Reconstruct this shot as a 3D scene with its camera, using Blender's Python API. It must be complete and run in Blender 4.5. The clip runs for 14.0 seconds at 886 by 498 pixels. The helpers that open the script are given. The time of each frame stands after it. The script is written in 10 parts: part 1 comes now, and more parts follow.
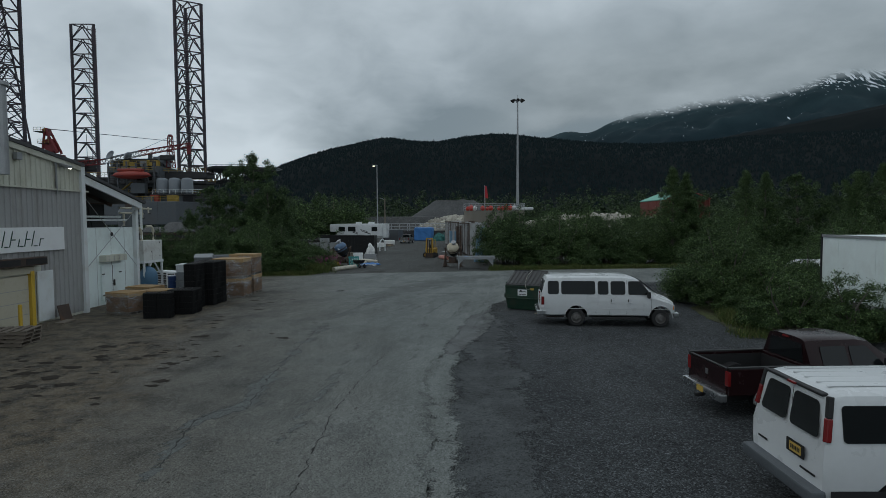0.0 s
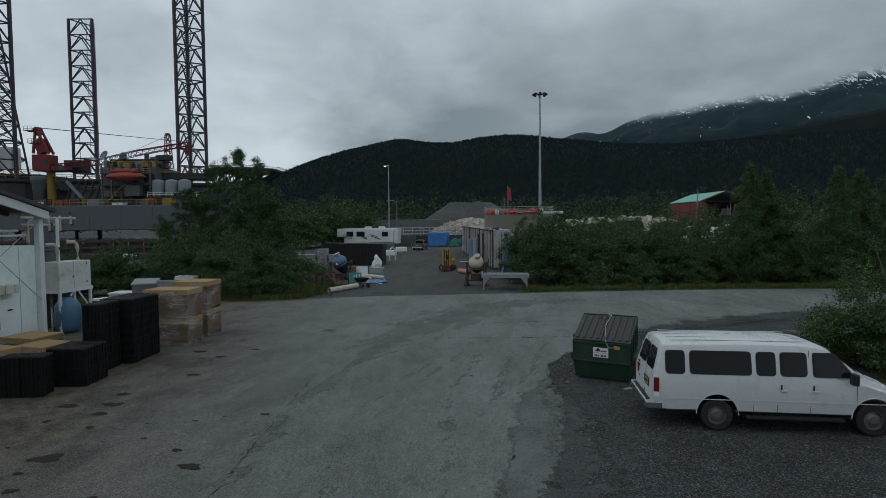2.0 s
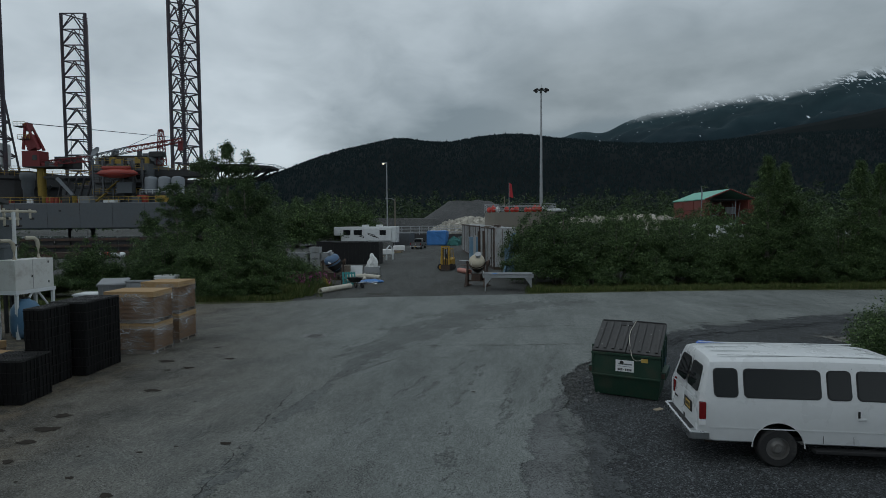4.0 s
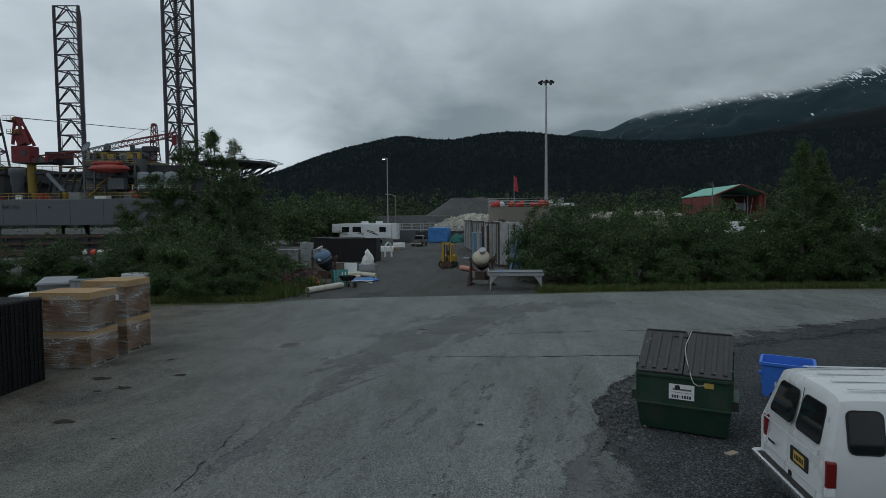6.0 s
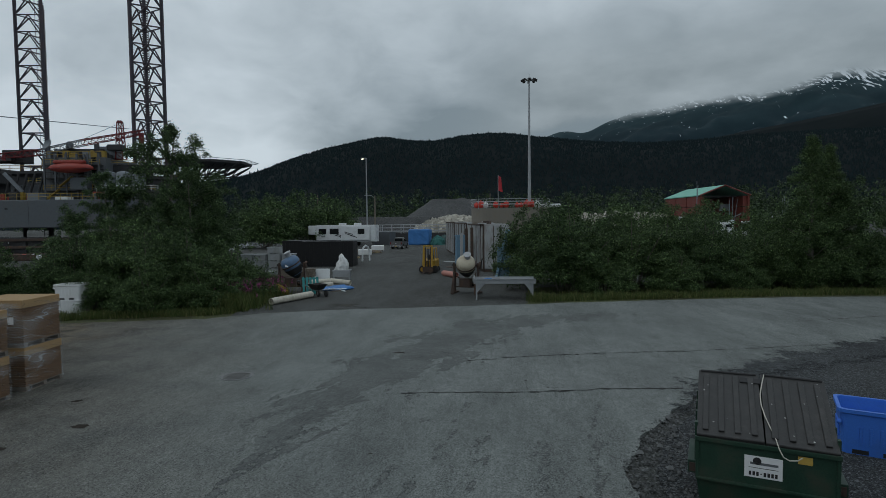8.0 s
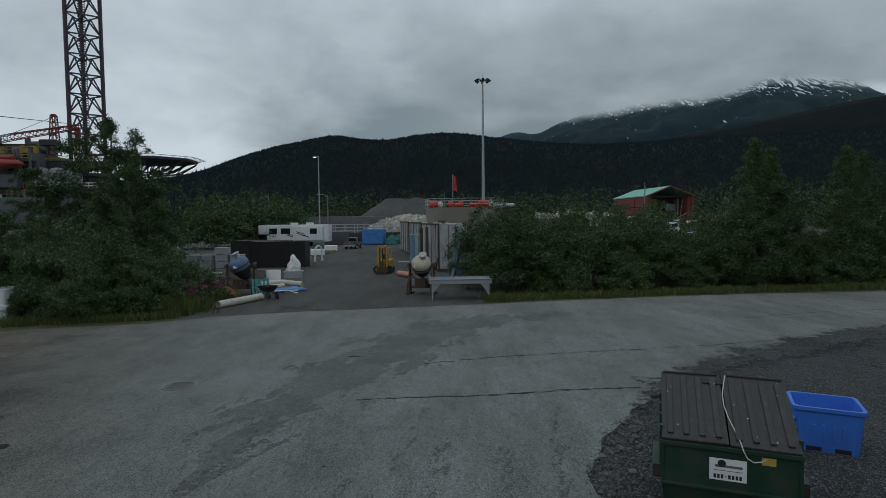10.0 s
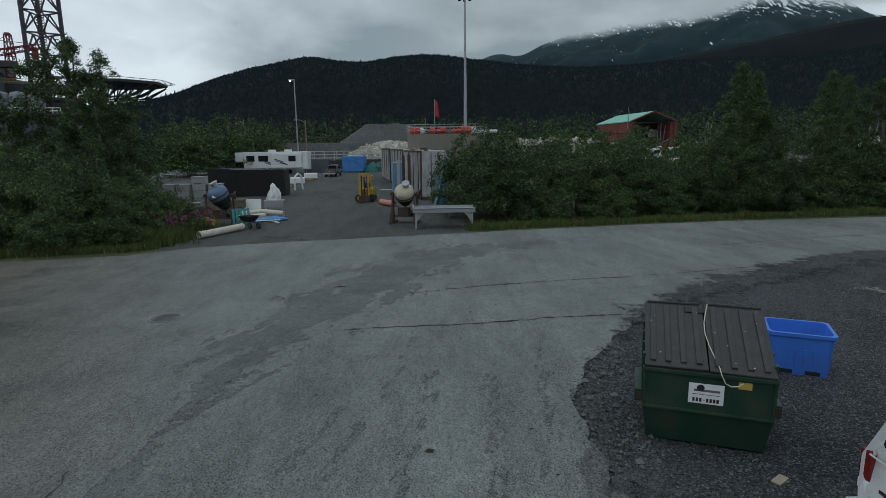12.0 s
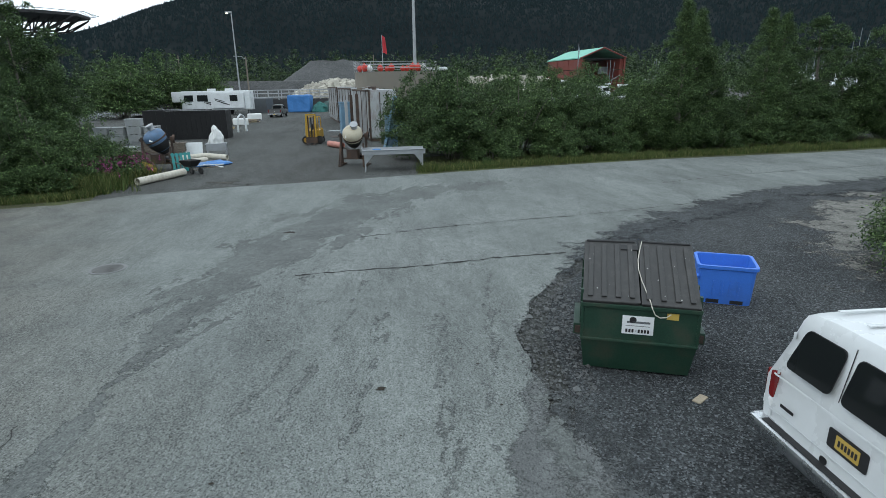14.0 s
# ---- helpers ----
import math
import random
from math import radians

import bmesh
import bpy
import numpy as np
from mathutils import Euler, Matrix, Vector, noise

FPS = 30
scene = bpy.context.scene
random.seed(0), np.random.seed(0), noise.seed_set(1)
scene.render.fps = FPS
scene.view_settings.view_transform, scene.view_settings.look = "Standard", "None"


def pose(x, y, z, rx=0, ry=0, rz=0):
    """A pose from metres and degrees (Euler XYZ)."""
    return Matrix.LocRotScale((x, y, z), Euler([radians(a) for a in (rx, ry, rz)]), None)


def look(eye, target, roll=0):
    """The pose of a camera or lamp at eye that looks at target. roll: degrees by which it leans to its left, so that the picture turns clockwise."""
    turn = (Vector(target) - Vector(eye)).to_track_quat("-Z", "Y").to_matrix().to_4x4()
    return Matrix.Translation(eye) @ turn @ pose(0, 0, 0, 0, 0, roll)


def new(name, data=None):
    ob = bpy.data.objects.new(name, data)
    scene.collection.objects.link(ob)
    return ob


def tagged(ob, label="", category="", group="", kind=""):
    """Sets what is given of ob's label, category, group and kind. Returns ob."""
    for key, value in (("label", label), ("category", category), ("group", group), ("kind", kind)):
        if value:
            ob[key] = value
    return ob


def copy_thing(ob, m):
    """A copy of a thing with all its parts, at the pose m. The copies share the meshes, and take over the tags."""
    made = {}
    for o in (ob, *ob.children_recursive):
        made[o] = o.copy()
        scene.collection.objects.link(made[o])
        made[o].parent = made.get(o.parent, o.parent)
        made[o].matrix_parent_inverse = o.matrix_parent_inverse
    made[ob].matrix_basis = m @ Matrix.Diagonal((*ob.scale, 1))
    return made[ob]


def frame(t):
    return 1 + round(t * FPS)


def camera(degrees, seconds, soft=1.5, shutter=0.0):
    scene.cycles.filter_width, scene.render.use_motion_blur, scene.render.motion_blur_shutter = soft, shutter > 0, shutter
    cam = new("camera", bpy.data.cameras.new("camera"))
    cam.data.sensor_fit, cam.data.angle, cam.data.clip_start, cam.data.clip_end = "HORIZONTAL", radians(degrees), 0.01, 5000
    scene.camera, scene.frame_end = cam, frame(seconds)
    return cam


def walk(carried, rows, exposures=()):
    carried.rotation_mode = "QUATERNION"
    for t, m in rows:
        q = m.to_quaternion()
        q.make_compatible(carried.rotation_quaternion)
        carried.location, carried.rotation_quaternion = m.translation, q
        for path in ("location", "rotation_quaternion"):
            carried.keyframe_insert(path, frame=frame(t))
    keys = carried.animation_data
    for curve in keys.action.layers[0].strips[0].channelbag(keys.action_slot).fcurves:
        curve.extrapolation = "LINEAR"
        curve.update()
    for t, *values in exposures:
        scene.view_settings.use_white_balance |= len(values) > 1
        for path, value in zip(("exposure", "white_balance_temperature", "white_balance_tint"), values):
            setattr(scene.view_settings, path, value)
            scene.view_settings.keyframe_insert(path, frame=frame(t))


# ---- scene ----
cam = camera(77.0, 14.0, soft=0.8)
PATH = [
    (0, (0.801, -0.37, 4.558), (0.603, 1.617, 4.458), -0.4),
    (0.5, (0.426, 1.99, 4.608), (0.219, 3.977, 4.509), -0.3),
    (1, (0.034, 4.547, 4.729), (-0.188, 6.532, 4.631), -0.5),
    (1.5, (-0.416, 7.281, 4.892), (-0.651, 9.264, 4.794), -0.5),
    (2, (-0.828, 9.772, 5.134), (-1.074, 11.754, 5.04), -0.5),
    (2.5, (-0.975, 10.951, 5.208), (-1.231, 12.932, 5.112), -0.4),
    (3, (-0.994, 11.369, 5.177), (-1.238, 13.352, 5.081), -0.4),
    (3.2, (-1.018, 11.546, 5.136), (-1.258, 13.529, 5.042), -0.4),
    (5.5, (-1.334, 14.809, 4.549), (-1.586, 16.791, 4.446), -0.5),
    (6, (-1.462, 16.107, 4.516), (-1.714, 18.089, 4.414), -0.5),
    (6.5, (-1.602, 17.44, 4.532), (-1.852, 19.422, 4.432), -0.5),
    (7, (-1.74, 18.717, 4.573), (-1.986, 20.7, 4.475), -0.5),
    (7.5, (-1.862, 19.466, 4.594), (-2.103, 21.449, 4.496), -0.5),
    (8, (-1.905, 19.694, 4.553), (-2.089, 21.683, 4.455), -0.6),
    (8.5, (-1.988, 19.752, 4.532), (-2.116, 21.746, 4.432), -0.6),
    (11, (-2.041, 20.323, 4.558), (-2.019, 22.32, 4.456), -0.6),
    (11.5, (-2.113, 20.303, 4.571), (-2.078, 22.29, 4.341), -0.6),
    (12, (-2.136, 20.277, 4.633), (-2.092, 22.244, 4.272), -0.7),
    (12.5, (-2.123, 20.236, 4.66), (-2.072, 22.182, 4.199), -0.7),
    (13, (-2.081, 20.192, 4.669), (-2.016, 22.112, 4.113), -0.7),
    (13.5, (-2.039, 20.172, 4.704), (-1.87, 22.082, 4.134), -0.9),
    (14, (-2.017, 20.137, 4.721), (-1.814, 22.043, 4.152), -0.9),
]
EXPOSURES = [(0.0, -0.93), (11.0, -0.93), (12.0, -0.64), (13.0, 0.02), (14.0, 0.39)]
walk(cam, [(t, look(eye, target, roll)) for t, eye, target, roll in PATH], EXPOSURES)

# ---- world and sun: a thick, even overcast ----
world = bpy.data.worlds.new("overcast")
scene.world = world
world.use_nodes = True
wn, wl = world.node_tree.nodes, world.node_tree.links
wn.clear()


def wnode(kind, **vals):
    n = wn.new(kind)
    for k, v in vals.items():
        n.inputs[k].default_value = v
    return n


def wmath(op, a, b):
    n = wn.new("ShaderNodeMath")
    n.operation = op
    for i, v in enumerate((a, b)):
        if isinstance(v, (int, float)):
            n.inputs[i].default_value = v
        else:
            wl.new(v, n.inputs[i])
    return n.outputs[0]


sky = wn.new("ShaderNodeTexSky")
sky.sky_type, sky.sun_disc = "NISHITA", False
sky.sun_elevation, sky.sun_rotation = radians(48), radians(-60)
skyc = wn.new("ShaderNodeVectorMath")
skyc.operation = "SCALE"
skyc.inputs["Scale"].default_value = 0.09
wl.new(sky.outputs[0], skyc.inputs[0])
tc = wn.new("ShaderNodeTexCoord")
sep = wn.new("ShaderNodeSeparateXYZ")
wl.new(tc.outputs["Generated"], sep.inputs[0])
up = wmath("ADD", wmath("MAXIMUM", sep.outputs[2], 0.0), 0.34)
comb = wn.new("ShaderNodeCombineXYZ")
wl.new(wmath("DIVIDE", sep.outputs[0], up), comb.inputs[0])
wl.new(wmath("DIVIDE", sep.outputs[1], up), comb.inputs[1])
big = wnode("ShaderNodeTexNoise", Scale=1.15, Detail=5.0, Roughness=0.5, Distortion=0.25)
fine = wnode("ShaderNodeTexNoise", Scale=4.2, Detail=5.0, Roughness=0.55, Distortion=0.4)
wl.new(comb.outputs[0], big.inputs["Vector"])
wl.new(comb.outputs[0], fine.inputs["Vector"])
cloud = wmath("ADD", wmath("MULTIPLY", big.outputs[0], 0.74), wmath("MULTIPLY", fine.outputs[0], 0.26))
# the deck is thinner to the west, ahead and to the left, and heavier over the mountains
cloud = wmath("ADD", cloud, wmath("MULTIPLY", sep.outputs[0], -0.03))
offc = wmath("DIVIDE", wmath("SUBTRACT", sep.outputs[0], 0.04), 0.45)
heavy = wmath("MAXIMUM", wmath("SUBTRACT", 1.0, wmath("MULTIPLY", offc, offc)), 0.0)
low_sky = wmath("MAXIMUM", wmath("SUBTRACT", 0.46, sep.outputs[2]), 0.0)
cloud = wmath("SUBTRACT", cloud, wmath("MULTIPLY", wmath("MULTIPLY", heavy, low_sky), 1.2))
cloud = wmath("ADD", cloud, 0.125)
ramp = wn.new("ShaderNodeValToRGB")
ramp.color_ramp.elements[0].position, ramp.color_ramp.elements[0].color = 0.30, (0.42, 0.53, 0.60, 1)
ramp.color_ramp.elements[1].position, ramp.color_ramp.elements[1].color = 0.68, (1.27, 1.45, 1.575, 1)
wl.new(cloud, ramp.inputs[0])
mixw = wn.new("ShaderNodeMix")
mixw.data_type = "RGBA"
mixw.inputs["Factor"].default_value = 0.9
wl.new(skyc.outputs[0], mixw.inputs["A"])
wl.new(ramp.outputs[0], mixw.inputs["B"])
bg = wnode("ShaderNodeBackground", Strength=0.9)
wl.new(mixw.outputs["Result"], bg.inputs[0])
wout = wn.new("ShaderNodeOutputWorld")
wl.new(bg.outputs[0], wout.inputs[0])

sun = new("sun", bpy.data.lights.new("sun", "SUN"))
sun.data.energy, sun.data.angle, sun.data.color = 0.4, radians(35), (1.0, 0.97, 0.93)
sun.matrix_world = look((0, 0, 50), (30, 26, 0))
# ---- materials ----
MATS = {}


def mat(name, color, rough=0.7, metal=0.0, var=0.25, scale=3.0, fine=40.0, bump=0.15, dirt=None, dirt_amt=0.5, dirt_scale=1.2, spec=0.4, island=0.0, stretch=(1, 1, 1), obrand=0.0):
    """A worn surface: base colour varied at two scales, with stains of a second colour and a fine relief."""
    if name in MATS:
        return MATS[name]
    m = bpy.data.materials.new(name)
    m.use_nodes = True
    n, l = m.node_tree.nodes, m.node_tree.links
    p = n["Principled BSDF"]
    p.inputs["Metallic"].default_value = metal
    p.inputs["Specular IOR Level"].default_value = spec
    co = n.new("ShaderNodeTexCoord")
    mp = n.new("ShaderNodeMapping")
    mp.inputs["Scale"].default_value = stretch
    l.new(co.outputs["Object"], mp.inputs[0])
    a = n.new("ShaderNodeTexNoise")
    a.inputs["Scale"].default_value, a.inputs["Detail"].default_value, a.inputs["Roughness"].default_value = scale, 6, 0.62
    b = n.new("ShaderNodeTexNoise")
    b.inputs["Scale"].default_value, b.inputs["Detail"].default_value = fine, 4
    for t in (a, b):
        l.new(mp.outputs[0], t.inputs["Vector"])
    add = n.new("ShaderNodeMath")
    add.operation = "ADD"
    l.new(a.outputs[0], add.inputs[0])
    l.new(b.outputs[0], add.inputs[1])
    src = add.outputs[0]
    if island or obrand:
        g = n.new("ShaderNodeNewGeometry") if island else n.new("ShaderNodeObjectInfo")
        mad = n.new("ShaderNodeMath")
        mad.operation = "MULTIPLY_ADD"
        mad.inputs[1].default_value = island or obrand
        l.new(g.outputs["Random Per Island" if island else "Random"], mad.inputs[0])
        l.new(src, mad.inputs[2])
        sub = n.new("ShaderNodeMath")
        sub.operation = "SUBTRACT"
        sub.inputs[1].default_value = 0.5 * (island or obrand)
        l.new(mad.outputs[0], sub.inputs[0])
        src = sub.outputs[0]
    r = n.new("ShaderNodeMapRange")
    r.inputs["From Min"].default_value, r.inputs["From Max"].default_value = 0.55, 1.45
    r.inputs["To Min"].default_value, r.inputs["To Max"].default_value = 1 - var, 1 + var
    r.clamp = not (island or obrand)
    l.new(src, r.inputs[0])
    sc = n.new("ShaderNodeVectorMath")
    sc.operation = "SCALE"
    sc.inputs[0].default_value = color
    l.new(r.outputs[0], sc.inputs["Scale"])
    out = sc.outputs[0]
    if dirt:
        d = n.new("ShaderNodeTexNoise")
        d.inputs["Scale"].default_value, d.inputs["Detail"].default_value, d.inputs["Roughness"].default_value = dirt_scale, 8, 0.68
        l.new(mp.outputs[0], d.inputs["Vector"])
        rr = n.new("ShaderNodeMapRange")
        rr.inputs["From Min"].default_value, rr.inputs["From Max"].default_value = 0.5, 0.72
        rr.inputs["To Max"].default_value = dirt_amt
        l.new(d.outputs[0], rr.inputs[0])
        mx = n.new("ShaderNodeMix")
        mx.data_type = "RGBA"
        l.new(rr.outputs[0], mx.inputs["Factor"])
        l.new(out, mx.inputs["A"])
        mx.inputs["B"].default_value = (*dirt, 1)
        out = mx.outputs["Result"]
    l.new(out, p.inputs["Base Color"])
    ro = n.new("ShaderNodeMapRange")
    ro.inputs["From Min"].default_value, ro.inputs["From Max"].default_value = 0.3, 0.7
    ro.inputs["To Min"].default_value, ro.inputs["To Max"].default_value = max(0.03, rough - 0.1), min(1, rough + 0.1)
    l.new(a.outputs[0], ro.inputs[0])
    l.new(ro.outputs[0], p.inputs["Roughness"])
    if bump:
        bp = n.new("ShaderNodeBump")
        bp.inputs["Strength"].default_value, bp.inputs["Distance"].default_value = bump, 0.01
        l.new(b.outputs[0], bp.inputs["Height"])
        l.new(bp.outputs[0], p.inputs["Normal"])
    MATS[name] = m
    return m


def ground_mat(name, light, dark, stone, patch=0.25, grain=60.0, bump=0.5, rough=0.9, streak=(1, 1, 1), spec=0.3, lo=0.42, hi=0.6, fleck=0.5, soiled=None, pits=26.0, pit_tone=0.45, gritty=0.28, mottle=0.3):
    """Rolled or loose mineral surface: large worn patches, mid blotches, and single light and dark grains."""
    m = bpy.data.materials.new(name)
    m.use_nodes = True
    n, l = m.node_tree.nodes, m.node_tree.links
    p = n["Principled BSDF"]
    p.inputs["Specular IOR Level"].default_value = spec
    p.inputs["Roughness"].default_value = rough
    co = n.new("ShaderNodeTexCoord")
    mp = n.new("ShaderNodeMapping")
    mp.inputs["Scale"].default_value = streak
    l.new(co.outputs["Object"], mp.inputs[0])

    def nz(scale, detail, rgh, vec):
        t = n.new("ShaderNodeTexNoise")
        t.inputs["Scale"].default_value, t.inputs["Detail"].default_value, t.inputs["Roughness"].default_value = scale, detail, rgh
        l.new(vec, t.inputs["Vector"])
        return t.outputs[0]

    def ranged(v, a, b, c=0.0, d=1.0):
        r = n.new("ShaderNodeMapRange")
        for k, x in zip(("From Min", "From Max", "To Min", "To Max"), (a, b, c, d)):
            r.inputs[k].default_value = x
        l.new(v, r.inputs[0])
        return r.outputs[0]

    def mix(f, a, b):
        x = n.new("ShaderNodeMix")
        x.data_type = "RGBA"
        l.new(f, x.inputs["Factor"])
        for k, v in (("A", a), ("B", b)):
            if isinstance(v, tuple):
                x.inputs[k].default_value = (*v, 1)
            else:
                l.new(v, x.inputs[k])
        return x.outputs["Result"]

    large = ranged(nz(patch, 9, 0.65, mp.outputs[0]), lo, hi)
    mid = ranged(nz(patch * 7, 6, 0.7, mp.outputs[0]), 0.35, 0.7)
    col = mix(large, light, dark)
    if soiled:
        # spilt fish water and mud spread from the plant's wall over the paving
        sx = n.new("ShaderNodeSeparateXYZ")
        l.new(co.outputs["Object"], sx.inputs[0])
        w0 = n.new("ShaderNodeMath")
        w0.operation = "MULTIPLY_ADD"
        w0.inputs[1].default_value = 0.34
        l.new(sx.outputs[1], w0.inputs[0])
        l.new(sx.outputs[0], w0.inputs[2])
        w1 = n.new("ShaderNodeMath")
        w1.operation = "MULTIPLY_ADD"
        w1.inputs[1].default_value = 7.0
        l.new(nz(0.16, 8, 0.62, co.outputs["Object"]), w1.inputs[0])
        l.new(w0.outputs[0], w1.inputs[2])
        blot = ranged(nz(0.5, 8, 0.66, co.outputs["Object"]), 0.46, 0.62)
        col = mix(ranged(w1.outputs[0], 8.0, -0.5), col, mix(blot, soiled[0], soiled[1]))
        # brown silt and dark drying water in smaller, harder patches near the wall
        w2 = n.new("ShaderNodeMath")
        w2.operation = "MULTIPLY_ADD"
        w2.inputs[1].default_value = 9.0
        l.new(nz(0.33, 9, 0.68, co.outputs["Object"]), w2.inputs[0])
        l.new(w0.outputs[0], w2.inputs[2])
        col = mix(ranged(w2.outputs[0], 0.6, -1.2, 0.0, 0.75), col, mix(ranged(nz(1.4, 8, 0.7, co.outputs["Object"]), 0.45, 0.58), (0.135, 0.108, 0.074), (0.046, 0.039, 0.030)))
    mul = n.new("ShaderNodeVectorMath")
    mul.operation = "SCALE"
    l.new(col, mul.inputs[0])
    # handful-sized mottling on top of the wider blotches
    mott = n.new("ShaderNodeMath")
    mott.operation = "MULTIPLY"
    l.new(ranged(mid, 0, 1, 1.08, 0.86), mott.inputs[0])
    l.new(ranged(nz(9.0, 7, 0.8, mp.outputs[0]), 0.3, 0.7, 1 + mottle, 1 - mottle), mott.inputs[1])
    l.new(mott.outputs[0], mul.inputs["Scale"])
    v = n.new("ShaderNodeTexVoronoi")
    v.inputs["Scale"].default_value = grain
    l.new(co.outputs["Object"], v.inputs["Vector"])
    sepc = n.new("ShaderNodeSeparateColor")
    l.new(v.outputs["Color"], sepc.inputs[0])
    flecked = mix(ranged(sepc.outputs[0], 0.6, 1.0, 0.0, fleck), mul.outputs[0], stone)
    darkg = n.new("ShaderNodeVectorMath")
    darkg.operation = "SCALE"
    l.new(flecked, darkg.inputs[0])
    l.new(ranged(sepc.outputs[1], 0.0, 1.0, 1 - gritty * 1.1, 1 + gritty * 0.9), darkg.inputs["Scale"])
    # pits between the stones, in drifts
    mp2 = n.new("ShaderNodeMapping")
    mp2.inputs["Scale"].default_value = (1.0, 0.72, 1.0)
    mp2.inputs["Rotation"].default_value = (0, 0, 0.5)
    l.new(co.outputs["Object"], mp2.inputs[0])
    v2 = n.new("ShaderNodeTexVoronoi")
    v2.inputs["Scale"].default_value = pits
    l.new(mp2.outputs[0], v2.inputs["Vector"])
    s2 = n.new("ShaderNodeSeparateColor")
    l.new(v2.outputs["Color"], s2.inputs[0])
    hole = n.new("ShaderNodeMath")
    hole.operation = "MULTIPLY"
    thr = n.new("ShaderNodeMath")
    thr.operation = "ADD"
    l.new(nz(pits, 3, 0.6, mp2.outputs[0]), thr.inputs[0])
    l.new(ranged(nz(0.9, 7, 0.7, mp.outputs[0]), 0.3, 0.7, -0.075, 0.075), thr.inputs[1])
    l.new(ranged(thr.outputs[0], 0.55, 0.60), hole.inputs[0])
    l.new(ranged(s2.outputs[0], 0.0, 0.15, 0.6, 1.0), hole.inputs[1])
    drift = hole
    pit = n.new("ShaderNodeVectorMath")
    pit.operation = "SCALE"
    l.new(darkg.outputs[0], pit.inputs[0])
    l.new(ranged(drift.outputs[0], 0.0, 1.0, 1.0, pit_tone), pit.inputs["Scale"])
    l.new(pit.outputs[0], p.inputs["Base Color"])
    bp = n.new("ShaderNodeBump")
    bp.inputs["Strength"].default_value, bp.inputs["Distance"].default_value = bump, 0.02
    hsum = n.new("ShaderNodeMath")
    hsum.operation = "ADD"
    l.new(v.outputs["Distance"], hsum.inputs[0])
    l.new(nz(grain * 0.3, 5, 0.6, co.outputs["Object"]), hsum.inputs[1])
    l.new(hsum.outputs[0], bp.inputs["Height"])
    l.new(bp.outputs[0], p.inputs["Normal"])
    MATS[name] = m
    return m


def glass_mat(name, tint=(0.011, 0.013, 0.014)):
    m = bpy.data.materials.new(name)
    m.use_nodes = True
    p = m.node_tree.nodes["Principled BSDF"]
    p.inputs["Base Color"].default_value = (*tint, 1)
    p.inputs["Roughness"].default_value = 0.03
    p.inputs["Specular IOR Level"].default_value = 0.32
    MATS[name] = m
    return m


def leaf_mat(name, a, b, c):
    """Leaves: each one takes its own green between a and c, a few run far past c as painted glints, and all let some
    light through.
    """
    m = bpy.data.materials.new(name)
    m.use_nodes = True
    n, l = m.node_tree.nodes, m.node_tree.links
    p = n["Principled BSDF"]
    g = n.new("ShaderNodeNewGeometry")
    r = n.new("ShaderNodeValToRGB")
    e = r.color_ramp.elements
    e[0].color, e[1].color = (*a, 1), (*c, 1)
    e.new(0.55).color = (*b, 1)
    e.new(0.84).color = (*c, 1)
    # sparkle on the foliage, put into the colour of the brightest leaves
    e[3].color = (*[v * 2.3 for v in c], 1)
    l.new(g.outputs["Random Per Island"], r.inputs[0])
    l.new(r.outputs[0], p.inputs["Base Color"])
    p.inputs["Roughness"].default_value = 0.55
    p.inputs["Specular IOR Level"].default_value = 0.16
    tr = n.new("ShaderNodeBsdfTranslucent")
    l.new(r.outputs[0], tr.inputs[0])
    mx = n.new("ShaderNodeMixShader")
    mx.inputs[0].default_value = 0.18
    l.new(p.outputs[0], mx.inputs[1])
    l.new(tr.outputs[0], mx.inputs[2])
    l.new(mx.outputs[0], n["Material Output"].inputs[0])
    MATS[name] = m
    return m


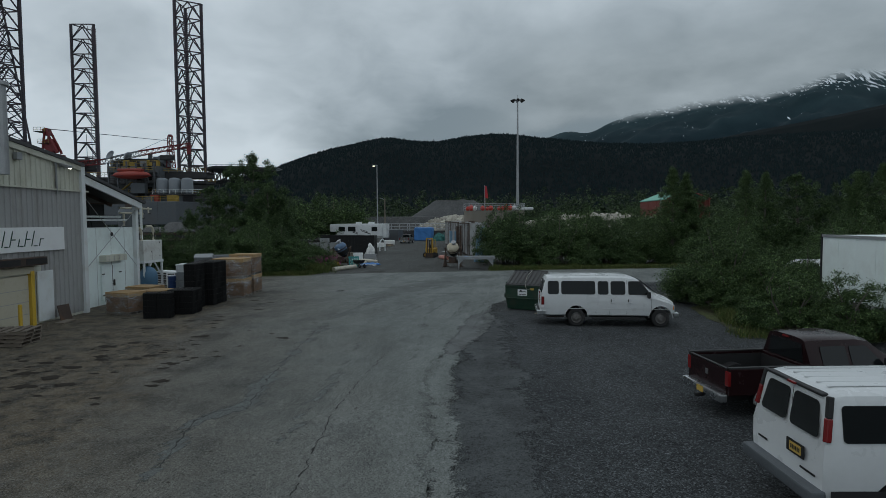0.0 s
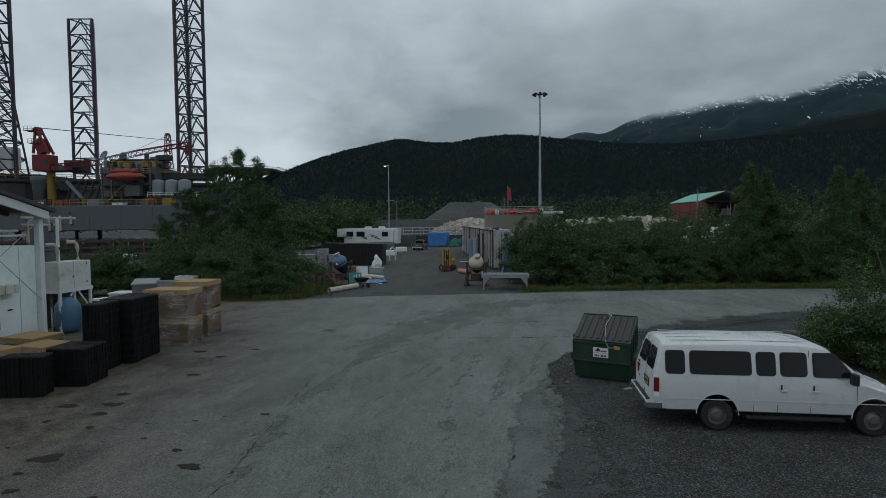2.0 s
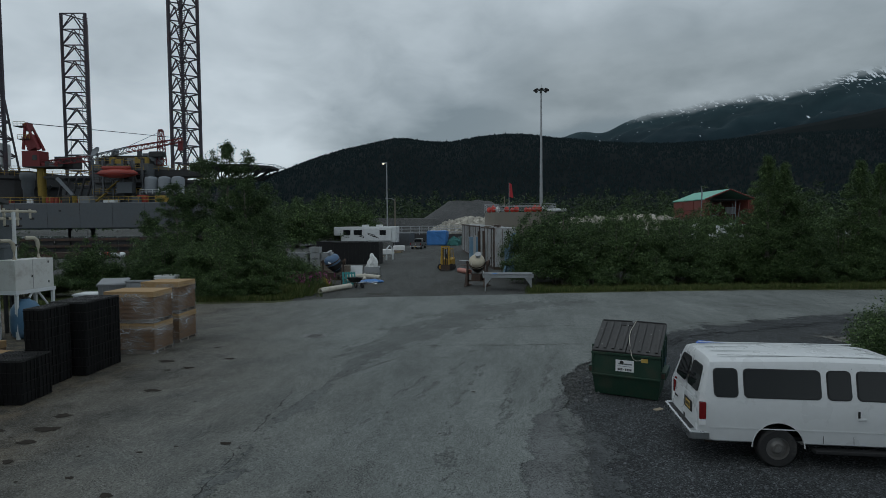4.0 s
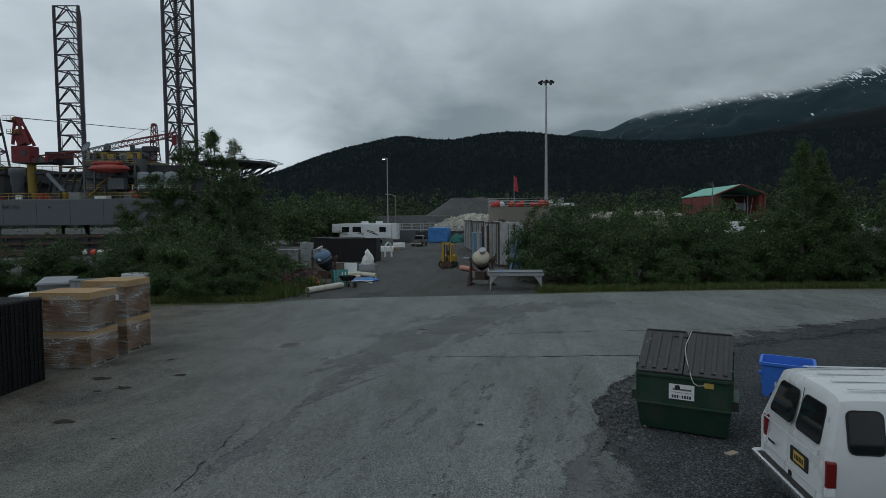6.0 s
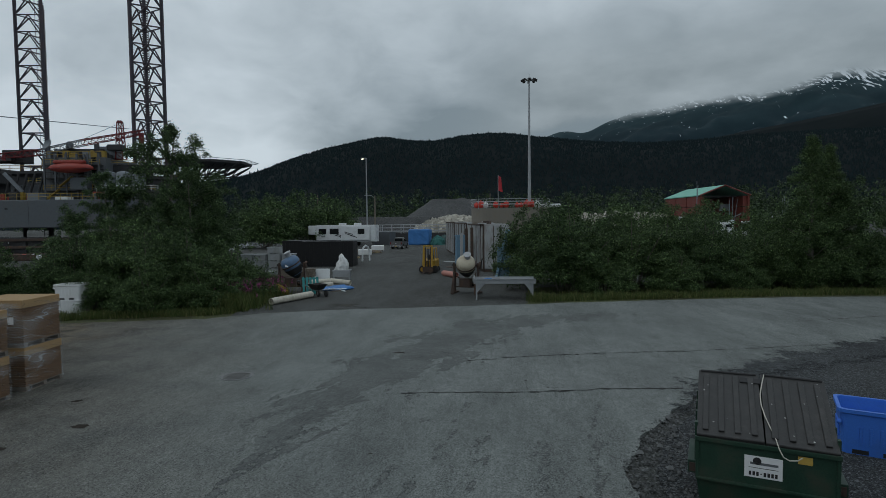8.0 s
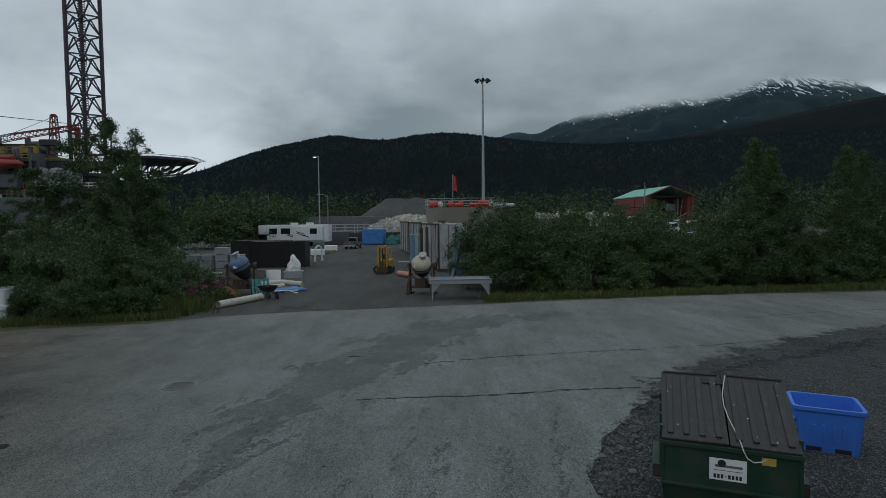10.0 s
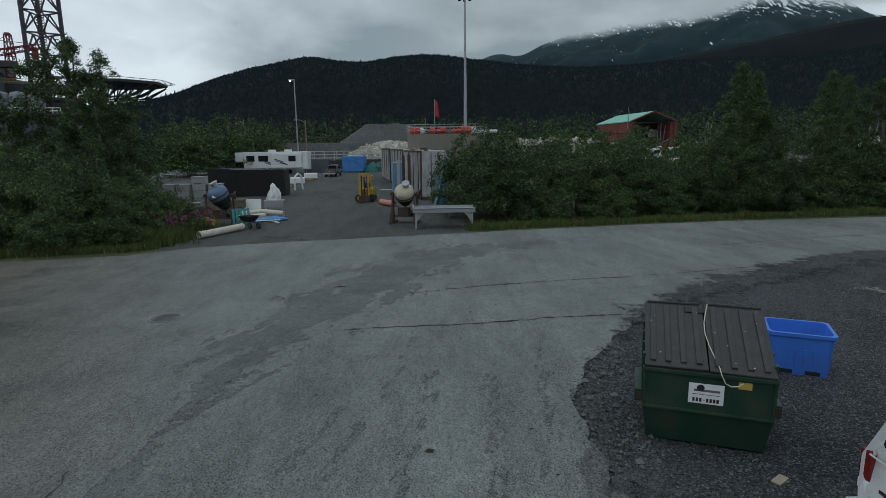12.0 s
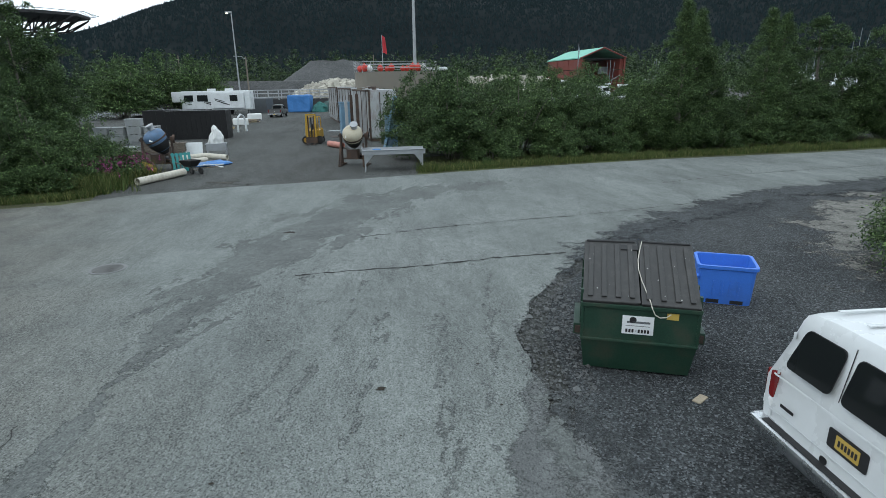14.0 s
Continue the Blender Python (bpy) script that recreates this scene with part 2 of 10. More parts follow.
def film_mat(name):
    """Stretch wrap: mostly clear, with milky blotches and thin slanting creases."""
    m = bpy.data.materials.new(name)
    m.use_nodes = True
    n, l = m.node_tree.nodes, m.node_tree.links
    p = n["Principled BSDF"]
    p.inputs["Base Color"].default_value = (0.62, 0.63, 0.64, 1)
    p.inputs["Roughness"].default_value = 0.2
    co = n.new("ShaderNodeTexCoord")

    def layer(scale, detail, dist, turn, squash):
        mp = n.new("ShaderNodeMapping")
        mp.inputs["Rotation"].default_value = (radians(turn), radians(turn * 0.8), radians(20))
        mp.inputs["Scale"].default_value = squash
        l.new(co.outputs["Object"], mp.inputs[0])
        t = n.new("ShaderNodeTexNoise")
        t.inputs["Scale"].default_value, t.inputs["Detail"].default_value, t.inputs["Distortion"].default_value = scale, detail, dist
        l.new(mp.outputs[0], t.inputs["Vector"])
        return t.outputs[0]

    def ranged(v, a, b, c, d):
        r = n.new("ShaderNodeMapRange")
        for k, x in zip(("From Min", "From Max", "To Min", "To Max"), (a, b, c, d)):
            r.inputs[k].default_value = x
        l.new(v, r.inputs[0])
        return r.outputs[0]

    def ma(op, a, b):
        x = n.new("ShaderNodeMath")
        x.operation = op
        for i, v in enumerate((a, b)):
            if isinstance(v, float):
                x.inputs[i].default_value = v
            else:
                l.new(v, x.inputs[i])
        return x.outputs[0]

    blot = layer(0.9, 1.5, 0.5, 30, (1, 1, 1.4))
    fold = layer(1.3, 0.0, 0.0, 38, (1, 1, 4.5))
    fold2 = layer(1.0, 0.5, 0.0, -47, (1, 1, 5.0))
    crease = ranged(ma("ABSOLUTE", ma("SUBTRACT", fold, 0.5), 0.0), 0.0, 0.02, 0.34, 0.0)
    crease2 = ranged(ma("ABSOLUTE", ma("SUBTRACT", fold2, 0.52), 0.0), 0.0, 0.016, 0.3, 0.0)
    milk = ma("ADD", ranged(blot, 0.48, 0.78, 0.02, 0.42), ma("MAXIMUM", crease, crease2))
    bp = n.new("ShaderNodeBump")
    bp.inputs["Strength"].default_value, bp.inputs["Distance"].default_value = 0.7, 0.04
    l.new(ma("ADD", fold, fold2), bp.inputs["Height"])
    l.new(bp.outputs[0], p.inputs["Normal"])
    tr = n.new("ShaderNodeBsdfTransparent")
    mx = n.new("ShaderNodeMixShader")
    l.new(milk, mx.inputs[0])
    l.new(tr.outputs[0], mx.inputs[1])
    l.new(p.outputs[0], mx.inputs[2])
    l.new(mx.outputs[0], n["Material Output"].inputs[0])
    MATS[name] = m
    return m


def glow_mat(name, color, strength):
    m = bpy.data.materials.new(name)
    m.use_nodes = True
    n = m.node_tree.nodes
    e = n.new("ShaderNodeEmission")
    e.inputs[0].default_value, e.inputs[1].default_value = (*color, 1), strength
    m.node_tree.links.new(e.outputs[0], n["Material Output"].inputs[0])
    MATS[name] = m
    return m


asphalt = ground_mat("worn_asphalt", (0.189, 0.2055, 0.198), (0.1195, 0.1295, 0.1255), (0.33, 0.35, 0.34), patch=0.24, grain=50, fleck=0.26, gritty=0.24, bump=0.35, pits=31.0, pit_tone=0.5, spec=0.12, mottle=0.36, streak=(1.45, 0.5, 1), lo=0.38, hi=0.66, soiled=((0.118, 0.110, 0.094), (0.062, 0.057, 0.049)))
asphalt_dark = ground_mat("patched_asphalt", (0.1152, 0.1251, 0.1206), (0.0882, 0.0954, 0.0927), (0.24, 0.25, 0.25), patch=0.6, grain=42, fleck=0.25, gritty=0.22, bump=0.35, pits=28.0, pit_tone=0.66)
tar_smooth = ground_mat("feathered_tar", (0.135, 0.1422, 0.1422), (0.0945, 0.099, 0.099), (0.2, 0.21, 0.21), patch=0.8, grain=90, bump=0.25, fleck=0.25)
packed_grit = ground_mat("packed_grit", (0.0792, 0.0864, 0.0882), (0.0522, 0.0567, 0.0594), (0.16, 0.17, 0.17), patch=0.45, grain=75, bump=0.6, fleck=0.25, gritty=0.2, mottle=0.35)
streaked = ground_mat("streaked_asphalt", (0.1485, 0.1602, 0.1548), (0.1125, 0.1215, 0.117), (0.24, 0.25, 0.25), patch=0.6, grain=42, fleck=0.25, gritty=0.22, bump=0.4, pits=28.0, pit_tone=0.5, mottle=0.36)
pale_silt = ground_mat("pale_silt", (0.175, 0.17, 0.155), (0.11, 0.108, 0.097), (0.22, 0.22, 0.21), patch=0.9, grain=30, bump=0.5)
dark_soil = ground_mat("damp_soil", (0.07, 0.063, 0.052), (0.05, 0.045, 0.04), (0.1, 0.1, 0.1), patch=0.8, grain=40, bump=0.6)
gravel = ground_mat("dark_gravel", (0.042, 0.0465, 0.049), (0.018, 0.021, 0.0235), (0.20, 0.215, 0.225), patch=0.2, grain=36, bump=1.0, fleck=0.5, gritty=0.55, pits=30.0, pit_tone=0.5, mottle=0.5)
yard_dirt = ground_mat("yard_gravel", (0.063, 0.068, 0.0645), (0.034, 0.0345, 0.030), (0.22, 0.22, 0.22), patch=0.16, grain=30, bump=0.9, streak=(1.7, 0.4, 1), mottle=0.45)
turf = ground_mat("rough_turf", (0.056, 0.070, 0.022), (0.037, 0.040, 0.017), (0.12, 0.115, 0.05), patch=0.5, grain=18, bump=1.0)
white_paint = mat("white_vehicle_paint", (0.57, 0.59, 0.60), rough=0.3, var=0.04, scale=1.5, fine=8, bump=0.0, dirt=(0.38, 0.37, 0.34), dirt_amt=0.12, spec=0.5)
maroon_paint = mat("maroon_vehicle_paint", (0.016, 0.006, 0.007), rough=0.22, var=0.1, bump=0.0, spec=0.25)
grey_paint = mat("grey_vehicle_paint", (0.10, 0.10, 0.10), rough=0.35, var=0.1, bump=0.0)
chrome = mat("worn_chrome", (0.55, 0.56, 0.57), rough=0.28, metal=1.0, var=0.1, bump=0.03)
rubber = mat("tyre_rubber", (0.022, 0.022, 0.023), rough=0.85, var=0.2, dirt=(0.09, 0.085, 0.08), dirt_amt=0.5, dirt_scale=4)
steel = mat("galvanised_steel", (0.36, 0.37, 0.38), rough=0.5, metal=0.7, var=0.2, scale=2, bump=0.05, dirt=(0.2, 0.17, 0.14), dirt_amt=0.3)
dark_trim = mat("black_plastic", (0.018, 0.018, 0.019), rough=0.6, var=0.25, bump=0.1)
dull_hub = mat("steel_wheel", (0.16, 0.155, 0.15), rough=0.55, metal=0.5, var=0.2)
glass = glass_mat("tinted_glass")
red_lens = mat("red_lens", (0.17, 0.010, 0.011), rough=0.15, var=0.1, bump=0.0, spec=0.6)
amber_lens = mat("amber_lens", (0.7, 0.2, 0.02), rough=0.15, var=0.1, bump=0.0, spec=0.6)
yellow_plate = mat("yellow_plate", (0.50, 0.34, 0.08), rough=0.4, var=0.08, bump=0.0)
ink = mat("dark_ink", (0.02, 0.02, 0.022), rough=0.6, var=0.1, bump=0.0)
bin_green = mat("bin_green_paint", (0.013, 0.043, 0.027), rough=0.5, var=0.3, scale=2.5, dirt=(0.055, 0.045, 0.032), dirt_amt=0.6, dirt_scale=2.5)
lid_black = mat("weathered_black_lid", (0.03, 0.0295, 0.029), rough=0.5, var=0.3, scale=4, dirt=(0.085, 0.08, 0.077), dirt_amt=0.4, dirt_scale=5)
tote_blue = mat("blue_tote_plastic", (0.045, 0.165, 0.60), rough=0.42, var=0.1, bump=0.05, dirt=(0.06, 0.09, 0.2), dirt_amt=0.35)
sign_white = mat("white_sign", (0.72, 0.73, 0.74), rough=0.5, var=0.05, bump=0.02, dirt=(0.5, 0.48, 0.42), dirt_amt=0.25)
white_steel = mat("white_painted_steel", (0.62, 0.65, 0.66), rough=0.5, var=0.08, scale=1.2, bump=0.05, dirt=(0.42, 0.38, 0.3), dirt_amt=0.4, dirt_scale=1.5)
cream_siding = mat("cream_siding", (0.52, 0.52, 0.45), rough=0.6, var=0.12, scale=0.8, stretch=(1, 1, 0.3), bump=0.05, dirt=(0.26, 0.23, 0.17), dirt_amt=0.6)
grey_siding = mat("grey_siding", (0.31, 0.31, 0.31), rough=0.6, var=0.12, scale=0.8, stretch=(1, 1, 0.25), bump=0.05, dirt=(0.17, 0.15, 0.13), dirt_amt=0.6)
cold_panel = mat("cold_store_panel", (0.72, 0.80, 0.79), rough=0.5, var=0.06, scale=0.7, bump=0.02, dirt=(0.42, 0.42, 0.38), dirt_amt=0.35)
cardboard = mat("cardboard", (0.15, 0.085, 0.045), rough=0.85, var=0.1, scale=2, obrand=0.35, bump=0.05)
film = film_mat("stretch_wrap")
black_crate = mat("black_crate_plastic", (0.0065, 0.0065, 0.007), rough=0.7, var=0.3, bump=0.1, dirt=(0.02, 0.02, 0.02), dirt_amt=0.3, dirt_scale=3, spec=0.25)
grey_crate = mat("grey_crate_plastic", (0.22, 0.235, 0.25), rough=0.6, var=0.15, bump=0.05, dirt=(0.14, 0.14, 0.13), dirt_amt=0.5)
rust = mat("rusty_steel", (0.06, 0.042, 0.034), rough=0.8, var=0.4, scale=4, dirt=(0.16, 0.075, 0.035), dirt_amt=0.6)
rig_steel = mat("rig_leg_steel", (0.055, 0.05, 0.062), rough=0.6, var=0.25, scale=0.4, fine=3, dirt=(0.10, 0.035, 0.04), dirt_amt=0.5, dirt_scale=0.3)
hull_grey = mat("rig_hull_grey", (0.082, 0.092, 0.102), rough=0.6, var=0.12, scale=0.15, fine=2, dirt=(0.09, 0.08, 0.075), dirt_amt=0.5, dirt_scale=0.3)
rig_red = mat("rig_red", (0.14, 0.015, 0.018), rough=0.55, var=0.2, scale=0.5, fine=4)
rig_orange = mat("lifeboat_orange", (0.25, 0.035, 0.024), rough=0.45, var=0.15, scale=0.6, fine=4)
rig_yellow = mat("rig_yellow", (0.28, 0.19, 0.035), rough=0.6, var=0.2, scale=0.6, fine=4)
# dark steel of decks and gear, with shade put into the colour
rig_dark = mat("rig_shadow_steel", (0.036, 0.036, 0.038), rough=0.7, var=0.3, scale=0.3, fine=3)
tank_grey = mat("tank_grey", (0.17, 0.19, 0.21), rough=0.5, var=0.1, scale=0.4, fine=4)
concrete = mat("weathered_concrete", (0.18, 0.165, 0.14), rough=0.9, var=0.2, scale=1.2, bump=0.3, dirt=(0.16, 0.13, 0.10), dirt_amt=0.6)
wood = mat("grey_wood", (0.16, 0.135, 0.11), rough=0.85, var=0.3, scale=3, stretch=(1, 1, 4), obrand=0.4)
bark = mat("alder_bark", (0.12, 0.11, 0.095), rough=0.9, var=0.3, scale=5, bump=0.5)
leaf = leaf_mat("alder_leaf", (0.017, 0.036, 0.013), (0.037, 0.068, 0.024), (0.075, 0.117, 0.046))
leaf_light = leaf_mat("willow_leaf", (0.021, 0.043, 0.015), (0.045, 0.081, 0.027), (0.088, 0.134, 0.052))
far_leaf = leaf_mat("distant_leaf", (0.014, 0.028, 0.013), (0.027, 0.047, 0.020), (0.05, 0.075, 0.032))
grass_mat = leaf_mat("long_grass", (0.043, 0.075, 0.019), (0.078, 0.112, 0.033), (0.112, 0.112, 0.046))
buoy_orange = mat("faded_orange_plastic", (0.22, 0.045, 0.02), rough=0.6, var=0.2)
fireweed = leaf_mat("fireweed_flower", (0.16, 0.035, 0.10), (0.2, 0.05, 0.13), (0.28, 0.08, 0.18))
# needle colour is shifted to blue, standing in for haze over the hill
conifer = mat("hazed_conifer_needles", (0.0115, 0.0205, 0.023), rough=0.95, var=0.22, scale=0.012, fine=0.3, bump=0.0, island=0.12, spec=0.1)
# floor colour is darkened to cancel the sky light on open slope
hill_ground = mat("darkened_forest_floor", (0.0044, 0.0082, 0.0094), rough=0.95, var=0.2, scale=0.01, fine=0.08, bump=0.0, spec=0.1)


# ---- mesh tools ----
def thing(name, label, category, loc=(0, 0, 0), rz=0.0, group="", kind="", scale=None):
    ob = new(name)
    ob.empty_display_size = 0.2
    ob.matrix_basis = pose(*loc, 0, 0, rz)
    if scale:
        ob.scale = scale
    return tagged(ob, label, category, group, kind)


def mesh_of(name, bm, material, smooth=False):
    me = bpy.data.meshes.new(name)
    bm.to_mesh(me)
    bm.free()
    if smooth:
        for f in me.polygons:
            f.use_smooth = True
    me.materials.append(material)
    return me


def part(name, bm, material, parent, label="", smooth=False):
    ob = new(name, mesh_of(name, bm, material, smooth))
    ob.parent = parent
    return tagged(ob, label)


def solo(name, bm, material, label, category, loc=(0, 0, 0), rz=0.0, group="", kind="", smooth=False):
    ob = new(name, mesh_of(name, bm, material, smooth))
    ob.matrix_basis = pose(*loc, 0, 0, rz)
    return tagged(ob, label, category, group, kind)


def box(bm, sx, sy, sz, x=0, y=0, z=0, rx=0, ry=0, rz=0, bevel=0.0):
    """A box of that size, centred on x, y, with its base at z when unturned."""
    m = pose(x, y, z + sz / 2, rx, ry, rz) @ Matrix.Diagonal((sx, sy, sz, 1))
    r = bmesh.ops.create_cube(bm, size=1, matrix=m)
    if bevel:
        edges = {e for v in r["verts"] for e in v.link_edges}
        bmesh.ops.bevel(bm, geom=list(edges), offset=bevel, segments=2, affect="EDGES", profile=0.6)
    return bm


def B(*a, **k):
    return box(bmesh.new(), *a, **k)


def rod(bm, p, q, r=0.03, r2=None, seg=8, caps=True):
    """A round bar from p to q."""
    p, q = Vector(p), Vector(q)
    d = q - p
    m = Matrix.Translation((p + q) / 2) @ d.to_track_quat("Z", "Y").to_matrix().to_4x4()
    bmesh.ops.create_cone(bm, cap_ends=caps, segments=seg, radius1=r, radius2=r if r2 is None else r2, depth=d.length, matrix=m)
    return bm


def R(*a, **k):
    return rod(bmesh.new(), *a, **k)


def tube(bm, pts, r, seg=8):
    """A bent pipe through pts."""
    rings = []
    pts = [Vector(p) for p in pts]
    for i, p in enumerate(pts):
        d = (pts[min(i + 1, len(pts) - 1)] - pts[max(i - 1, 0)]).normalized()
        q = d.to_track_quat("Z", "Y")
        rings.append([bm.verts.new(p + q @ Vector((r * math.cos(a), r * math.sin(a), 0))) for a in (2 * math.pi * k / seg for k in range(seg))])
    for a, b in zip(rings, rings[1:]):
        for k in range(seg):
            bm.faces.new((a[k], a[(k + 1) % seg], b[(k + 1) % seg], b[k]))
    bm.faces.new(rings[0][::-1])
    bm.faces.new(rings[-1])
    return bm


def lathe(bm, profile, seg=24, m=None):
    """A turned body: profile is a row of (radius, height)."""
    m = m or Matrix()
    rings = [[bm.verts.new(m @ Vector((r * math.cos(2 * math.pi * k / seg), r * math.sin(2 * math.pi * k / seg), z))) for k in range(seg)] for r, z in profile]
    for a, b in zip(rings, rings[1:]):
        for k in range(seg):
            bm.faces.new((a[k], a[(k + 1) % seg], b[(k + 1) % seg], b[k]))
    bm.faces.new(rings[0][::-1])
    bm.faces.new(rings[-1])
    return bm


def prism(bm, outline, z0, z1, m=None):
    """A straight-sided body on a flat outline."""
    m = m or Matrix()
    lo = [bm.verts.new(m @ Vector((x, y, z0))) for x, y in outline]
    hi = [bm.verts.new(m @ Vector((x, y, z1))) for x, y in outline]
    bm.faces.new(lo[::-1])
    bm.faces.new(hi)
    for i in range(len(lo)):
        j = (i + 1) % len(lo)
        bm.faces.new((lo[i], lo[j], hi[j], hi[i]))
    return bm


def sphere(bm, r, loc=(0, 0, 0), scale=(1, 1, 1), sub=2):
    bmesh.ops.create_icosphere(bm, subdivisions=sub, radius=r, matrix=Matrix.Translation(loc) @ Matrix.Diagonal((*scale, 1)))
    return bm


def ragged(points, step=0.5, amp=0.25, freq=0.9, seed=0.0):
    """The closed outline through points, cut finer and frayed."""
    out = []
    n = len(points)
    for i in range(n):
        a, b = Vector((*points[i], 0)), Vector((*points[(i + 1) % n], 0))
        k = max(1, int((b - a).length / step))
        for j in range(k):
            p = a.lerp(b, j / k)
            v = noise.noise_vector(Vector((p.x * freq, p.y * freq, seed))) + 0.5 * noise.noise_vector(Vector((p.x * freq * 4, p.y * freq * 4, seed + 9)))
            out.append((p.x + amp * v.x, p.y + amp * v.y))
    return out


def sheet(name, outline, z, material, label, category, thick=0.03, kind="structure", parent=None):
    """A flat layer with a true edge."""
    bm = bmesh.new()
    lo = [bm.verts.new((x, y, z - thick)) for x, y in outline]
    hi = [bm.verts.new((x, y, z)) for x, y in outline]
    for i in range(len(lo)):
        j = (i + 1) % len(lo)
        bm.faces.new((lo[i], lo[j], hi[j], hi[i]))
    bmesh.ops.triangulate(bm, faces=[bm.faces.new(hi)])
    bmesh.ops.recalc_face_normals(bm, faces=bm.faces)
    return solo(name, bm, material, label, category, kind=kind)


def raw_mesh(name, verts, faces, material, smooth=False):
    me = bpy.data.meshes.new(name)
    me.from_pydata(verts, [], faces)
    me.materials.append(material)
    if smooth:
        me.polygons.foreach_set("use_smooth", [True] * len(me.polygons))
    me.update()
    return me
# ---- the ground ----
def ground_sheet():
    bm = bmesh.new()
    rings = [30, 60, 90, 120, 160, 220, 320, 500, 800, 1400, 2600, 4200]
    seg = 72
    prev = None
    c = bm.verts.new((0, 40, -0.06))
    for r in rings:
        ring = [bm.verts.new((r * math.cos(2 * math.pi * k / seg), 40 + r * math.sin(2 * math.pi * k / seg), -0.06)) for k in range(seg)]
        for k in range(seg):
            j = (k + 1) % seg
            if prev is None:
                bm.faces.new((c, ring[k], ring[j]))
            else:
                bm.faces.new((prev[k], ring[k], ring[j], prev[j]))
        prev = ring
    return solo("ground", bm, yard_dirt, "grey compacted gravel ground of a harbour yard", "ground", kind="structure")


ground_sheet()
PAD = [(-0.3, 8.0), (-0.6, 11.5), (-1.0, 14.4), (-1.2, 17.4), (-0.9, 20.9), (-0.35, 25.6), (0.3, 27.4), (0.4, 28.6), (0.5, 29.9), (1.2, 31.6), (2.5, 33.4), (4.0, 35.4), (6.3, 37.6), (10.1, 39.8), (14.9, 42.3), (20, 43.4), (30, 45.0)]
FAR_EDGE = [(60, 57.5), (40, 56.2), (26, 54.2), (15.6, 53.4), (8.5, 52.2), (2.7, 51.0), (-3.0, 49.6), (-9.5, 48.2), (-13.5, 46.9), (-15.8, 45.2), (-21.3, 43.9), (-27, 41.8), (-40, 37.5), (-70, 27)]
road_outline = [(-0.2, -30)] + PAD + [(60, 48)] + FAR_EDGE + [(-70, -30)]
sheet("road", ragged(road_outline, 0.2, 0.12, 1.6), 0.0, asphalt, "worn grey asphalt with frayed edges and pale wheel tracks", "road", thick=0.07)
pad_outline = [(60, -30), (60, 47.6)] + PAD[::-1] + [(-0.2, -30)]
sheet("gravel_pad", ragged([(x + (0.5 if i > 1 else 0), y) for i, (x, y) in enumerate(pad_outline)], 1.0, 0.1), -0.02, gravel, "dark crushed gravel of the parking pad", "gravel", thick=0.02)


def feathered(material, width=0.5, grain=22.0, start=0.15):
    """The same surface thinning out grain by grain towards the edge of its sheet."""
    m = material.copy()
    n, l = m.node_tree.nodes, m.node_tree.links
    out = n["Material Output"]
    at = n.new("ShaderNodeAttribute")
    at.attribute_name = "cover"
    co = n.new("ShaderNodeTexCoord")
    total = at.outputs["Fac"]
    for scale, amp in ((grain, 0.55), (grain * 0.16, 0.6)):
        t = n.new("ShaderNodeTexNoise")
        t.inputs["Scale"].default_value, t.inputs["Detail"].default_value, t.inputs["Roughness"].default_value = scale, 5, 0.65
        l.new(co.outputs["Object"], t.inputs["Vector"])
        off = n.new("ShaderNodeMapRange")
        off.clamp = False
        off.inputs["From Min"].default_value, off.inputs["From Max"].default_value = 0.3, 0.7
        off.inputs["To Min"].default_value, off.inputs["To Max"].default_value = -amp * width, amp * width
        l.new(t.outputs[0], off.inputs[0])
        add = n.new("ShaderNodeMath")
        l.new(total, add.inputs[0])
        l.new(off.outputs[0], add.inputs[1])
        total = add.outputs[0]
    r = n.new("ShaderNodeMapRange")
    r.interpolation_type = "SMOOTHSTEP"
    r.inputs["From Min"].default_value, r.inputs["From Max"].default_value = start * width, (start + 0.9) * width
    l.new(total, r.inputs[0])
    # never beyond the sheet's own rim
    rim = n.new("ShaderNodeMapRange")
    rim.inputs["From Max"].default_value = 0.3 * width
    l.new(at.outputs["Fac"], rim.inputs[0])
    mu = n.new("ShaderNodeMath")
    mu.operation = "MULTIPLY"
    l.new(r.outputs[0], mu.inputs[0])
    l.new(rim.outputs[0], mu.inputs[1])
    tr = n.new("ShaderNodeBsdfTransparent")
    mx = n.new("ShaderNodeMixShader")
    l.new(mu.outputs[0], mx.inputs[0])
    l.new(tr.outputs[0], mx.inputs[1])
    l.new(n["Principled BSDF"].outputs[0], mx.inputs[2])
    l.new(mx.outputs[0], out.inputs[0])
    return m


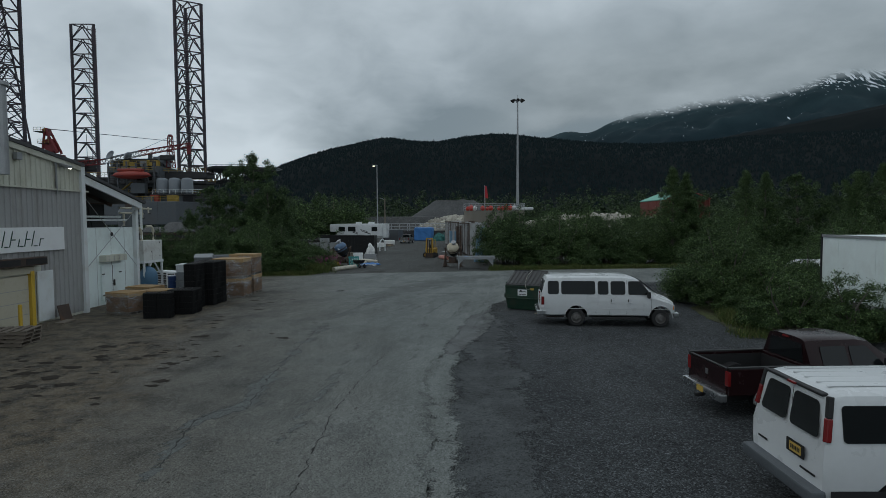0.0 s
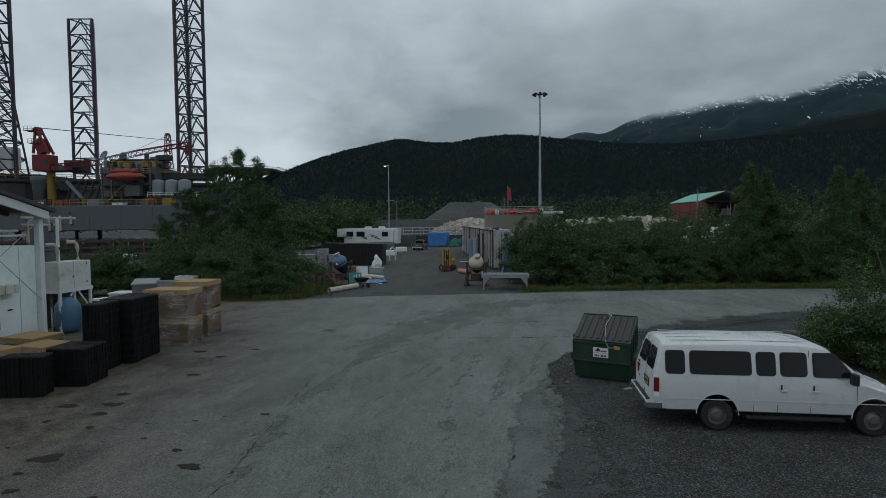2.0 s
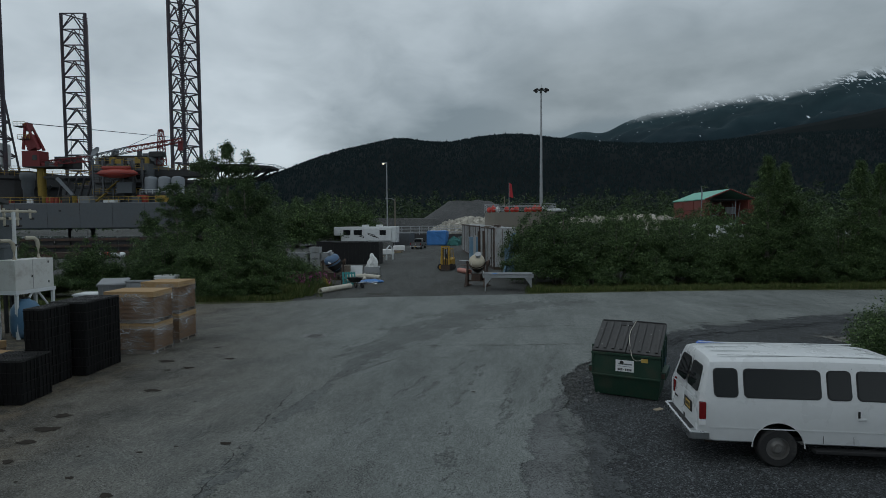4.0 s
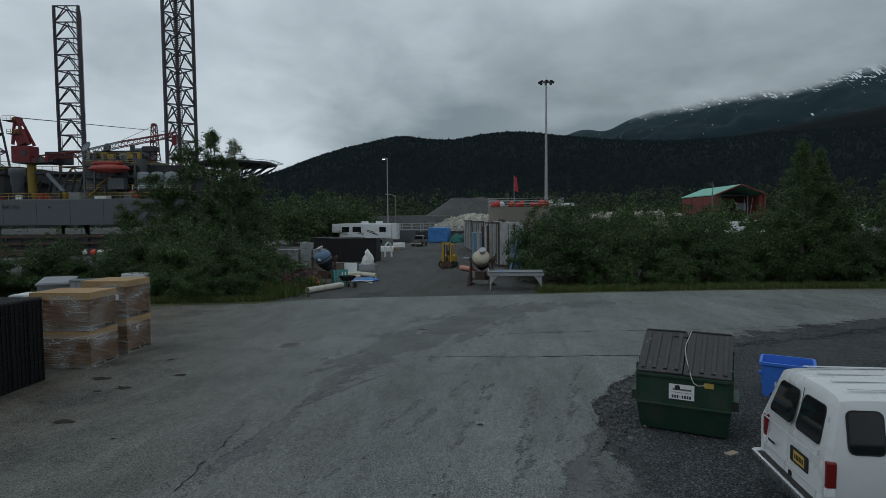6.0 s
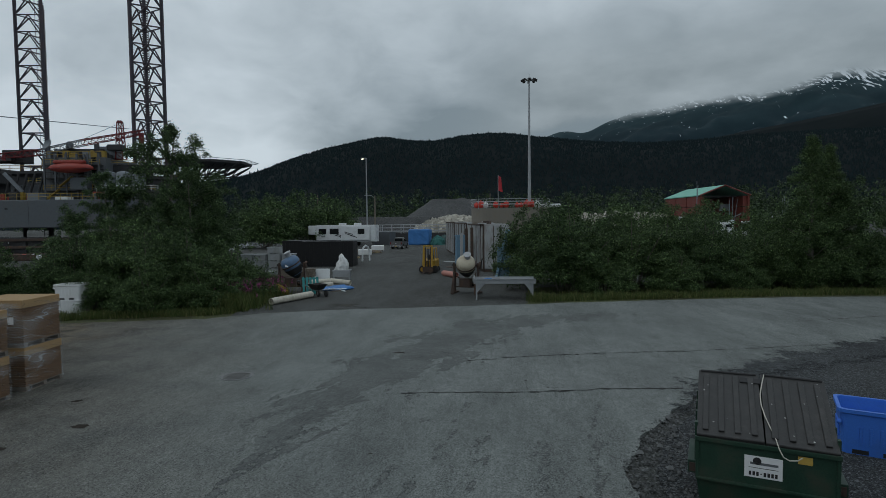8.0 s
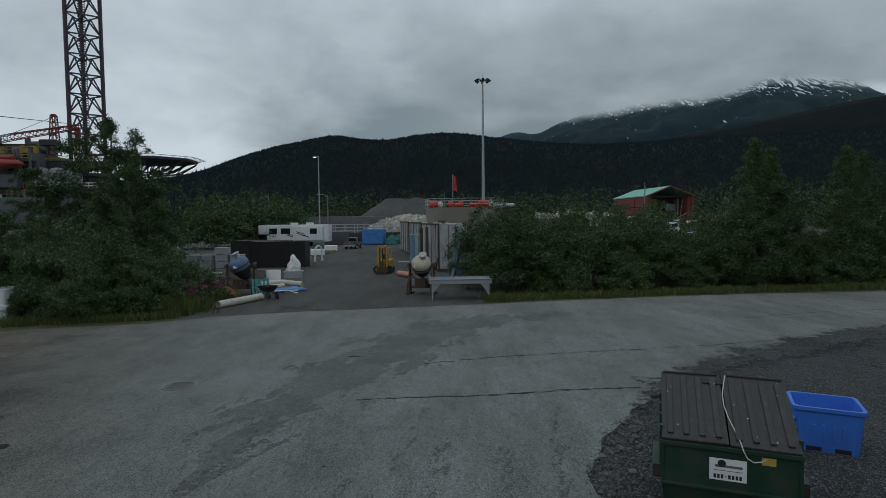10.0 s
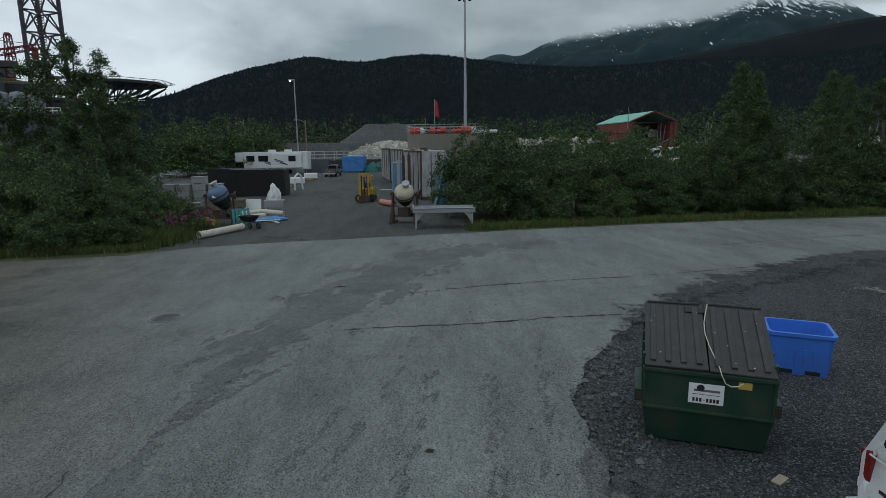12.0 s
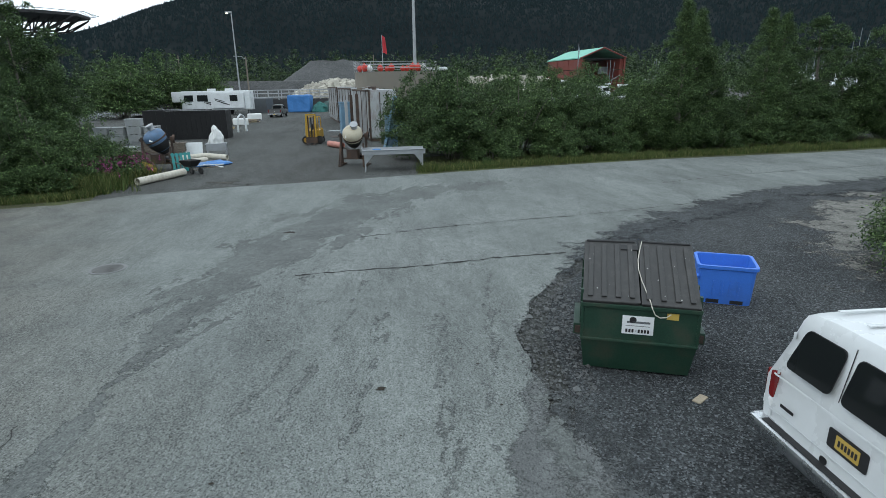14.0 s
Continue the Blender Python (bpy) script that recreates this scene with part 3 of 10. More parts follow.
def fretted(name, field, bounds, step, z, material, label, category, low=None, feather=0.22):
    """A thin layer wherever field(x, y) is above nought: its edge follows the field, with holes and islands."""
    x0, x1, y0, y1 = bounds
    nx, ny = int((x1 - x0) / step) + 1, int((y1 - y0) / step) + 1
    f = [[field(x0 + i * step, y0 + j * step) for j in range(ny)] for i in range(nx)]
    bm = bmesh.new()
    cache = {}

    def vert(x, y):
        k = (round(x, 4), round(y, 4))
        if k not in cache:
            h = z
            if low is not None:
                u = min(1.0, max(0.0, field(x, y) / feather))
                h = low + (z - low) * u * u * (3 - 2 * u)
            cache[k] = bm.verts.new((x, y, h))
        return cache[k]

    for i in range(nx - 1):
        for j in range(ny - 1):
            c = [(i, j), (i + 1, j), (i + 1, j + 1), (i, j + 1)]
            poly = []
            for a, b in zip(c, c[1:] + c[:1]):
                fa, fb = f[a[0]][a[1]], f[b[0]][b[1]]
                if fa > 0:
                    poly.append((x0 + a[0] * step, y0 + a[1] * step))
                if (fa > 0) != (fb > 0):
                    u = fa / (fa - fb)
                    poly.append((x0 + (a[0] + (b[0] - a[0]) * u) * step, y0 + (a[1] + (b[1] - a[1]) * u) * step))
            vs = []
            for p in poly:
                v = vert(*p)
                if v not in vs:
                    vs.append(v)
            if len(vs) > 2:
                bm.faces.new(vs)
    ob = solo(name, bm, material, label, category, kind="structure")
    cover = ob.data.attributes.new("cover", "FLOAT", "POINT")
    cover.data.foreach_set("value", [max(0.0, field(w.co.x, w.co.y)) for w in ob.data.vertices])
    return ob


def along(points):
    """The distance to a line of (x, y, half width), less the width there."""
    def d(x, y):
        best = 9.0
        for (ax, ay, aw), (bx, by, bw) in zip(points, points[1:]):
            dx, dy = bx - ax, by - ay
            u = min(1.0, max(0.0, ((x - ax) * dx + (y - ay) * dy) / (dx * dx + dy * dy)))
            best = min(best, math.hypot(x - ax - u * dx, y - ay - u * dy) - (aw + (bw - aw) * u))
        return best
    return d


def rough_field(d, amp, freq, seed, hurst=0.52, drawn=1.0):
    """The inside of d, frayed by noise; drawn above 1 pulls the fraying out along the lane."""
    c, s_ = math.cos(radians(70)), math.sin(radians(70))

    def f(x, y):
        u, v = (x * c + y * s_) / drawn, (y * c - x * s_) * drawn ** 0.5
        return -d(x, y) + amp * noise.fractal(Vector((u * freq, v * freq, seed)), hurst, 2.1, 6)
    return f


# repairs and bare places in the road
patch_a = along([(-6.6, 30.6, 0.2), (-6.4, 33.3, 0.9), (-5.2, 36.0, 1.25), (-4.0, 40.0, 1.6), (-2.3, 43.3, 1.4), (0.8, 46.0, 0.9), (4.0, 47.2, 0.2)])
fretted("asphalt_patch", rough_field(patch_a, 1.25, 1.0, 5.0, 0.34, 2.0), (-10.5, 6.5, 28.5, 49.0), 0.07, 0.005, feathered(asphalt_dark, 0.16), "dark bare places in the asphalt with frayed edges", "asphalt")
strip = along([(-5.4, 8.6, 0.1), (-6.1, 11.6, 0.2), (-5.45, 12.8, 0.35), (-5.9, 15.2, 0.18), (-6.26, 17.8, 0.1), (-6.7, 22.2, 0.16), (-6.9, 25.0, 0.2), (-6.75, 27.0, 0.28), (-6.65, 28.4, 0.16), (-6.6, 29.6, 0.12), (-6.45, 31.4, 0.35)])
fretted("asphalt_patch", rough_field(strip, 0.3, 1.5, 6.5, 0.45, 1.6), (-8.5, -4.0, 7.6, 32.5), 0.06, 0.0043, feathered(asphalt_dark, 0.12), "narrow dark strip of worn-out asphalt along the lane", "asphalt")


# long thin streaks that the wheels have scoured along the lane
soft_streak = feathered(streaked, 0.2, 18.0)
for k, (x0, y0, x1, y1) in enumerate(((-2.0, 17.5, -2.75, 27.0), (-2.75, 25.2, -2.1, 33.0), (-0.7, 26.5, 0.6, 34.0), (-4.9, 24.5, -3.4, 32.5), (-3.6, 9, -4.4, 20), (-1.7, 23.8, -0.9, 31.0), (-3.9, 27, -2.6, 33.5))):
    streak = along([(x0, y0, 0.0), ((x0 + x1) / 2 + 0.1, (y0 + y1) / 2, 0.1), (x1, y1, 0.0)])
    fretted("asphalt_streak", rough_field(streak, 0.32, 1.9, 20.0 + k, 0.45, 2.2), (min(x0, x1) - 0.9, max(x0, x1) + 0.9, y0 - 0.6, y1 + 0.6), 0.05, 0.0018 + 0.0004 * k, soft_streak, "thin darker streak scoured along the lane", "asphalt")


# compacted grit between the asphalt and the loose gravel
grit = along([(0.5, 27.6, 0.6), (0.4, 24, 1.0), (0.3, 20, 1.15), (0.5, 15, 1.35), (0.7, 10, 1.3), (0.9, 4, 1.2)])
fretted("grit_margin", rough_field(grit, 0.5, 0.8, 15.0), (-3, 4.5, 1.0, 30.0), 0.1, -0.014, feathered(packed_grit, 0.55), "smooth compacted dark grit beside the asphalt", "grit")
# smooth thin tar that feathers out over the pad's edge
margin = along([(0.45, 28.6, 0.05), (0.3, 27.9, 0.26), (0.1, 27.0, 0.42), (0.05, 26.2, 0.72), (0.0, 25.4, 0.7), (-0.4, 22, 0.7), (-0.75, 19.6, 0.5), (-0.8, 18.6, 0.3)])
fretted("asphalt_margin", rough_field(margin, 0.2, 1.0, 4.0), (-3, 3.0, 17, 29.5), 0.07, 0.0062, feathered(tar_smooth, 0.2), "smooth grey worn asphalt at the edge of the gravel", "asphalt")
shoulder = along([(-0.3, 22.5, 0.3), (-0.8, 19, 0.5), (-0.95, 16.5, 0.5), (-0.75, 14, 0.5), (-0.4, 11, 0.5), (-0.1, 8, 0.5), (0.0, 2, 0.5)])
fretted("asphalt_margin", rough_field(shoulder, 0.2, 0.8, 4.0), (-3, 2.5, 1.5, 24), 0.07, 0.0036, feathered(asphalt, 0.3), "worn asphalt feathering out on the gravel", "asphalt")
core = along([(0.3, 27.6, 0.1), (0.25, 26.6, 0.3), (0.3, 25.6, 0.25), (0.1, 22, 0.2)])
fretted("asphalt_margin", rough_field(core, 0.3, 1.6, 2.0), (-2, 2.0, 8, 28.6), 0.07, 0.0092, feathered(asphalt_dark, 0.2), "darker strip in the worn asphalt edge", "asphalt")
# loose gravel dragged over the road's frayed edge
spill = along([(1.6, 31.9, 0.1), (2.6, 33.4, 0.5), (4.0, 35.3, 0.8), (6.3, 37.4, 1.0), (10.1, 39.6, 1.2), (14.9, 42.0, 1.3), (20, 43.1, 1.5), (30, 44.8, 1.8)])
fretted("gravel_spill", rough_field(spill, 0.55, 0.9, 41.0), (0.5, 32, 30.5, 48), 0.12, 0.0045, feathered(gravel, 0.75, 16.0), "dark gravel dragged out over the asphalt edge", "gravel")
# pale dried silt on the gravel beside the bushes
silt = along([(9.4, 31.6, 0.7), (11.4, 34.6, 1.5), (14.4, 37.6, 2.2), (18.4, 40.0, 2.0), (24, 42.0, 1.2)])
fretted("silt_patch", rough_field(silt, 1.3, 0.7, 12.0), (5.5, 28, 28, 46), 0.14, -0.013, feathered(pale_silt, 1.5, 9.0), "pale dried silt lying on the gravel pad", "dirt")
soil = along([(-11.3, 50.0, 0.2), (-10, 49.5, 0.5), (-8.8, 48.8, 0.2)])
fretted("silt_patch", rough_field(soil, 0.5, 1.2, 13.0), (-13.5, -6.5, 46.5, 52.5), 0.1, 0.004, feathered(dark_soil, 0.6, 14.0), "dark damp dirt at the yard entrance", "dirt")


def crack(points, w, seed, gaps=-0.15):
    bm = bmesh.new()
    rng = random.Random(seed)
    prev = None
    for i in range(len(points) - 1):
        a, b = Vector((*points[i], 0)), Vector((*points[i + 1], 0))
        n = max(2, int((b - a).length / 0.11))
        side = Vector((-(b - a).y, (b - a).x, 0)).normalized()
        for j in range(n):
            p = a.lerp(b, j / n) + side * 0.09 * noise.noise(Vector((j * 0.3, i, seed)))
            p = p + side * 0.025 * rng.uniform(-1, 1)
            k = 0.26 * w * (0.2 + rng.random() * (2.6 if rng.random() < 0.12 else 1.0))
            if noise.noise(Vector((j * 0.35, i * 3.1, seed + 4))) < gaps:
                prev = None
                continue
            cur = (bm.verts.new((*(p + side * k).xy, 0.008)), bm.verts.new((*(p - side * k).xy, 0.008)))
            if prev:
                bm.faces.new((prev[0], prev[1], cur[1], cur[0]))
            prev = cur
    bmesh.ops.recalc_face_normals(bm, faces=bm.faces)
    return solo("road_crack", bm, ink_crack, "thin dark crack running across the asphalt", "crack", kind="structure")


ink_crack = mat("crack_shadow", (0.028, 0.028, 0.027), rough=1.0, var=0.3)
crack([(-4.4, 34.15), (-3.6, 34.26), (-1.07, 34.43), (0.3, 34.68)], 0.11, 1, -0.6)
crack([(-1.0, 34.42), (0.3, 34.68), (1.0, 34.85), (3.25, 35.01)], 0.17, 9, -0.5)
crack([(-2.8, 37.7), (-0.38, 38.52), (1.62, 38.93), (4.77, 39.45), (7.02, 39.9), (9.49, 40.57), (11.0, 40.85)], 0.12, 2, -0.5)
crack([(11.3, 45.34), (15.7, 46.83), (18.3, 47.26), (21.0, 47.71), (26, 48.5)], 0.12, 3, -0.5)
crack([(17.2, 47.2), (18.2, 49.6), (19.1, 52.0)], 0.06, 13, -0.3)
crack([(-2.74, 25.7), (-2.8, 27.1), (-2.57, 29.1), (-2.4, 30.3), (-1.9, 32.4)], 0.02, 4, 0.0)
crack([(-2.4, 18), (-2.3, 23), (-2.7, 25)], 0.016, 5, 0.1)
crack([(-5.52, 9.25), (-6.17, 11.63), (-5.98, 12.3), (-5.4, 12.7), (-5.9, 15.2), (-6.3, 17.8), (-6.85, 22.2), (-7.5, 28.0)], 0.06, 14, -0.35)
crack([(-2.6, 6.5), (-2.66, 8.5), (-2.9, 10.4), (-3.14, 12.4), (-3.17, 15.3), (-3.04, 18.9)], 0.05, 15, -0.3)
crack([(3.4, 36), (4.6, 40), (5.0, 43.5)], 0.014, 7)
crack([(14, 46), (14.6, 49.5), (16.5, 52.2)], 0.016, 8)


sheet("yard", ragged([(-16.5, 45.2), (-9.5, 46.8), (-3, 48.4), (1.2, 50.0), (3, 60), (8, 110), (-6, 160), (-52, 160), (-34, 92), (-24, 62), (-17.5, 51)], 0.8, 0.2), -0.006, yard_dirt, "compacted grey gravel of the storage yard", "ground", thick=0.05)


def stains():
    """Oil drips, damp spots and shallow puddles on the apron and the lane."""
    rng = random.Random(12)
    verts, faces = [], []
    spots = [(-7.46, 23.9, 0.12), (-11.7, 27.4, 0.19), (-12.1, 29.95, 0.2), (-13.4, 30.75, 0.22), (-12.7, 33.0, 0.12), (-11.3, 31.3, 0.16), (-12.6, 29.6, 0.1), (-9.8, 26.6, 0.06), (-13.3, 28.6, 0.08), (-5.2, 38.7, 0.16), (-2.2, 28.2, 0.08), (-12.6, 25.2, 0.2), (-12.0, 23.5, 0.16), (-13.4, 24.0, 0.22)]
    for _ in range(60):
        spots.append((rng.gauss(-12.6, 2.0), rng.gauss(16.5, 2.6), rng.choice((0.08, 0.12, 0.16, 0.22, 0.3))))
    for _ in range(110):
        y = rng.uniform(6, 25)
        spots.append((rng.uniform(-17.5, -8.3), y, rng.choice((0.025, 0.03, 0.04, 0.05, 0.07, 0.12))))
    for _ in range(14):
        spots.append((rng.gauss(-13.0, 1.6), rng.gauss(16, 1.2), rng.uniform(0.12, 0.32)))
    for _ in range(60):
        spots.append((rng.uniform(-6, 0), rng.uniform(8, 40), rng.uniform(0.015, 0.035)))
    kept = []
    for x, y, r in spots:
        r *= 0.8
        if any(math.hypot((x - u) / 1.5, (y - v) / 0.9) < 1.3 * (r + q) for u, v, q in kept):
            continue
        kept.append((x, y, r))
        k, c = 18, len(verts)
        a0 = rng.random() * 6
        verts.append((x, y, 0.011))
        for i in range(k):
            a = a0 + 2 * math.pi * i / k
            q = r * (0.95 + 0.75 * noise.noise(Vector((x * 9 + 1.6 * math.cos(a), y * 9 + 1.6 * math.sin(a), 0.3))) + rng.uniform(-0.08, 0.08))
            verts.append((x + 1.5 * q * math.cos(a), y + 0.9 * q * math.sin(a), 0.011))
        faces += [(c, c + 1 + i, c + 1 + (i + 1) % k) for i in range(k)]
    ob = new("oil_stains", raw_mesh("oil_stains", verts, faces, mat("damp_stain", (0.034, 0.029, 0.024), rough=0.9, var=0.4, bump=0.0, spec=0.12)))
    tagged(ob, "dark damp spots and oil drips on the paving", "stains", kind="stuff")


stains()


def manhole():
    t = thing("manhole_cover", "round cast iron manhole cover flush in the asphalt", "manhole", (-9.6, 35.5, 0.0))
    part("rim", lathe(bmesh.new(), [(0.46, 0.0), (0.46, 0.014), (0.40, 0.014), (0.40, 0.004)], 28), mat("pale_collar", (0.17, 0.175, 0.175), rough=0.9), t)
    bm = lathe(bmesh.new(), [(0.385, 0.0), (0.385, 0.016)], 28)
    for i in range(-3, 4):
        box(bm, 0.5, 0.03, 0.008, 0, i * 0.09, 0.015)
    part("lid", bm, mat("cast_iron", (0.11, 0.11, 0.108), rough=0.7, metal=0.3), t)


manhole()


def scatter_stones(name, label, n, region, smin, smax, material, seed, z=-0.02):
    """Loose stones: squashed, turned octahedra in one mesh."""
    rng = np.random.default_rng(seed)
    x0, x1, y0, y1, keep = region
    verts, faces = [], []
    base = np.array([(1, 0, 0), (0, 1, 0), (-1, 0, 0), (0, -1, 0), (0, 0, 0.8), (0, 0, -0.6)], float)
    tri = [(0, 1, 4), (1, 2, 4), (2, 3, 4), (3, 0, 4), (1, 0, 5), (2, 1, 5), (3, 2, 5), (0, 3, 5)]
    made = 0
    while made < n:
        x, y = rng.uniform(x0, x1), rng.uniform(y0, y1)
        if not keep(x, y):
            continue
        s = rng.uniform(smin, smax) * (1 + (rng.random() < 0.06))
        a = rng.uniform(0, 6.28)
        p = base * (s * rng.uniform(0.7, 1.3, (6, 3)))
        c, d = math.cos(a), math.sin(a)
        k = len(verts)
        for q in p:
            verts.append((x + c * q[0] - d * q[1], y + d * q[0] + c * q[1], z + s * 0.3 + q[2]))
        faces += [(k + i, k + j, k + m) for i, j, m in tri]
        made += 1
    ob = new(name, raw_mesh(name, verts, faces, material))
    tagged(ob, label, "stones", kind="stuff")


def on_pad(x, y):
    edge = np.interp(y, [p[1] for p in PAD], [p[0] for p in PAD])
    return x > edge + 0.2


stone_mat = mat("loose_stone", (0.10, 0.105, 0.112), rough=0.9, var=0.35, island=1.2, bump=0.2)
scatter_stones("loose_gravel", "loose grey stones lying on the gravel pad", 9000, (-0.6, 9, 19, 36, on_pad), 0.008, 0.02, stone_mat, 3)
scatter_stones("asphalt_rubble", "broken asphalt crumbs along the frayed road edge", 900, (-0.2, 2.4, 27.6, 33.2, lambda x, y: on_pad(x + 0.35, y) and not on_pad(x - 0.8, y)), 0.012, 0.046, mat("asphalt_crumb", (0.088, 0.092, 0.093), rough=0.9, var=0.4, island=1.2), 5)


# ---- hills, mountain and low cloud ----
def ridge(name, az0, az1, radius, depth, control, rough, material, label, seed, n=220, rows=26, bulge=True):
    """A wooded slope that rises from its foot to a crest whose height follows the control angles."""
    az = np.linspace(az0, az1, n)
    ca, ce = np.array(control).T
    e = np.interp(az, ca, ce)
    k = np.ones(7) / 7
    e = np.convolve(np.pad(e, 3, mode="edge"), k, mode="valid")
    verts, faces = [], []
    for i, a in enumerate(az):
        crest = radius * math.tan(math.radians(e[i]))
        for j in range(rows):
            s = j / (rows - 1) * 1.25
            r = radius - depth + depth * s
            h = crest * (math.sin(min(s, 1.0) * math.pi / 2) ** 1.15 if bulge else s ** 1.25) if s <= 1 else crest * (1 - (s - 1) * 1.2)
            x, y = r * math.sin(math.radians(a)), r * math.cos(math.radians(a))
            h += rough * crest * min(s, 1) * 2 * (1.02 - min(s, 1.0)) * noise.fractal(Vector((x * 0.004, y * 0.004, seed)), 0.9, 2.1, 5)
            verts.append((x, y + 15, h - 2 if j else -3))
    for i in range(n - 1):
        for j in range(rows - 1):
            q = i * rows + j
            faces.append((q, q + rows, q + rows + 1, q + 1))
    ob = new(name, raw_mesh(name, verts, faces, material, True))
    tagged(ob, label, "hill", kind="structure")
    return verts, rows


HILL = [(-75, 4.0), (-50, 4.5), (-36, 3.6), (-28, 3.9), (-24.3, 4.6), (-20, 6.4), (-14.9, 7.7), (-11, 8.55), (-9.3, 8.3), (-7.6, 7.6), (-5.6, 8.2), (-2.8, 8.5), (1.2, 8.8), (4.6, 8.2), (9, 7.5), (16, 7.1), (24, 7.3), (33, 7.0), (45, 7.6), (60, 6), (80, 5)]
MOUNT = [(-12, 3), (-4, 5.0), (2, 7.4), (4.6, 8.2), (6.8, 9.0), (8.0, 8.75), (9.1, 8.55), (10.8, 9.5), (13, 10.1), (16, 10.7), (20, 11.4), (24, 11.9), (27, 12.2), (28.3, 12.5), (29.6, 12.9), (31, 12.4), (32.6, 11.6), (34.2, 11.4), (35.6, 11.35), (36.6, 10.2), (38, 9.6), (42, 9.4), (50, 9.5), (65, 8), (80, 6)]
SHOULDER = [(6, 4.0), (12, 6.0), (18, 7.2), (24, 8.1), (29, 8.7), (33, 9.3), (36, 9.7), (38, 9.75), (41, 9.5), (46, 9.9), (55, 9.4), (68, 8), (80, 6)]


def mountain_mat():
    m = bpy.data.materials.new("hazy_mountain_side")
    m.use_nodes = True
    n, l = m.node_tree.nodes, m.node_tree.links
    p = n["Principled BSDF"]
    p.inputs["Roughness"].default_value, p.inputs["Specular IOR Level"].default_value = 0.95, 0.1
    co = n.new("ShaderNodeTexCoord")
    sp = n.new("ShaderNodeSeparateXYZ")
    l.new(co.outputs["Object"], sp.inputs[0])

    def noise_at(scale, detail, stretch):
        mp = n.new("ShaderNodeMapping")
        mp.inputs["Scale"].default_value = stretch
        l.new(co.outputs["Object"], mp.inputs[0])
        t = n.new("ShaderNodeTexNoise")
        t.inputs["Scale"].default_value, t.inputs["Detail"].default_value, t.inputs["Roughness"].default_value = scale, detail, 0.62
        l.new(mp.outputs[0], t.inputs["Vector"])
        return t.outputs[0]

    def rng(v, a, b, c=0.0, d=1.0):
        r = n.new("ShaderNodeMapRange")
        for k, x in zip(("From Min", "From Max", "To Min", "To Max"), (a, b, c, d)):
            r.inputs[k].default_value = x
        l.new(v, r.inputs[0])
        return r.outputs[0]

    def mix(f, a, b):
        x = n.new("ShaderNodeMix")
        x.data_type = "RGBA"
        l.new(f, x.inputs["Factor"])
        for k, v in (("A", a), ("B", b)):
            if isinstance(v, tuple):
                x.inputs[k].default_value = (*v, 1)
            else:
                l.new(v, x.inputs[k])
        return x.outputs["Result"]

    def ma(op, a, b):
        x = n.new("ShaderNodeMath")
        x.operation = op
        for i, v in enumerate((a, b)):
            if isinstance(v, (int, float)):
                x.inputs[i].default_value = v
            else:
                l.new(v, x.inputs[i])
        return x.outputs[0]

    # the blue of the distant haze is put into the forest and scrub colours
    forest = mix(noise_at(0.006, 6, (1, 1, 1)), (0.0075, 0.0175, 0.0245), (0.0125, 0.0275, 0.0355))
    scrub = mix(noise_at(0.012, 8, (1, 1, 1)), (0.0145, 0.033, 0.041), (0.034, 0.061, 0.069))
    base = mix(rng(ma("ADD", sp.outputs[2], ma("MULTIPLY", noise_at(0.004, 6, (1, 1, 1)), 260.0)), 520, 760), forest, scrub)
    gully = noise_at(0.042, 6, (1.0, 0.30, 0.16))
    limit = rng(sp.outputs[2], 590, 740, 0.0, 0.15)
    limit2 = rng(sp.outputs[2], 730, 820, 0.0, 0.06)
    snow = rng(ma("ADD", gully, ma("ADD", limit, limit2)), 0.678, 0.686, 0.0, 0.97)
    l.new(mix(snow, base, (0.72, 0.76, 0.8)), p.inputs["Base Color"])
    return m


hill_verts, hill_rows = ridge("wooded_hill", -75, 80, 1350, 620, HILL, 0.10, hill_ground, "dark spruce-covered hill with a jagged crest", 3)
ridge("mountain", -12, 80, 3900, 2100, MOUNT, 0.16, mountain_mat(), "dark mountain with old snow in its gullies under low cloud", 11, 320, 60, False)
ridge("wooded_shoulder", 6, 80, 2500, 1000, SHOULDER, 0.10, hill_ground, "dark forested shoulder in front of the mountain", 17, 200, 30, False)


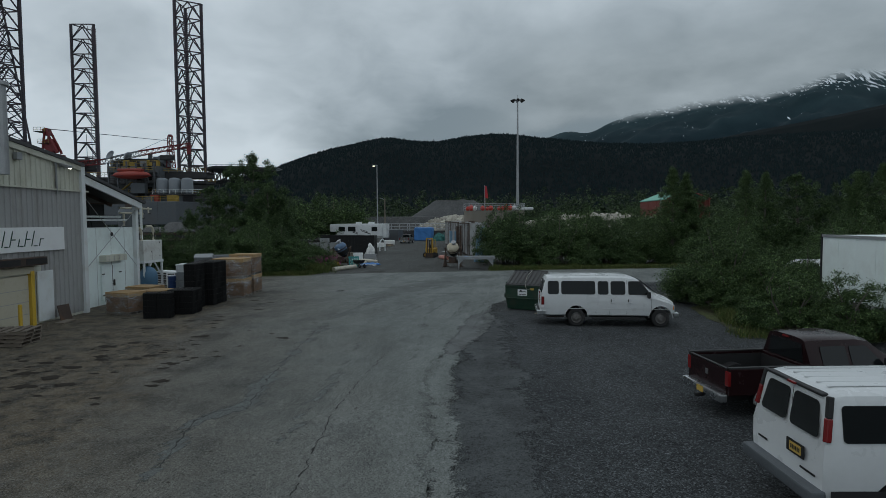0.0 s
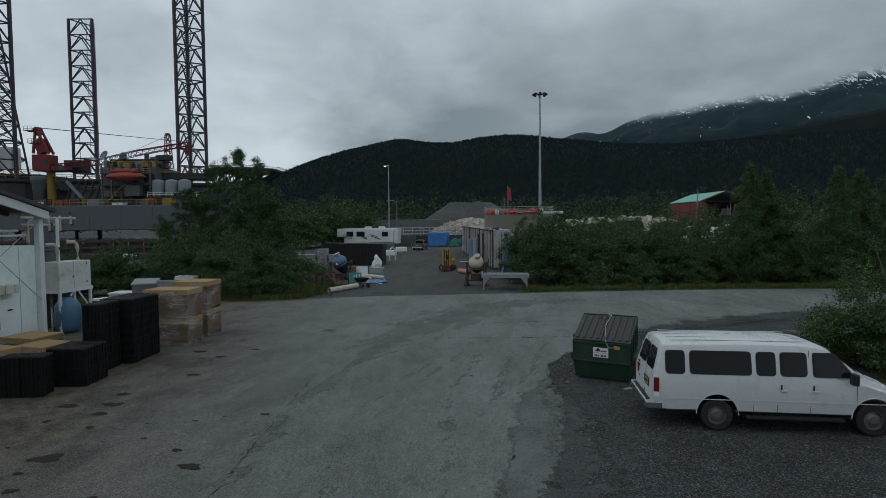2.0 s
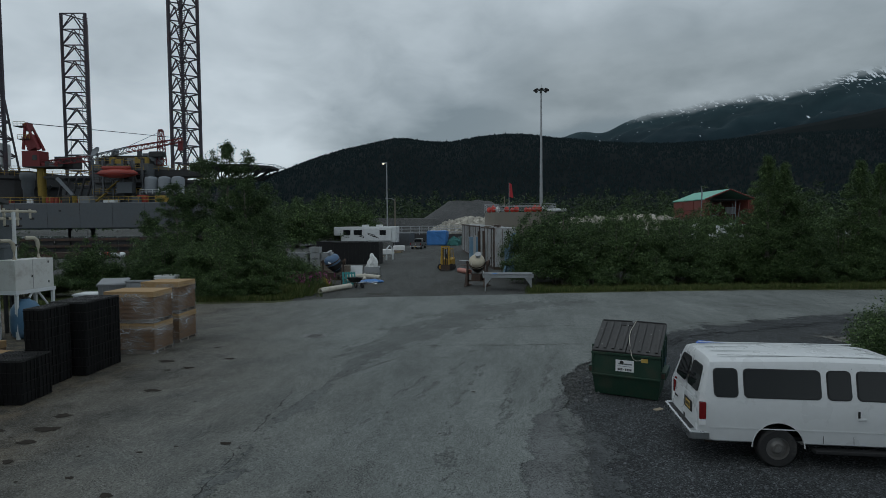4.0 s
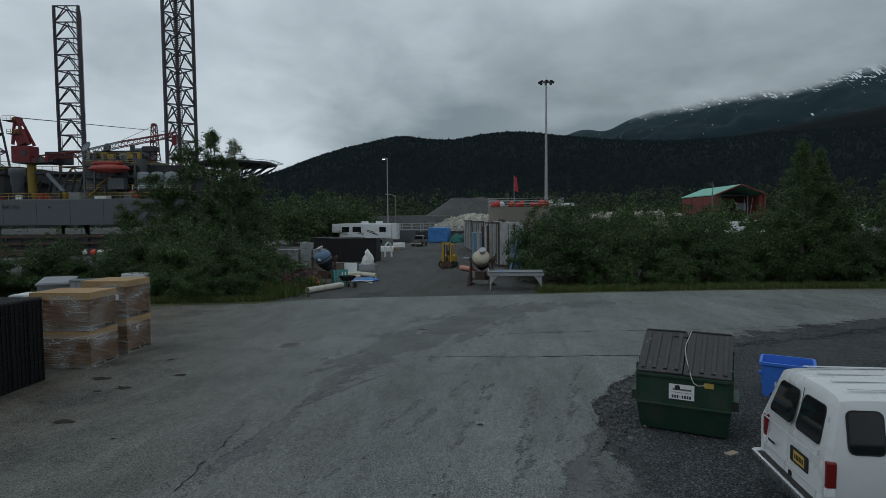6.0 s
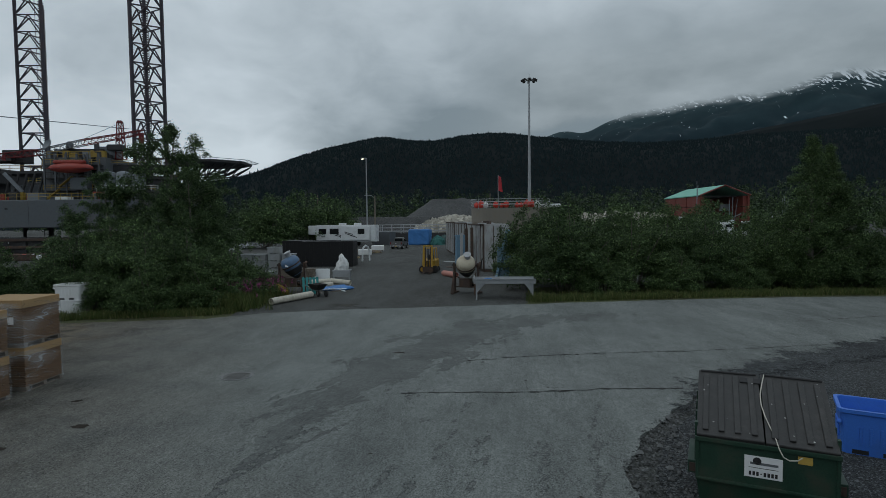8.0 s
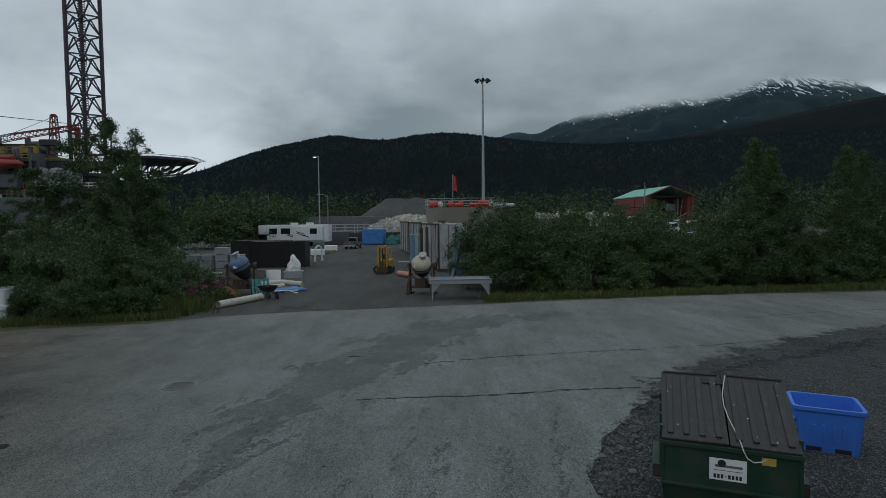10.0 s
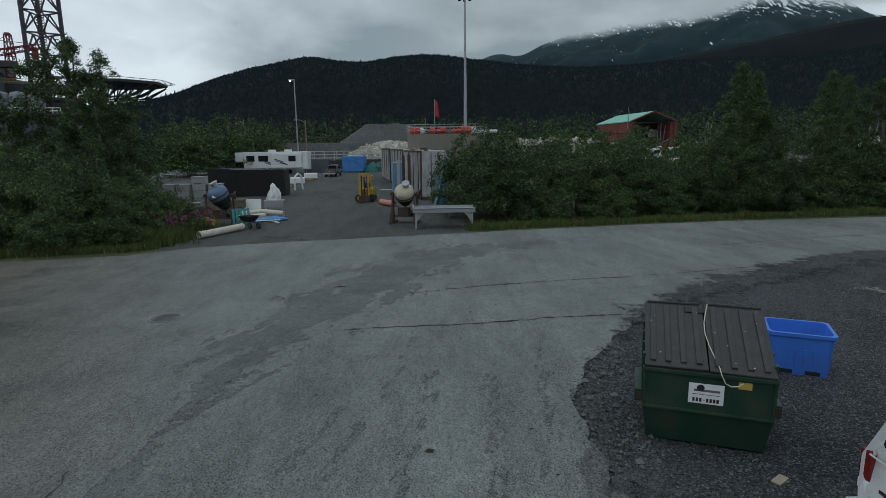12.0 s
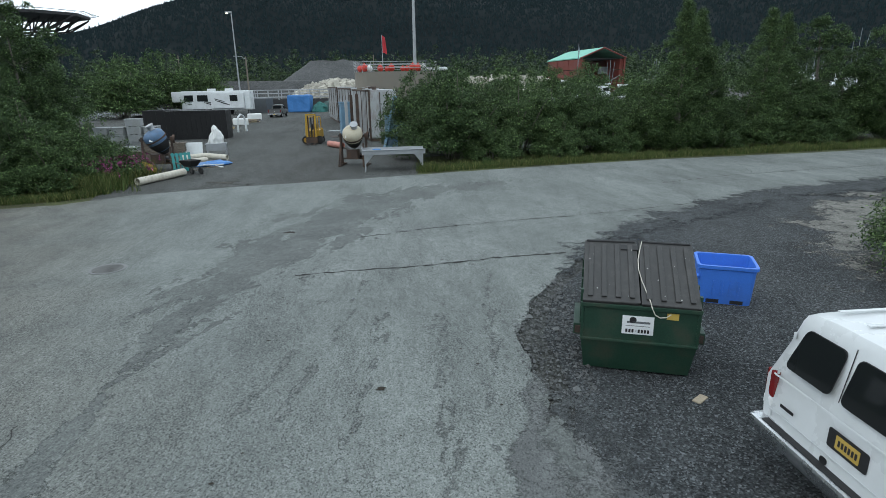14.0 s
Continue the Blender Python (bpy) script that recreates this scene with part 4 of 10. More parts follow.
def hill_trees():
    """Spruces over the whole slope: two stacked four-sided cones each."""
    rng = np.random.default_rng(8)
    verts, faces = [], []
    hv = np.array(hill_verts).reshape(220, hill_rows, 3)
    n = 34000
    ia = rng.uniform(20, 175, n)
    js = rng.uniform(0, 1, n) ** 0.75 * 20.2
    js[:5200] = rng.uniform(19.6, 20.9, 5200)
    for q_, (a, j) in enumerate(zip(ia, js)):
        i0, j0 = int(a), int(j)
        p = hv[i0, j0] * (1 - (a - i0)) * (1 - (j - j0)) + hv[i0 + 1, j0] * (a - i0) * (1 - (j - j0)) + hv[i0, j0 + 1] * (1 - (a - i0)) * (j - j0) + hv[i0 + 1, j0 + 1] * (a - i0) * (j - j0)
        h = rng.uniform(6, 10.5) * (1.3 if rng.random() < 0.08 else 1.0)
        if q_ < 5200:
            h *= rng.uniform(0.8, 1.25)
        r = h * rng.uniform(0.13, 0.22)
        if q_ >= 5200:
            # crowns stand close together down the slope, so only their tips are free
            p, r = p - np.array((0, 0, 0.45 * h)), 0.34 * h
        t = rng.uniform(0, 1.57)
        k = len(verts)
        for z, q in ((-1, 1.0), (0.38 * h, 0.72)):
            verts += [(p[0] + r * q * math.cos(t + w), p[1] + r * q * math.sin(t + w), p[2] + z) for w in (0, 1.571, 3.142, 4.712)]
            verts.append((p[0], p[1], p[2] + (0.75 * h if z < 0 else h)))
        for c in (k, k + 5):
            faces += [(c + w, c + (w + 1) % 4, c + 4) for w in range(4)]
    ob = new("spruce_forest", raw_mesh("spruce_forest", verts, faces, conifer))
    tagged(ob, "dense dark spruce forest on the hillside", "forest", kind="stuff")


hill_trees()


def cloud_bank():
    """Low cloud that lies on the mountain's shoulder."""
    m = bpy.data.materials.new("low_cloud")
    m.use_nodes = True
    n, l = m.node_tree.nodes, m.node_tree.links
    n.remove(n["Principled BSDF"])
    co = n.new("ShaderNodeTexCoord")
    sp = n.new("ShaderNodeSeparateXYZ")
    l.new(co.outputs["Object"], sp.inputs[0])
    mp = n.new("ShaderNodeMapping")
    mp.inputs["Scale"].default_value = (1, 1, 2.2)
    l.new(co.outputs["Object"], mp.inputs[0])
    t = n.new("ShaderNodeTexNoise")
    t.inputs["Scale"].default_value, t.inputs["Detail"].default_value, t.inputs["Roughness"].default_value = 0.0024, 7, 0.55
    l.new(mp.outputs[0], t.inputs["Vector"])
    # the base of the cloud lifts towards the peak, in steps along its length
    base = n.new("ShaderNodeValToRGB")
    span = n.new("ShaderNodeMapRange")
    span.inputs["From Min"].default_value, span.inputs["From Max"].default_value = 0.0, 2400.0
    l.new(sp.outputs[0], span.inputs[0])
    l.new(span.outputs[0], base.inputs[0])
    ramp_b = base.color_ramp
    steps = ((0.0, 0.49), (0.163, 0.562), (0.22, 0.565), (0.257, 0.567), (0.31, 0.582), (0.38, 0.592), (0.56, 0.606), (0.63, 0.665), (0.675, 0.71), (0.74, 0.68), (0.80, 0.62))
    ramp_b.elements[0].position, ramp_b.elements[1].position = 0.0, 1.0
    ramp_b.elements[0].color, ramp_b.elements[1].color = (0.48, 0.48, 0.48, 1), (0.60, 0.60, 0.60, 1)
    for at, v in steps[1:]:
        ramp_b.elements.new(at).color = (v, v, v, 1)
    rise = n.new("ShaderNodeMath")
    rise.operation = "MULTIPLY_ADD"
    rise.inputs[1].default_value = -1000.0
    l.new(base.outputs[0], rise.inputs[0])
    l.new(sp.outputs[2], rise.inputs[2])
    nz = n.new("ShaderNodeMath")
    nz.operation = "MULTIPLY_ADD"
    nz.inputs[1].default_value = 170.0
    l.new(t.outputs[0], nz.inputs[0])
    l.new(rise.outputs[0], nz.inputs[2])
    r = n.new("ShaderNodeMapRange")
    r.inputs["From Min"].default_value, r.inputs["From Max"].default_value = 58, 122
    r.interpolation_type = "SMOOTHSTEP"
    l.new(nz.outputs[0], r.inputs[0])
    top = n.new("ShaderNodeMapRange")
    top.inputs["From Min"].default_value, top.inputs["From Max"].default_value = 1250, 760
    top.interpolation_type = "SMOOTHSTEP"
    l.new(sp.outputs[2], top.inputs[0])
    mul = n.new("ShaderNodeMath")
    mul.operation = "MULTIPLY"
    l.new(r.outputs[0], mul.inputs[0])
    l.new(top.outputs[0], mul.inputs[1])
    side = n.new("ShaderNodeMapRange")
    side.inputs["From Min"].default_value, side.inputs["From Max"].default_value = -350, 420
    side.interpolation_type = "SMOOTHSTEP"
    l.new(sp.outputs[0], side.inputs[0])
    mul2 = n.new("ShaderNodeMath")
    mul2.operation = "MULTIPLY"
    l.new(mul.outputs[0], mul2.inputs[0])
    l.new(side.outputs[0], mul2.inputs[1])
    mul = mul2
    e = n.new("ShaderNodeEmission")
    t2 = n.new("ShaderNodeTexNoise")
    t2.inputs["Scale"].default_value, t2.inputs["Detail"].default_value = 0.0016, 8
    l.new(mp.outputs[0], t2.inputs["Vector"])
    cr = n.new("ShaderNodeValToRGB")
    cr.color_ramp.elements[0].position, cr.color_ramp.elements[0].color = 0.36, (0.41, 0.50, 0.555, 1)
    cr.color_ramp.elements[1].position, cr.color_ramp.elements[1].color = 0.66, (0.62, 0.73, 0.80, 1)
    l.new(t2.outputs[0], cr.inputs[0])
    l.new(cr.outputs[0], e.inputs[0])
    tr = n.new("ShaderNodeBsdfTransparent")
    mx = n.new("ShaderNodeMixShader")
    l.new(mul.outputs[0], mx.inputs[0])
    l.new(tr.outputs[0], mx.inputs[1])
    l.new(e.outputs[0], mx.inputs[2])
    l.new(mx.outputs[0], n["Material Output"].inputs[0])
    verts, faces = [], []
    k = 40
    for i in range(k + 1):
        a = math.radians(-15 + 95 * i / k)
        verts += [(3300 * math.sin(a), 3300 * math.cos(a), 420), (3300 * math.sin(a), 3300 * math.cos(a), 1300)]
    faces = [(2 * i, 2 * i + 2, 2 * i + 3, 2 * i + 1) for i in range(k)]
    tagged(new("backdrop_cloud", raw_mesh("backdrop_cloud", verts, faces, m)), "grey low cloud lying on the mountain top", "cloud", kind="structure")


cloud_bank()
# ---- trees and bushes ----
def leaf_cloud(rng, lobes, n, size, spread=1.0):
    """n three-cornered leaves set on and within the given lobes (centre, radii)."""
    w = np.array([l[1][0] * l[1][1] + l[1][2] * l[1][0] for l in lobes])
    pick = rng.choice(len(lobes), n, p=w / w.sum())
    cen = np.array([l[0] for l in lobes])[pick]
    rad = np.array([l[1] for l in lobes])[pick]
    d = rng.normal(size=(n, 3))
    d /= np.linalg.norm(d, axis=1)[:, None]
    d[:, 2] = np.where(d[:, 2] < -0.35, -d[:, 2] * 0.6, d[:, 2])
    p = cen + rad * d * (rng.uniform(0.2, 1.0, n) ** 0.5 * rng.uniform(0.8, 1.35, n))[:, None] + rng.normal(size=(n, 3)) * 0.35 * size ** 0.5 * 0.8
    nrm = d * 0.7 + rng.normal(size=(n, 3)) * 0.6 + np.array([0, 0, 0.6])
    nrm /= np.linalg.norm(nrm, axis=1)[:, None]
    t = np.cross(nrm, rng.normal(size=(n, 3)))
    t /= np.linalg.norm(t, axis=1)[:, None]
    b = np.cross(nrm, t)
    s = (size * rng.uniform(0.6, 1.35, n))[:, None]
    tri = np.stack([p - t * s, p + t * s * 0.8 - b * s * 0.42, p + t * s * 0.8 + b * s * 0.42 + nrm * s * 0.15], axis=1).reshape(-1, 3)
    tri[:, 2] = np.maximum(tri[:, 2], 0.02)
    return tri


def foliage_mesh(name, corners, material, sides=3):
    k = len(corners) // sides
    me = bpy.data.meshes.new(name)
    me.vertices.add(sides * k)
    me.vertices.foreach_set("co", corners.astype(np.float32).ravel())
    me.loops.add(sides * k)
    me.loops.foreach_set("vertex_index", np.arange(sides * k, dtype=np.int32))
    me.polygons.add(k)
    me.polygons.foreach_set("loop_start", np.arange(0, sides * k, sides, dtype=np.int32))
    me.update(calc_edges=True)
    me.materials.append(material)
    return me


def limbs(bm, rng, lobes, base_r, stems):
    for i in range(stems):
        c = Vector(lobes[int(rng.integers(len(lobes)))][0])
        b = Vector((c.x * 0.18 + rng.normal() * 0.12, c.y * 0.18 + rng.normal() * 0.12, -0.05))
        mid = b.lerp(c, 0.5) + Vector((rng.normal() * 0.15, rng.normal() * 0.15, 0.25))
        rod(bm, b, mid, base_r, base_r * 0.65, 6)
        rod(bm, mid, c, base_r * 0.65, base_r * 0.25, 6)


def bush(seed, w, d, h, n, size, material=None, lumps=34):
    """A thicket: many stems, a ragged dome of leaf lumps with shoots standing out of it."""
    rng = np.random.default_rng(seed)
    lobes = []
    for _ in range(lumps * 2):
        a, q = rng.uniform(0, 6.28), rng.uniform(0, 1) ** 0.6
        x, y = 0.5 * w * q * math.cos(a), 0.5 * d * q * math.sin(a)
        top = h * (1 - 0.55 * q * q) * rng.uniform(0.72, 1.0)
        z = rng.uniform(0.18, 0.86) * top
        r = h * rng.uniform(0.07, 0.15)
        lobes.append(((x, y, z), (r * 1.15, r * 1.15, r)))
    for _ in range(lumps):
        a, q = rng.uniform(0, 6.28), rng.uniform(0.1, 0.9)
        x, y = 0.5 * w * q * math.cos(a), 0.5 * d * q * math.sin(a)
        top = h * (1 - 0.5 * q * q)
        lobes.append(((x, y, top * rng.uniform(0.82, 1.02)), (h * 0.035, h * 0.035, h * rng.uniform(0.05, 0.13))))
    t = new("bush")
    bm = bmesh.new()
    limbs(bm, rng, lobes, 0.05, 14)
    part("stem", bm, bark, t)
    crown = new("crown", foliage_mesh("bush_crown", leaf_cloud(rng, lobes, n, size), material or leaf))
    crown.parent = t
    return t


def tree(seed, h, w, n, size, material=None, low=0.12, full=1.6, tip=0.8):
    """An alder or cottonwood: tapered trunk, rising limbs, crown of leaf lumps with gaps and a ragged tip."""
    rng = np.random.default_rng(seed)
    t = new("tree")
    bm = bmesh.new()
    lean = rng.normal(size=2) * 0.03 * h
    top = Vector((lean[0], lean[1], h * 0.95))
    pts = [Vector((0, 0, -0.1)), Vector((lean[0] * 0.2, lean[1] * 0.2, h * 0.35)), Vector((lean[0] * 0.6, lean[1] * 0.6, h * 0.68)), top]
    rad = [0.022 * h, 0.016 * h, 0.009 * h, 0.002 * h]
    for a, b, r, s in zip(pts, pts[1:], rad, rad[1:]):
        rod(bm, a, b, r, s, 8)
    lobes = []
    for i in range(210):
        u = low + (1 - low) * rng.uniform(0, 1) ** 1.15
        c = pts[0].lerp(top, u)
        env = w * 0.5 * min(1.0, 0.7 + (u - low) * 2.2) * (1.0 - u ** full) ** tip * rng.uniform(0.8, 1.15)
        a, q = rng.uniform(0, 6.28), rng.uniform(0, 1.0) ** 0.55
        e = c + Vector((env * q * math.cos(a), env * q * math.sin(a), h * 0.06 * q))
        r = h * rng.uniform(0.03, 0.066) * (1.22 - 0.66 * u)
        lobes.append((tuple(e), (r, r, r * rng.uniform(1.0, 1.8))))
        if i % 5 == 0:
            rod(bm, c - Vector((0, 0, h * 0.06 * q)), e, 0.004 * h * (1.2 - u), 0.0012 * h, 5)
    lobes.append((tuple(top), (h * 0.012, h * 0.012, h * 0.05)))
    part("trunk", bm, bark, t)
    crown = new("crown", foliage_mesh("tree_crown", leaf_cloud(rng, lobes, n, size), material or leaf))
    crown.parent = t
    return t


def place(ob, label, category, group, spots):
    """Sets ob and copies of it at (x, y, turn, scale)."""
    tagged(ob, label, category, group)
    for i, (x, y, rz, s) in enumerate(spots):
        m = pose(x, y, -0.03, 0, 0, rz)
        if i == 0:
            ob.matrix_basis = m
            ob.scale = (s, s, s)
        else:
            c = copy_thing(ob, m)
            c.scale = (s, s, s)


hedge_a = bush(1, 6.0, 5.0, 5.1, 44000, 0.07)
hedge_b = bush(2, 5.5, 5.0, 5.0, 42000, 0.07, leaf_light)
hedge_c = bush(3, 4.5, 4.2, 3.8, 28000, 0.066, leaf_light)
near_bush = bush(4, 6.5, 6.0, 4.6, 90000, 0.046, leaf_light, 60)
low_bush = bush(5, 3.6, 3.0, 2.2, 30000, 0.042, leaf_light)
alder = tree(6, 10.0, 8.6, 95000, 0.074, None, 0.05, 2.8, 0.7)
poplar = tree(7, 10.5, 5.4, 60000, 0.068, leaf_light, 0.05)
far_alder = bush(9, 9.5, 8.5, 7.6, 15000, 0.17, leaf_light, 50)

place(hedge_a, "dense dark green alder thicket beside the road", "bush", "roadside thicket", [(2.6, 56.4, 0, 1.15), (11.6, 58.0, 60, 0.98), (-19.6, 49.9, 30, 0.88), (-24.0, 54.0, 200, 0.85), (29.5, 60.5, 110, 1.0), (20.5, 59.5, 10, 1.0), (6.5, 62.5, 80, 1.1), (1.5, 60.5, 130, 1.22), (-25.5, 48.6, 10, 0.85), (-29.6, 47.2, 140, 0.8), (-33.4, 45.8, 250, 0.78), (-37.5, 44.6, 20, 0.75)])
place(hedge_b, "tangled green willow thicket with upright shoots", "bush", "roadside thicket", [(7.0, 57.2, 20, 1.1), (15.8, 58.8, 140, 0.92), (-21.4, 49.0, 75, 0.95), (34.5, 61.5, 250, 1.05), (25.2, 60.2, 300, 1.0), (-30.0, 53.5, 10, 0.72), (13.5, 63.5, 190, 0.9), (9.6, 60.0, 100, 1.08), (18.0, 61.5, 40, 0.95), (-28, 56, 200, 1.0)])
place(hedge_c, "lighter green bush at the edge of the thicket", "bush", "roadside thicket", [(4.8, 54.6, 0, 0.75), (-17.4, 48.3, 90, 0.8), (-19.6, 46.6, 200, 0.72), (13.6, 56.4, 45, 0.7), (-23.0, 47.4, 130, 0.7), (9.3, 55.4, 290, 0.7), (-35.5, 54.5, 100, 0.75), (18.2, 57.2, 222, 0.72), (-28.0, 48.8, 222, 0.62), (-33.0, 47.0, 12, 0.5), (-17.1, 50.8, 40, 0.95), (21.6, 57.6, 80, 0.7), (24.6, 58.4, 190, 0.75), (28.2, 59.2, 300, 0.75), (32.0, 60.0, 20, 0.75)])
place(near_bush, "broad leafy green bush at the edge of the gravel pad", "bush", "bushes by the pad", [(13.1, 30.6, 0, 1.0), (15.6, 34.0, 200, 0.55), (16.6, 30.0, 120, 0.72), (26.0, 42.0, 40, 1.1)])
place(low_bush, "low leafy scrub beside the parked pickup", "bush", "bushes by the pad", [(12.3, 29.0, 110, 1.0), (11.9, 31.2, 20, 0.95), (13.6, 27.6, 60, 1.15), (12.6, 23.4, 0, 1.05), (14.0, 22.2, 80, 1.1), (14.8, 27.2, 150, 0.8), (14.2, 25.2, 40, 0.95)])
place(alder, "tall dark green alder with a ragged top", "tree", "roadside trees", [(-28.2, 62.5, 0, 1.24), (-31.2, 60.0, 120, 0.85), (-25.0, 60.5, 220, 0.85), (33.0, 63.0, 60, 0.92), (37.5, 60.5, 160, 0.92), (20.0, 58.2, 40, 0.78)])
place(poplar, "slender green cottonwood with pale upright shoots", "tree", "roadside trees", [(17.9, 56.6, 0, 0.89), (19.6, 57.8, 90, 0.85), (26.2, 60.0, 10, 0.88), (29.4, 63.0, 200, 0.88), (41.0, 62.5, 40, 0.95), (36.0, 58.6, 280, 0.82)])
place(far_alder, "broad round green alder bush at the back of the yard", "bush", "yard bushes", [(-45, 121, 0, 1.3), (-41, 129, 80, 1.45), (-36.5, 136, 160, 1.35), (-48, 131, 100, 1.2), (-33, 133, 10, 0.95), (12, 118, 0, 0.9), (20, 122, 40, 1.0), (30, 125, 90, 1.0), (16, 92, 70, 0.72), (25, 96, 20, 0.8), (33, 98, 120, 0.8), (41, 104, 200, 0.95), (8.8, 105, 300, 0.72), (48, 110, 20, 1.0), (38, 128, 77, 1.1)])


def far_woods():
    """The belt of broadleaf and spruce between the yard and the hill."""
    rng = np.random.default_rng(21)
    lobes = []
    n = 1500
    az, rr = rng.uniform(-62, 62, n), rng.uniform(235, 460, n)
    for a, r in zip(az, rr):
        if -52 < a < -13 and r < 330:
            continue
        x, y = r * math.sin(math.radians(a)), 17 + r * math.cos(math.radians(a))
        h = min(26.0, 4.7 + r * math.tan(radians(rng.uniform(1.6, 3.1)))) * (1.0 + 0.2 * noise.noise(Vector((x * 0.02, y * 0.02, 4.0))))
        for k in range(7):
            u = rng.uniform(0.1, 1)
            s = h * 0.16 * (1.15 - 0.75 * u)
            lobes.append(((x + rng.normal() * h * 0.1 * (1.2 - u), y + rng.normal() * h * 0.1 * (1.2 - u), u * h), (s, s, s * 1.4)))
    q = leaf_cloud(rng, lobes, 150000, 0.8)
    ob = new("far_woods", foliage_mesh("far_woods", q, far_leaf))
    tagged(ob, "belt of dark mixed woods at the foot of the hill", "woods", kind="stuff")


far_woods()


def verge():
    """Turf strips and long grass along the far side of the road."""
    sheet("verge", ragged([(-0.2, 49.8), (3, 50.5), (9, 51.6), (16, 52.8), (26, 53.6), (42, 55.6), (60, 56.8), (60, 66), (20, 62), (1, 58), (0.4, 54)], 0.4, 0.15, 0.9, 3.0), -0.003, turf, "rough green grass verge beside the road", "grass", thick=0.05)
    sheet("verge", ragged([(-15.0, 45.8), (-16.2, 44.6), (-21.3, 43.3), (-27, 41.2), (-40, 37), (-60, 30), (-60, 60), (-24, 60), (-17, 55), (-15.6, 51)], 0.4, 0.15, 0.9, 5.0), -0.003, turf, "rough yellow-green grass verge under the bushes", "grass", thick=0.05)
    sheet("verge", ragged([(10.4, 25.0), (10.6, 29), (11.8, 31.5), (15.5, 34.2), (24, 38), (30, 39), (30, 22), (12.5, 21.3), (10.6, 22.6)], 0.4, 0.18, 0.9, 6.0), -0.008, turf, "grassy ground under the bushes by the pad", "grass", thick=0.03)
    rng = np.random.default_rng(31)
    pts = []
    for _ in range(5200):
        x = rng.uniform(0.0, 44)
        e = np.interp(x, [-3, 3, 9, 16, 26, 42], [50.2, 51.6, 52.8, 54.0, 55.0, 57.2])
        pts.append((x, e + rng.exponential(0.9), rng.uniform(0.12, 0.36) * (1.0 + 1.3 * max(0.0, noise.noise(Vector((x * 0.7, 0, 3)))))))
    for _ in range(2600):
        x = rng.uniform(-38, -15.2)
        e = np.interp(x, [-40, -27, -21.3, -16.2, -13.9], [38.9, 42.9, 44.8, 46.0, 47.7])
        pts.append((x, e + rng.exponential(0.7), rng.uniform(0.12, 0.4)))
    for _ in range(2200):
        pts.append((rng.normal(-16.3, 0.7), rng.uniform(47.2, 53.4), rng.uniform(0.25, 1.0)))
    for _ in range(1500):
        a = rng.uniform(0, 1)
        pts.append((10.7 + 2.2 * a + rng.exponential(0.8), 24.5 + 8 * a + rng.normal() * 0.5, rng.uniform(0.15, 0.45)))
    for _ in range(700):
        pts.append((rng.uniform(10, 20), 21.8 + rng.exponential(0.6), rng.uniform(0.1, 0.3)))
    quads = []
    for x, y, h in pts:
        for _ in range(6):
            a = rng.uniform(0, 6.28)
            dx, dy = 0.014 * math.cos(a), 0.014 * math.sin(a)
            bx, by = x + rng.normal() * 0.13, y + rng.normal() * 0.13
            lx, ly = rng.normal() * h * 0.3, rng.normal() * h * 0.3
            quads += [(bx - dx, by - dy, 0), (bx + dx, by + dy, 0), (bx + lx + dx * 0.2, by + ly + dy * 0.2, h), (bx + lx - dx * 0.2, by + ly - dy * 0.2, h)]
    tagged(new("long_grass", foliage_mesh("long_grass", np.array(quads), grass_mat, 4)), "long uncut grass along the road edge", "grass", kind="stuff")
    flowers = []
    for _ in range(230):
        x, y, z = rng.normal(-16.0, 0.7), rng.uniform(48.8, 53.2), rng.uniform(0.5, 1.25)
        for k in range(8):
            c = np.array((x + rng.normal() * 0.03, y + rng.normal() * 0.03, z + k * 0.03))
            d = rng.normal(size=(2, 3)) * 0.03
            flowers += [c - d[0], c + d[1], c + d[0], c - d[1]]
    for x, y in ((-16.4, 51.2), (-15.2, 51.6)):
        post = thing("marker_post", "short faded orange marker post in the fireweed", "post", (x, y, 0), group="marker posts")
        part("post", R((0, 0, -0.02), (0, 0, 0.85), 0.07, seg=12), buoy_orange, post)
        part("post_cap", lathe(bmesh.new(), [(0.075, 0.84), (0.075, 0.88), (0.03, 0.91), (0.004, 0.915)], 12), buoy_orange, post)
    tagged(new("fireweed", foliage_mesh("fireweed", np.array(flowers), fireweed, 4)), "pink fireweed in flower beside the mixer", "flowers", kind="stuff")


verge()
# ---- vehicles ----
def ring_of(s):
    """One cross-section of a body shell: (x, lean, bottom, belt, roof, half widths at bottom, belt and roof edge)."""
    x, lean, zb, zl, zr, wb, wl_, wr = s
    half = [(wb * 0.9, zb), (wb, zb + 0.05), (wl_, zb + 0.30), (wl_, zl), (wr + 0.015, zr - 0.13), (wr - 0.02, zr - 0.06), (wr - 0.12, zr - 0.015), (wr * 0.45, zr + 0.012)]
    pts = [(-y, z) for y, z in half] + [(y, z) for y, z in half[::-1]]
    return [(x + lean * max(0.0, (z - zl) / max(0.01, zr - zl)), y, z) for y, z in pts]


def shell(stations):
    bm = bmesh.new()
    rings = [[bm.verts.new(p) for p in ring_of(s)] for s in stations]
    k = len(rings[0])
    for a, b in zip(rings, rings[1:]):
        for i in range(k):
            bm.faces.new((a[i], a[(i + 1) % k], b[(i + 1) % k], b[i]))
    bm.faces.new(rings[0])
    bm.faces.new(rings[-1][::-1])
    bmesh.ops.recalc_face_normals(bm, faces=bm.faces)
    return bm


